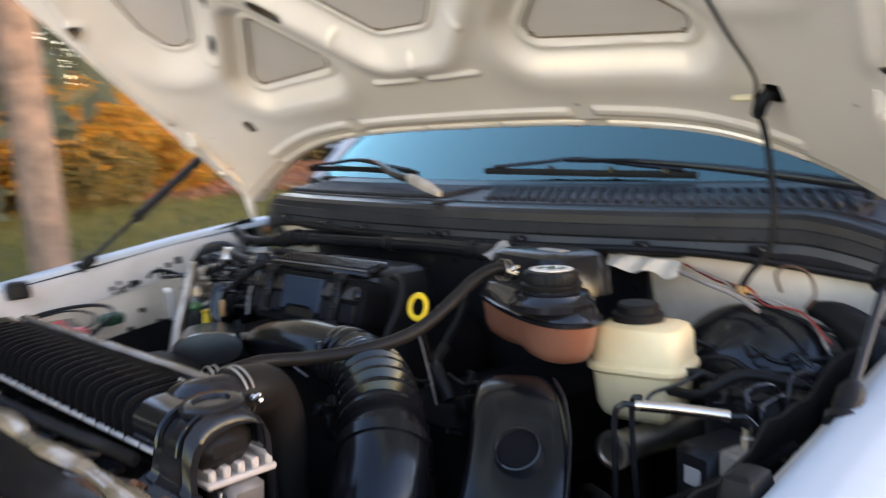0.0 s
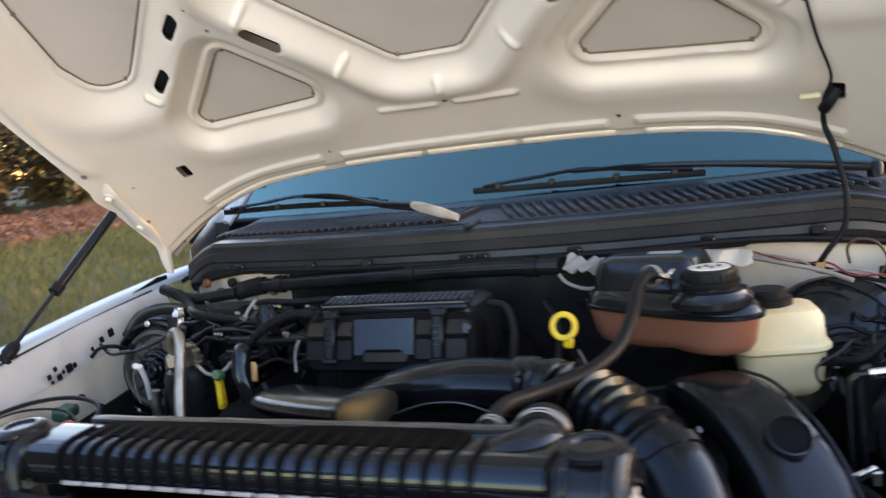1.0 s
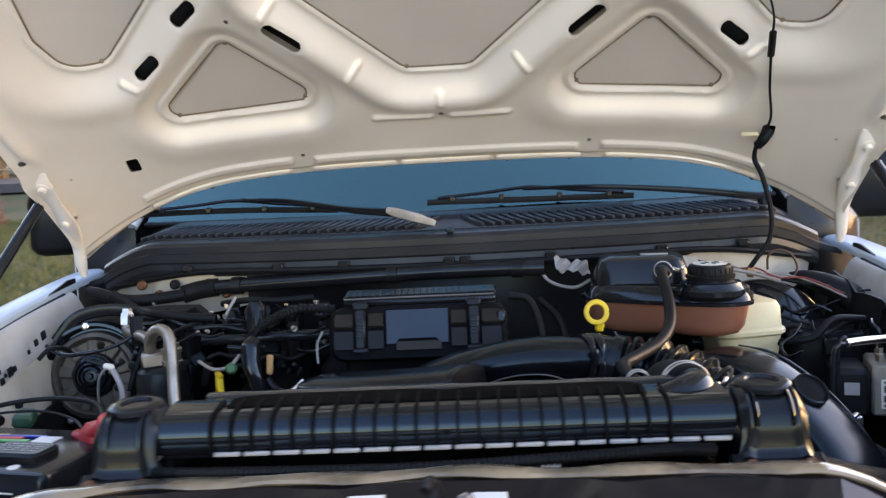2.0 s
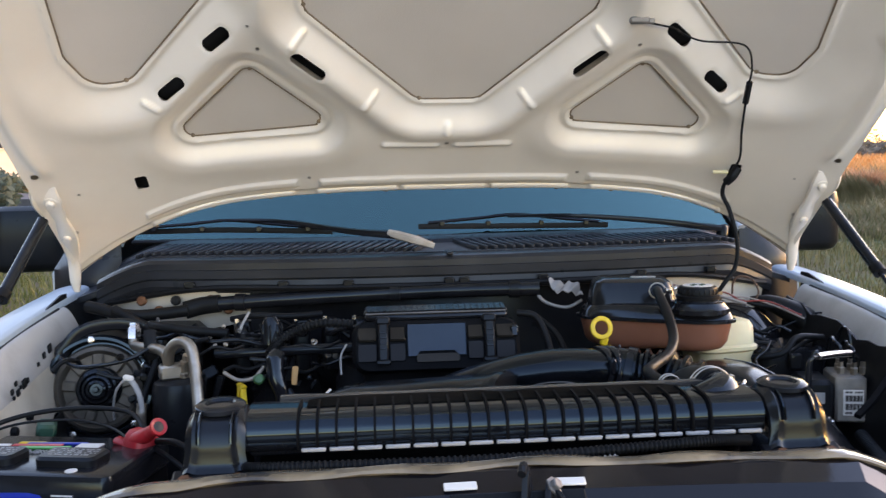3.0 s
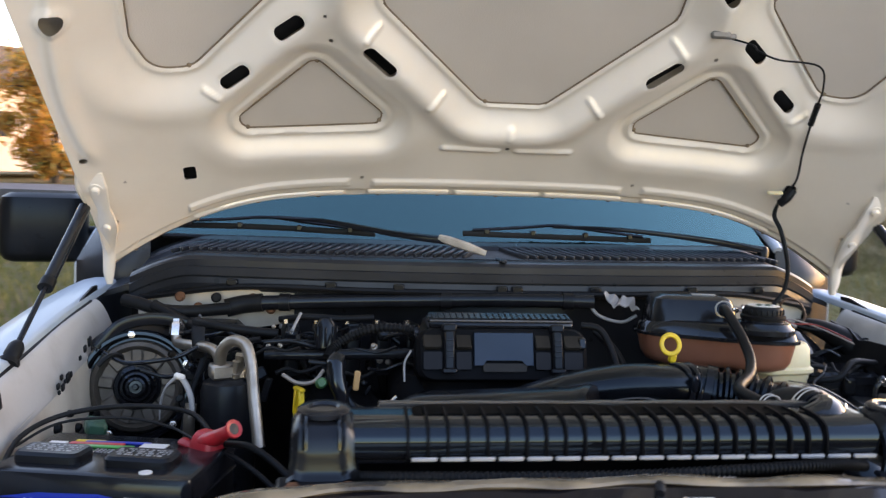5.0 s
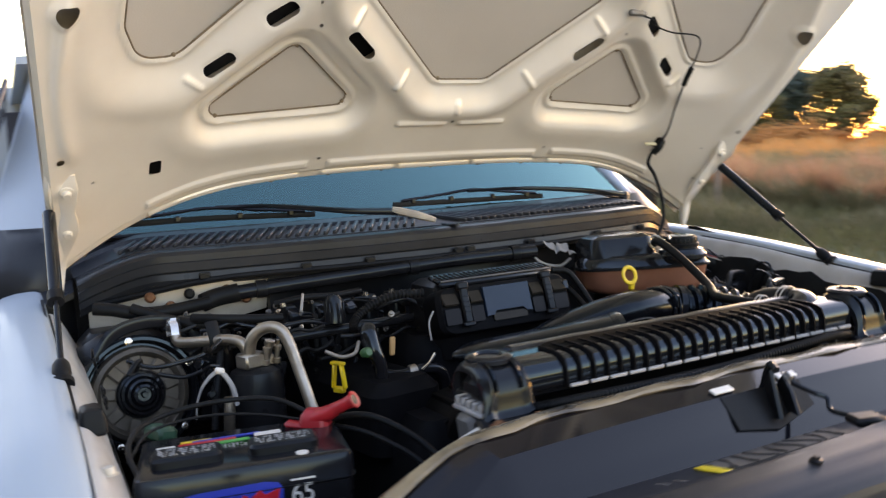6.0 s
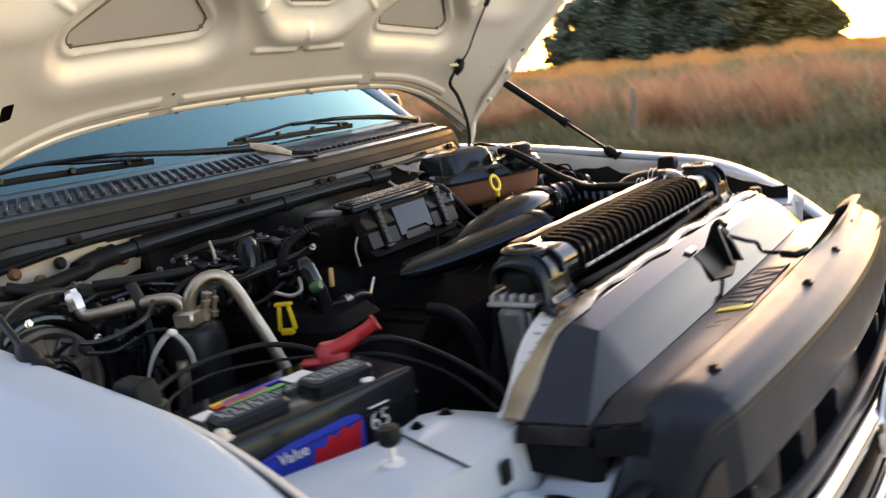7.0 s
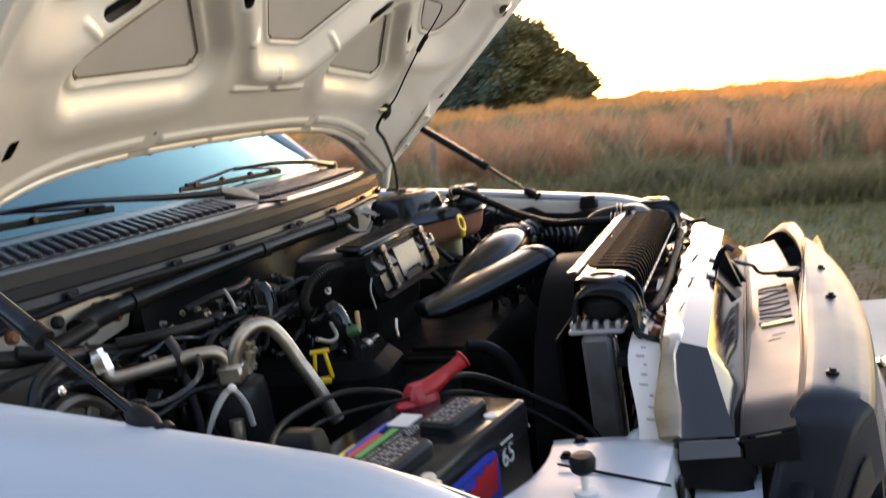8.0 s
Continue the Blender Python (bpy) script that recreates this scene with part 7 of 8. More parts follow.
cable_thing([(-0.40, 0.50, 1.16), (-0.375, 0.492, 1.148), (-0.35, 0.495, 1.15), (-0.335, 0.51, 1.165)], 0.0032, "grey rubber vacuum line on the engine", ABSGREY, name="vacuum_line")
cable_thing([(-0.395, 0.63, 1.205), (-0.388, 0.64, 1.222), (-0.38, 0.655, 1.238)], 0.0028, "pale grey rubber vacuum line", LABELGREY, name="vacuum_line")
cable_thing([(-0.36, 0.53, 1.175), (-0.33, 0.53, 1.172), (-0.30, 0.535, 1.172)], 0.004, "thin dark fuel line", SATIN, name="fuel_line")
cable_thing([(-0.46, 0.66, 1.185), (-0.40, 0.64, 1.190), (-0.33, 0.63, 1.192)], 0.004, "thin dark fuel line", SATIN, name="fuel_line")
cable_thing([(0.105, 0.56, 1.235), (0.135, 0.55, 1.23), (0.15, 0.53, 1.20), (0.155, 0.50, 1.165), (0.165, 0.49, 1.15)], 0.006, "black breather hose from the filter box", name="hose")
cable_thing([(-0.195, 0.50, 1.20), (-0.205, 0.50, 1.18), (-0.205, 0.495, 1.15)], 0.0018, "thin pale rod beside the filter box", LABELGREY, name="rod")
cable_thing([(0.26, 0.46, 1.19), (0.28, 0.455, 1.15), (0.30, 0.45, 1.10)], 0.0014, "thin grey wire under the coolant bottle", SIDEGREY, name="wire")
byp = thing("bypass_hose", (-0.24, 0.50, 1.0), "bent black bypass hose with a wire clamp", "hose")
part("hose", sweep([(-0.300, 0.532, 1.118), (-0.285, 0.528, 1.100), (-0.262, 0.518, 1.094), (-0.239, 0.508, 1.097), (-0.205, 0.510, 1.098), (-0.180, 0.515, 1.085), (-0.170, 0.520, 1.05), (-0.170, 0.525, 1.0)], [0.008, 0.008, 0.0085, 0.010, 0.011, 0.012, 0.012, 0.012], seg=14), SATIN, byp)
part("clamp_band", sweep([(-0.245, 0.509, 1.097), (-0.239, 0.508, 1.0975), (-0.233, 0.508, 1.098)], 0.0125, seg=14), ALU, byp, "steel band clamp")
cable_thing([(-0.25, 0.33, 1.095), (-0.235, 0.30, 1.085), (-0.225, 0.27, 1.05), (-0.22, 0.25, 0.98)], 0.010, "black heater hose behind the radiator", name="hose")
cable_thing([(0.24, 0.53, 1.15), (0.25, 0.50, 1.135), (0.275, 0.48, 1.13), (0.30, 0.475, 1.10)], 0.010, "black hose under the coolant bottle", name="hose")
# looms
for pts, r in (
    ([(-0.72, 0.80, 1.24), (-0.69, 0.79, 1.235), (-0.65, 0.78, 1.225), (-0.60, 0.775, 1.222), (-0.52, 0.785, 1.228)], 0.012),
    ([(-0.66, 0.775, 1.235), (-0.63, 0.76, 1.222), (-0.60, 0.74, 1.21), (-0.55, 0.70, 1.20), (-0.48, 0.68, 1.20)], 0.010),
    ([(-0.70, 0.56, 1.16), (-0.685, 0.57, 1.175), (-0.675, 0.60, 1.17), (-0.68, 0.64, 1.15)], 0.004),
    ([(-0.57, 0.70, 1.215), (-0.53, 0.67, 1.212), (-0.47, 0.66, 1.205), (-0.42, 0.66, 1.20)], 0.008),
    ([(-0.54, 0.64, 1.19), (-0.545, 0.62, 1.15), (-0.56, 0.60, 1.10), (-0.57, 0.59, 1.04)], 0.006),
    ([(-0.42, 0.70, 1.22), (-0.37, 0.68, 1.228), (-0.31, 0.68, 1.225), (-0.25, 0.70, 1.225)], 0.006),
    ([(0.16, 0.66, 1.21), (0.19, 0.62, 1.18), (0.20, 0.56, 1.13), (0.21, 0.52, 1.08)], 0.006),
    ([(0.55, 0.60, 1.13), (0.60, 0.58, 1.14), (0.64, 0.60, 1.165), (0.70, 0.62, 1.16)], 0.006),
    ([(0.50, 0.50, 1.02), (0.55, 0.46, 1.03), (0.60, 0.40, 1.02), (0.64, 0.34, 1.0)], 0.012),
):
    cable_thing(pts, r, "black wiring loom in the engine bay", name="wiring_loom")
# small brackets and plugs among the looms
for i in range(26):
    x, y = rng.uniform(-0.60, -0.16), rng.uniform(0.56, 0.78)
    z = 1.10 + 0.12 * (y - 0.5) + rng.uniform(-0.02, 0.05)
    w = rng.uniform(0.012, 0.03)
    single("wire_plug", join(cbox((x, y, z), (w, w * 0.7, w * 0.8), 0.003, (rng.uniform(-30, 30), rng.uniform(-30, 30), rng.uniform(0, 90))), cbox((x + w * 0.5, y, z - w), (w * 0.5, w * 0.5, w * 1.6), 0.002, (0, rng.uniform(-40, 40), 0))), rng.choice((BLACK, SATIN, GLOSS, ENGINE)), "small black plastic wiring plug", "plug", "wiring plugs")
for i in range(16):
    x, y = rng.uniform(0.14, 0.36), rng.uniform(0.36, 0.5)
    z = rng.uniform(1.02, 1.12)
    w = rng.uniform(0.014, 0.03)
    single("wire_plug", join(cbox((x, y, z), (w, w * 0.7, w * 0.8), 0.003, (rng.uniform(-30, 30), rng.uniform(-30, 30), rng.uniform(0, 90))), cbox((x + w * 0.5, y, z - w), (w * 0.5, w * 0.5, w * 1.6), 0.002)), rng.choice((BLACK, ENGINE, ENGINE)), "small grimy bracket in the engine bay", "bracket", "engine brackets")
def stray_wire(x, y, z, length, r, mat, label):
    a, pts = rng.uniform(0, 2 * math.pi), []
    for k in range(5):
        pts.append((x, y, z))
        a += rng.uniform(-0.8, 0.8)
        x += length / 4 * math.cos(a)
        y += length / 4 * math.sin(a) * 0.6
        z += rng.uniform(-0.014, 0.014)
    cable_thing(pts, r, label, mat, name="wire")


for i in range(30):
    y = rng.uniform(0.56, 0.76)
    stray_wire(rng.uniform(-0.58, -0.20), y, 1.135 + 0.13 * (y - 0.5) + rng.uniform(-0.01, 0.05), rng.uniform(0.08, 0.2), rng.uniform(0.0018, 0.0048), rng.choice((SATIN, RUBBER, GLOSS, SATIN)), "thin black wire among the looms")
for i in range(16):
    stray_wire(rng.uniform(0.50, 0.70), rng.uniform(0.55, 0.76), rng.uniform(1.12, 1.17), rng.uniform(0.08, 0.16), rng.uniform(0.002, 0.0048), rng.choice((SATIN, RUBBER, GLOSS)), "thin black wire by the brake booster")
for i in range(12):
    stray_wire(rng.uniform(0.16, 0.36), rng.uniform(0.40, 0.56), rng.uniform(1.06, 1.13), rng.uniform(0.06, 0.14), rng.uniform(0.002, 0.005), rng.choice((SATIN, RUBBER, GLOSS)), "thin black hose under the coolant bottle")
for i in range(26):
    y = rng.uniform(0.54, 0.77)
    x, z, r_ = rng.uniform(-0.60, -0.18), 1.150 + 0.13 * (y - 0.5) + rng.uniform(-0.02, 0.045), rng.uniform(0.002, 0.0042)
    single("small_bolt", lathe([(r_ * 1.6, 0), (r_ * 1.6, 0.002), (r_, 0.003), (r_, 0.008), (0, 0.009)], (x, y, z), (rng.uniform(-0.6, 0.6), -1, rng.uniform(0, 1)), 8), rng.choice((ALU, SIDEGREY, SIDEGREY, ENGINE)), "small bright bolt among the wiring", "bolt", "small bolts")
for i in range(7):
    x = -0.62 + 0.035 * i
    single("rubber_grommet", lathe([(0.010, 0), (0.010, 0.006), (0.006, 0.010), (0, 0.010)], (x, 0.808 + 0.03 * ((abs(x) - 0.4) / 0.3) ** 2, 1.245 - 0.02 * (i % 2)), (0, -1, 0), 12), rng.choice((RUBBER, RUST)), "small rubber grommet in the cowl side", "grommet", "grommets")

# ---- outdoors ----
FRAME = Matrix.Identity(4)


def land(x, y):
    r = math.hypot(x, y)
    t = min(1, max(0, (r - 7) / 40))
    return 0.05 * math.sin(x * 0.31) * math.sin(y * 0.27) * t


def ground_material():
    m = bpy.data.materials.new("grassy_ground")
    m.use_nodes = True
    n, l = m.node_tree.nodes, m.node_tree.links
    b = n["Principled BSDF"]
    b.inputs["Roughness"].default_value = 0.95
    tc = n.new("ShaderNodeTexCoord")
    a, c = n.new("ShaderNodeTexNoise"), n.new("ShaderNodeTexNoise")
    a.inputs["Scale"].default_value, a.inputs["Detail"].default_value = 0.35, 6
    c.inputs["Scale"].default_value, c.inputs["Detail"].default_value = 9, 8
    ramp = n.new("ShaderNodeValToRGB")
    els = ramp.color_ramp.elements
    els[0].position, els[0].color = 0.35, (0.075, 0.095, 0.030, 1)
    els[1].position, els[1].color = 0.68, (0.17, 0.105, 0.050, 1)
    mid = els.new(0.5)
    mid.color = (0.12, 0.125, 0.045, 1)
    mix = n.new("ShaderNodeMix")
    mix.data_type, mix.blend_type = "RGBA", "MULTIPLY"
    mix.inputs["Factor"].default_value = 0.6
    for t in (a, c):
        l.new(tc.outputs["Object"], t.inputs["Vector"])
    l.new(a.outputs["Fac"], ramp.inputs[0])
    l.new(ramp.outputs[0], mix.inputs[6])
    l.new(c.outputs["Color"], mix.inputs[7])
    l.new(mix.outputs[2], b.inputs["Base Color"])
    bn = n.new("ShaderNodeBump")
    bn.inputs["Strength"].default_value, bn.inputs["Distance"].default_value = 0.7, 0.05
    l.new(c.outputs["Fac"], bn.inputs["Height"])
    l.new(bn.outputs[0], b.inputs["Normal"])
    return m


gv, gf = [], []
rings = [0, 1.5, 3, 4.5, 6, 8, 10, 13, 16, 20, 25, 31, 38, 47, 60, 80, 120, 200, 400, 900, 2500]
for r in rings:
    for k in range(72):
        a = 2 * math.pi * k / 72
        x, y = r * math.cos(a), r * math.sin(a)
        gv.append((x, y, land(x, y) - 0.021 * max(0, r - 56)))
for j in range(len(rings) - 1):
    for k in range(72):
        k2 = (k + 1) % 72
        gf.append((j * 72 + k, j * 72 + k2, (j + 1) * 72 + k2, (j + 1) * 72 + k))
single("ground", (gv, gf), ground_material(), "grassy ground with brown patches", "ground", kind="structure", angle=80)


def polar(az, dist):
    return dist * math.cos(radians(az)), dist * math.sin(radians(az))


def blades(count, place, height, width, seed, lean=0.35):
    """Many grass blades: bent strips of two faces, as one sheet of geometry."""
    r = np.random.RandomState(seed)
    x, y, k = place(r, count)
    count = len(x)
    z = np.array([land(a, b) for a, b in zip(x.tolist(), y.tolist())])
    h = height[0] + (height[1] - height[0]) * r.rand(count)
    h = h * k
    w = width * (0.6 + 0.8 * r.rand(count)) * np.maximum(1, np.hypot(x, y) / 10)
    a = r.rand(count) * 2 * np.pi
    lx, ly = lean * h * np.cos(a * 3.7), lean * h * np.sin(a * 3.7)
    dx, dy = np.cos(a) * w / 2, np.sin(a) * w / 2
    v = np.stack([np.stack([x - dx, y - dy, z], 1), np.stack([x + dx, y + dy, z], 1), np.stack([x + lx * 0.35 + dx * 0.8, y + ly * 0.35 + dy * 0.8, z + h * 0.6], 1), np.stack([x + lx * 0.35 - dx * 0.8, y + ly * 0.35 - dy * 0.8, z + h * 0.6], 1), np.stack([x + lx, y + ly, z + h], 1)], 1).reshape(-1, 3)
    o = np.arange(count) * 5
    f = [t for i in o.tolist() for t in ((i, i + 1, i + 2, i + 3), (i + 3, i + 2, i + 4))]
    return v.tolist(), f


def stuff(name, geo, mat, label, category):
    me = bpy.data.meshes.new(name)
    me.from_pydata(geo[0], [], geo[1])
    me.materials.append(mat)
    return tagged(new(name, me), label, category, kind="stuff")


DRY = leafy("dry_tall_grass", [(0.40, 0.19, 0.105), (0.47, 0.235, 0.135), (0.50, 0.25, 0.145), (0.42, 0.23, 0.125), (0.33, 0.19, 0.10)])
OLIVE = leafy("olive_weeds", [(0.13, 0.125, 0.06), (0.20, 0.17, 0.09), (0.25, 0.20, 0.11), (0.16, 0.15, 0.07)])
# The low sun's orange light is put into these leaf colours.
ORANGE = leafy("sunset_orange_foliage", [(0.58, 0.24, 0.07), (0.66, 0.28, 0.085), (0.58, 0.29, 0.10), (0.50, 0.23, 0.08)])
STRAW = leafy("straw_stalks", [(0.45, 0.34, 0.20), (0.52, 0.40, 0.24), (0.40, 0.28, 0.16)])
VERGE = leafy("verge_grass", [(0.07, 0.08, 0.025), (0.12, 0.12, 0.04), (0.24, 0.20, 0.09), (0.09, 0.09, 0.03), (0.16, 0.12, 0.06)])
AUTUMN = leafy("golden_leaves", [(0.42, 0.20, 0.035), (0.55, 0.31, 0.05), (0.30, 0.13, 0.03), (0.22, 0.20, 0.045), (0.48, 0.30, 0.06)])
DARKLEAF = leafy("dark_green_leaves", [(0.058, 0.092, 0.076), (0.085, 0.125, 0.098), (0.115, 0.15, 0.112), (0.07, 0.105, 0.084)])
OAKLEAF = leafy("olive_leaves", [(0.08, 0.085, 0.03), (0.14, 0.125, 0.045), (0.19, 0.145, 0.06), (0.10, 0.10, 0.035)], through=0.2)


FARLEAF = leafy("hazy_far_leaves", [(0.15, 0.12, 0.085), (0.20, 0.155, 0.11), (0.13, 0.115, 0.08)], through=0.1)
BRUSH = leafy("dull_brown_brush", [(0.16, 0.13, 0.065), (0.20, 0.14, 0.08), (0.12, 0.12, 0.05), (0.17, 0.12, 0.08)], through=0.2)
GREENWEED = leafy("green_weeds", [(0.09, 0.10, 0.042), (0.14, 0.13, 0.06), (0.24, 0.185, 0.105), (0.11, 0.11, 0.048)])


def weed_band(r, n):
    az = np.radians(-25 + 100 * r.rand(n))
    d = 8.2 + 2.8 * r.rand(n)
    d = d / np.maximum(0.6, np.cos(az)) * 0.95
    x, y = d * np.cos(az), d * np.sin(az)
    clump = 0.45 + 0.75 * np.clip(np.sin(x * 1.9 + 2) * np.sin(y * 1.4) + 0.3 * np.sin(x * 5.1) * np.sin(y * 4.3), -0.4, 1)
    return x, y, clump * (0.6 + 0.6 * r.rand(n))


def field(r, n):
    az = np.radians(-25 + 100 * r.rand(n))
    d = 11.2 + 9.0 * r.rand(n) ** 1.5
    d = np.maximum(d, 10.6 / np.maximum(0.35, np.cos(az)))
    tuft = np.sin(d * 1.1 + az * 23) + np.sin(az * 47 - d * 0.75) + 0.6 * r.randn(n)
    keep = tuft > 0.15
    az, d = az[keep], d[keep]
    n = len(d)
    clump = 0.75 + 0.35 * np.sin(az * 61 + d * 0.9) * np.sin(az * 29 - d * 1.3) + 0.3 * r.rand(n)
    return d * np.cos(az), d * np.sin(az), np.clip(clump, 0.4, 1.25)


def weeds(r, n):
    az = np.radians(-25 + 100 * r.rand(n))
    d = 11.0 + 18 * r.rand(n) ** 0.9
    d = np.maximum(d, 10.4 / np.maximum(0.35, np.cos(az)))
    bump = 0.7 + 0.3 * np.sin(az * 33 + d * 0.6) * np.sin(az * 71 - d * 0.4) + 0.35 * r.rand(n)
    return d * np.cos(az), d * np.sin(az), bump


def crest(r, n):
    az = np.radians(-25 + 95 * r.rand(n))
    d = 26 + 26 * r.rand(n)
    bump = 0.8 + 0.30 * np.sin(az * 37) * np.sin(az * 91 + 1) + 0.3 * r.rand(n)
    return d * np.cos(az), d * np.sin(az), bump


def stalks(r, n):
    az = np.radians(-25 + 100 * r.rand(n))
    d = 11.5 + 11 * r.rand(n)
    d = np.maximum(d, 10.8 / np.maximum(0.35, np.cos(az)))
    keep = np.sin(az * 53) + np.sin(d * 2.1 + az * 19) > 0.4
    az, d = az[keep], d[keep]
    return d * np.cos(az), d * np.sin(az), 0.7 + 0.6 * r.rand(len(d))


def open_ground(x, y):
    """True off the driveway and away from the truck."""
    return ~((y < 0.05 + 0.12 * np.sin(x * 2.3)) & (x < 4.05 + 0.1 * np.sin(y * 3.1)) & (x > -7.2)) & ~((np.abs(x) < 1.12) & (y > -0.4) & (y < 4.6))


def verge(r, n):
    az = np.radians(-60 + 150 * r.rand(n))
    d = 13.5 * np.sqrt(r.rand(n))
    x, y = d * np.cos(az), d * np.sin(az)
    keep = open_ground(x, y)
    x, y, d = x[keep], y[keep], d[keep]
    tall = 0.35 + 0.65 * np.clip((d - 2) / 6, 0, 1.3) * (0.6 + 0.5 * np.sin(x * 1.7) * np.sin(y * 1.3 + 1))
    return x, y, (0.5 + 0.7 * r.rand(len(x))) * tall


def lawn(r, n):
    az = np.radians(95 + 80 * r.rand(n))
    d = 1.2 + 15 * r.rand(n) ** 0.8
    x, y = d * np.cos(az), d * np.sin(az)
    keep = open_ground(x, y)
    return x[keep], y[keep], 0.5 + 0.6 * r.rand(int(keep.sum()))


stuff("tall_dry_grass", blades(95000, field, (0.40, 0.85), 0.016, 3), DRY, "tall dry orange-brown grass across the field", "grass")
stuff("olive_weeds", blades(60000, weeds, (0.30, 0.68), 0.020, 7, 0.5), OLIVE, "grey-olive weeds among the dry grass", "weeds")
stuff("orange_grass", blades(48000, crest, (0.35, 0.72), 0.018, 8, 0.4), ORANGE, "dry grass along the crest, coloured orange for the low sun", "grass")
stuff("straw_stalks", blades(3500, stalks, (0.5, 0.85), 0.012, 9, 0.25), STRAW, "pale straw stalks at the field's edge", "grass")
stuff("green_weeds", blades(46000, weed_band, (0.16, 0.50), 0.014, 12, 0.6), GREENWEED, "green weeds between the verge and the tall grass", "weeds")
stuff("verge_grass", blades(78000, verge, (0.06, 0.24), 0.012, 4), VERGE, "short green and straw verge grass", "grass")
LAWN = leafy("green_lawn", [(0.07, 0.10, 0.025), (0.11, 0.13, 0.035), (0.15, 0.15, 0.05), (0.09, 0.11, 0.03)])
LITTER = leafy("fallen_leaf_litter", [(0.26, 0.12, 0.07), (0.32, 0.15, 0.09), (0.20, 0.10, 0.06), (0.30, 0.19, 0.11)])


def litter(r, n):
    az = np.radians(122 + 36 * r.rand(n))
    d = 15.5 + 9 * r.rand(n)
    return d * np.cos(az), d * np.sin(az), 0.6 + 0.8 * r.rand(n)


stuff("fallen_leaves", blades(14000, litter, (0.05, 0.16), 0.06, 11, 1.2), LITTER, "reddish-brown fallen leaves under the shrubs", "leaves")
stuff("lawn_grass", blades(60000, lawn, (0.06, 0.20), 0.012, 5), LAWN, "short green lawn grass beside the truck", "grass")


def tree(at, height, radius, leaf, mat, seed, count=9000, base=0.3, name="tree", label="leafy tree"):
    r = random.Random(seed)
    t = thing(name, at, label, "tree")
    x0, y0, z0 = at
    limbs = []
    trunk = [(x0, y0, z0 - 0.1), (x0 + r.uniform(-0.1, 0.1), y0, z0 + height * 0.25), (x0 + r.uniform(-0.3, 0.3), y0 + r.uniform(-0.3, 0.3), z0 + height * 0.55), (x0, y0, z0 + height * 0.85)]
    tk = height * 0.035
    geos = [sweep(trunk, [tk, tk * 0.75, tk * 0.5, tk * 0.15], seg=9, sub=3)]
    for i in range(9):
        k = r.uniform(0.25, 0.75)
        a = r.uniform(0, 2 * math.pi)
        s = Vector(trunk[1]).lerp(Vector(trunk[3]), k)
        e = s + Vector((math.cos(a) * radius * 0.8, math.sin(a) * radius * 0.8, height * r.uniform(0.08, 0.25)))
        geos.append(sweep([s, s.lerp(e, 0.5) + Vector((0, 0, height * 0.03)), e], [tk * 0.35, tk * 0.22, tk * 0.06], seg=6, sub=3))
        limbs.append(e)
    part("trunk", join(*geos), BARK, t)
    clumps = [(Vector((x0, y0, z0 + height * 0.85)), radius * 0.45)] + [(e + Vector((r.uniform(-1, 1), r.uniform(-1, 1), r.uniform(-0.5, 0.6))) * radius * 0.15, radius * r.uniform(0.28, 0.5)) for e in limbs]
    for i in range(60):
        a, q = r.uniform(0, 2 * math.pi), r.uniform(0.0, 1.0) ** 0.7
        k = r.uniform(base, 0.92)
        shape = math.sqrt(max(0.15, 1 - ((k - (base + 0.92) / 2) / ((0.95 - base) / 2)) ** 2))
        clumps.append((Vector((x0 + math.cos(a) * radius * q * shape, y0 + math.sin(a) * radius * q * shape, z0 + height * k)), radius * r.uniform(0.22, 0.42)))
    v, f = [], []
    for i in range(count):
        c, cr = r.choice(clumps)
        d = Vector((r.gauss(0, 1), r.gauss(0, 1), r.gauss(0, 0.8)))
        d = d.normalized() * cr * r.uniform(0.15, 1.12) * (1.25 if r.random() < 0.08 else 1.0)
        p = c + d
        u = Vector((r.gauss(0, 1), r.gauss(0, 1), r.gauss(0, 1))).normalized()
        w = u.orthogonal().normalized()
        l = leaf * r.uniform(0.6, 1.4)
        o = len(v)
        v += [tuple(p - u * l), tuple(p + w * l * 0.45), tuple(p + u * l), tuple(p - w * l * 0.45)]
        f.append((o, o + 1, o + 2, o + 3))
    me = bpy.data.meshes.new("crown")
    me.from_pydata(v, [], f)
    me.materials.append(mat)
    part("crown", me, mat, t)


def plant(az, dist, height, radius, leaf, mat, seed, **k):
    x, y = polar(az, dist)
    tree((x, y, land(x, y)), height, radius, leaf, mat, seed, **k)


for i, (az, d, h, r) in enumerate(((27.0, 50, 2.3, 1.1), (25.7, 49, 4.4, 1.7), (24.0, 51, 5.8, 2.3), (22.2, 49, 6.6, 2.6), (20.2, 51, 7.0, 2.8), (18.2, 49, 6.8, 2.7), (16.3, 51, 6.2, 2.4), (14.6, 49, 5.5, 2.0), (13.0, 50, 4.7, 1.6), (11.6, 49, 3.2, 1.3), (10.6, 50, 1.9, 1.0))):
    plant(az, d, h, r, 0.15, DARKLEAF if i < 6 else OAKLEAF, 20 + i, count=13000, base=0.04, label="broad dark green oak beyond the field")
# A hidden row added behind the oaks to keep direct sun off the truck.
for i, az in enumerate((16.6, 18.6, 20.4, 22.4)):
    plant(az, 58, 6.8 + 0.4 * (i % 2), 2.6, 0.2, DARKLEAF, 50 + i, count=12000, base=0.04, label="dark oak added behind the wood to block the low sun")
plant(31.5, 50, 3.0, 1.75, 0.13, OAKLEAF, 31, count=9000, base=0.22, label="small round tree beyond the field")
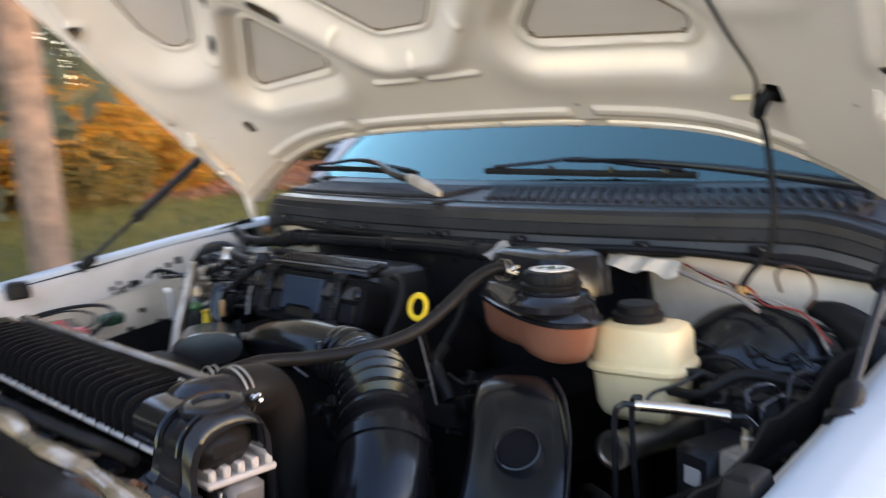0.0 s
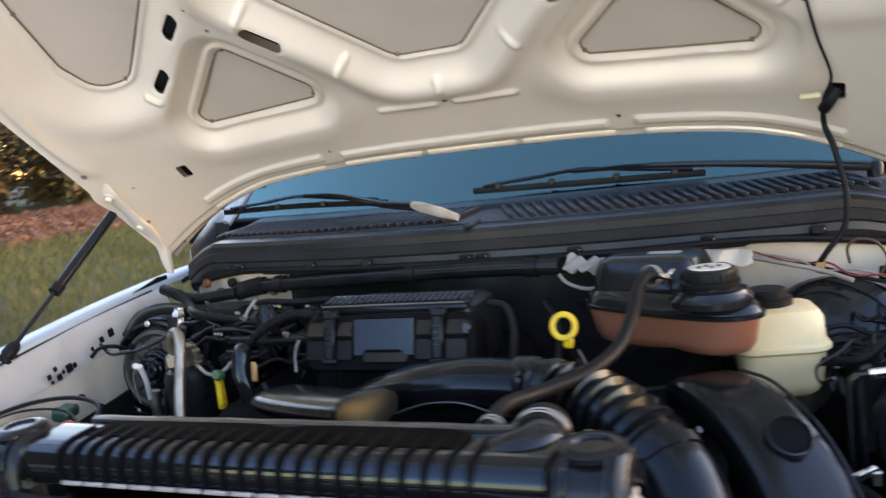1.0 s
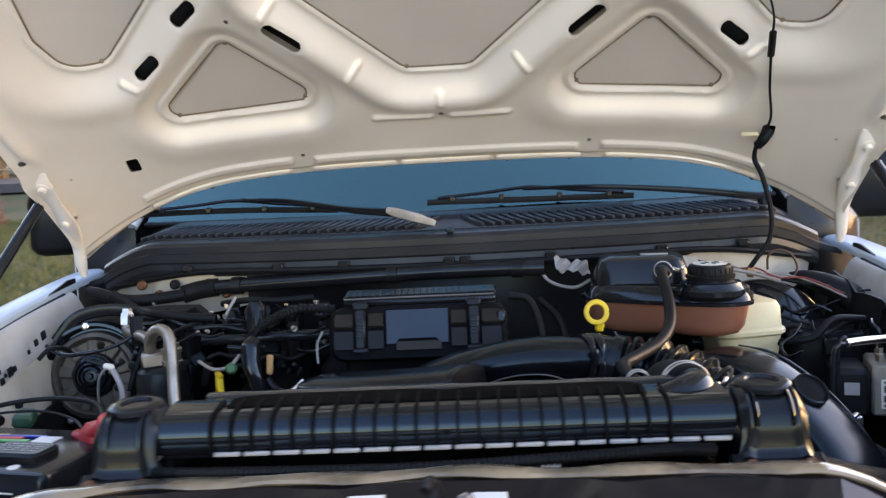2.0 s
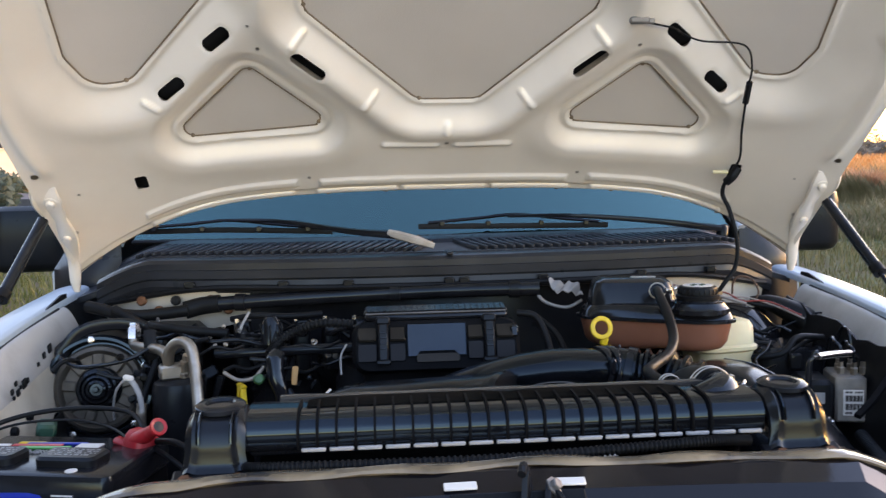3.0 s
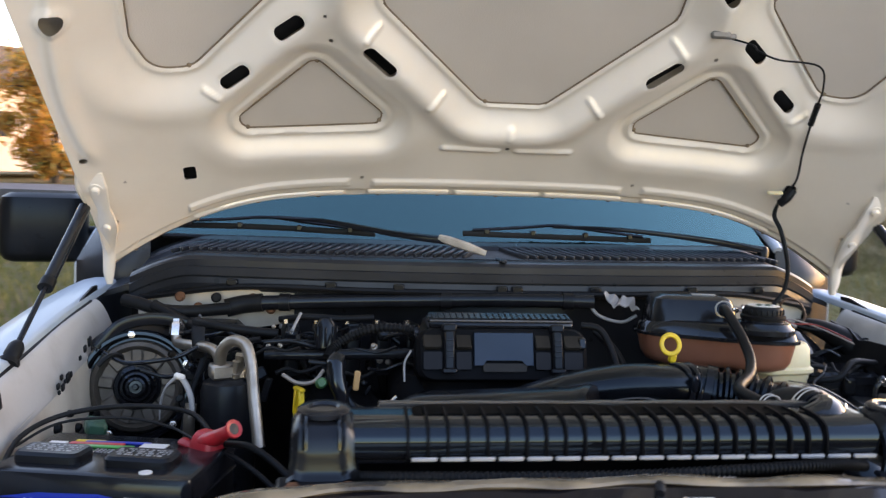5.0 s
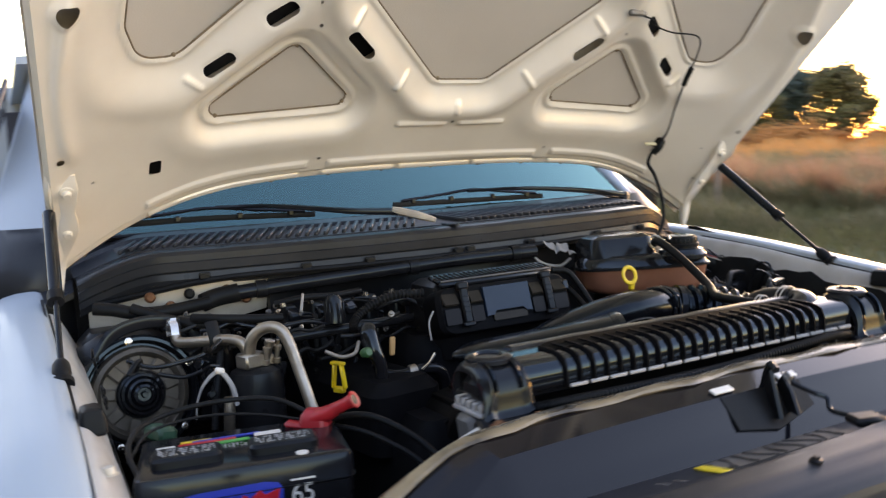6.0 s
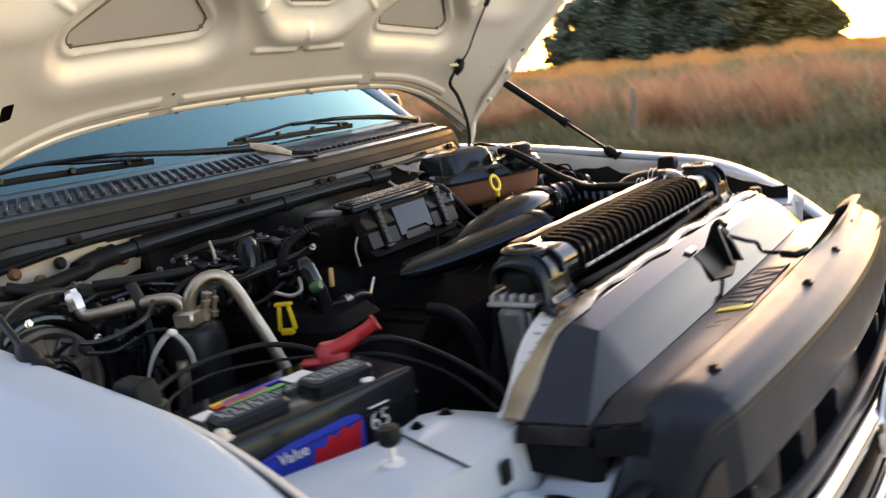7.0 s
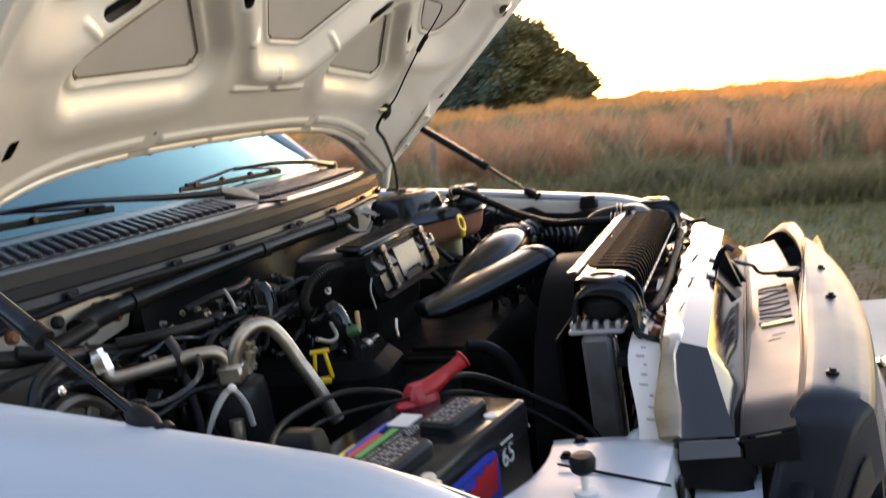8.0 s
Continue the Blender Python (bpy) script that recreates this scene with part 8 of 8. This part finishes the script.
plant(36.4, 50, 4.5, 1.6, 0.13, OAKLEAF, 33, count=16000, base=0.10, label="olive tree beyond the field")
plant(39.6, 52, 4.7, 1.7, 0.13, DARKLEAF, 34, count=18000, base=0.05, label="olive tree hung with moss beyond the field")
plant(41.6, 50, 4.8, 1.4, 0.13, OAKLEAF, 35, count=16000, base=0.05, label="tall tree hung with moss beyond the field")
# Shrubs on the crest take the orange that stands for sunlight.
for i, az in enumerate((33.4, 38.2, 40.4, 44.0)):
    plant(az, 47 + i % 2, 0.95 + 0.15 * (i % 2), 1.9, 0.11, ORANGE, 140 + i, count=4000, base=0.02, label="low shrub on the crest, coloured orange for the low sun")
plant(42.6, 51, 3.4, 0.7, 0.12, ORANGE, 36, count=4000, base=0.05, label="shrub beside the mossy trees, coloured orange for the low sun")
for i, az in enumerate((46, 50, 53.5, 57, 60.5, 64)):
    plant(az, 62 + 4 * (i % 2), 0.95 + 0.2 * (i % 3), 2.6, 0.18, FARLEAF, 40 + i, count=3500, base=0.03, label="low far tree on the skyline")
# the yellow-lit edge of the wood on the other side
for i, (az, d, h, r, mt) in enumerate(((158, 17, 2.3, 1.7, AUTUMN), (153.5, 19, 2.5, 1.7, AUTUMN), (149, 20, 2.0, 1.4, OAKLEAF), (160, 24, 7.5, 3.0, DARKLEAF), (154.5, 25, 7.0, 3.0, DARKLEAF), (165, 18, 3.0, 2.0, AUTUMN), (150, 27, 6.0, 2.6, DARKLEAF), (156, 16, 1.2, 0.9, OAKLEAF), (151.5, 18, 1.5, 0.9, AUTUMN))):
    plant(az, d, h, r, 0.085, mt, 60 + i, count=12000, base=0.05, label="sunlit golden shrub at the wood's edge" if mt is AUTUMN else "dark green tree behind golden shrubs")
for i, az in enumerate((146, 142, 138, 134, 129, 124)):
    plant(az, 26 + 2 * (i % 3), 3.4 + 0.5 * (i % 2), 2.4, 0.14, BRUSH if i % 3 else OAKLEAF, 80 + i, count=5500, base=0.05, label="dull brown shrub at the edge of the lawn")
# tall trees added out of view, to darken light and reflections on the shaded side
for i, az in enumerate((171, 180, 189, 198, 207, 216, 226)):
    plant(az, 13.5 + 2.5 * (i % 2), 8.5 + 1.2 * (i % 3), 3.4, 0.24, DARKLEAF, 120 + i, count=7500, base=0.03, label="tall dark green tree added out of view to darken the shaded side")
plant(109.0, 34, 5.2, 1.8, 0.13, AUTUMN, 95, count=6000, base=0.1, label="golden tree beside the white house")
plant(115.5, 22, 1.0, 0.8, 0.10, DARKLEAF, 97, count=2500, base=0.02, label="low green bush by the road")
plant(119, 34, 5.5, 2.0, 0.15, AUTUMN, 96, count=3600, label="golden tree behind the lawn")


def fence_post(x, y, h):
    z = land(x, y)
    p = thing("fence_post", (x, y, z), "weathered grey wooden fence post in tall grass", "fence post", "fence posts")
    part("post", lathe([(0.042, -0.1), (0.040, 0.3), (0.038, h - 0.02), (0.030, h), (0, h + 0.004)], (x, y, z), seg=12), WOOD, p)


for az, d in ((23.2, 10.6), (1.2, 10.2), (44, 12.5), (60, 16), (-18, 10.5)):
    fence_post(*polar(az, d), 0.82)
pole_xy = (-5.35, 2.1)
pl = thing("utility_pole", (*pole_xy, land(*pole_xy)), "weathered wooden utility pole beside the lawn", "utility pole")
part("pole", lathe([(0.15, -0.2), (0.145, 2), (0.13, 6.5), (0.12, 7)], (*pole_xy, land(*pole_xy)), seg=20), WOOD, pl)


# far white house across the lawn
def house():
    x, y = polar(113.4, 40)
    at = pose(x, y, land(x, y) + 0.6, 0, 0, 52)
    h = thing("house", (x, y, land(x, y) + 0.6), "small white house across the road", "house")
    part("wall", moved(cbox((0, 0, 1.4), (11.0, 6.0, 3.4), 0.03), at), HOUSEWHITE, h)
    part("roof", prism([(-6.0, 0), (6.0, 0), (5.3, 1.5), (-5.3, 1.5)], at @ pose(0, 3.4, 3.1, 90, 0, 0), 6.8), ROOF, h)
    part("door", moved(cbox((1.2, -3.02, 1.05), (0.95, 0.06, 2.1), 0.02), at), ROOF, h)
    for dx in (-4.0, -2.4, 2.9, -0.6, 4.3):
        w = part("window", moved(cbox((dx, -3.03, 1.6), (1.1, 0.06, 1.2), 0.02), at), HOUSEWHITE, h)
        part("pane", moved(cbox((dx, -3.06, 1.6), (0.9, 0.03, 1.0), 0.01), at), WINDOWDARK, w)


house()
single("road", slab(grid(lambda u, v: (-60 + 58 * u, 21 + 3.2 * v - 4 * (u - 1), land(-60 + 58 * u, 22) + 0.30), 40, 3), (0, 0, -0.25)), ASPHALT, "pale concrete road beyond the lawn", "road", kind="structure")
single("driveway", slab(grid(lambda u, v: (-7 + (10.9 + 0.05 * math.sin(v * 23) + 0.04 * math.sin(v * 61 + 1)) * u, -12 + (11.8 + 0.04 * math.sin(u * 19) + 0.03 * math.sin(u * 47)) * v, 0.035), 40, 40), (0, 0, -0.1)), CONCRETE, "pale concrete driveway in front of the truck", "driveway", kind="structure")
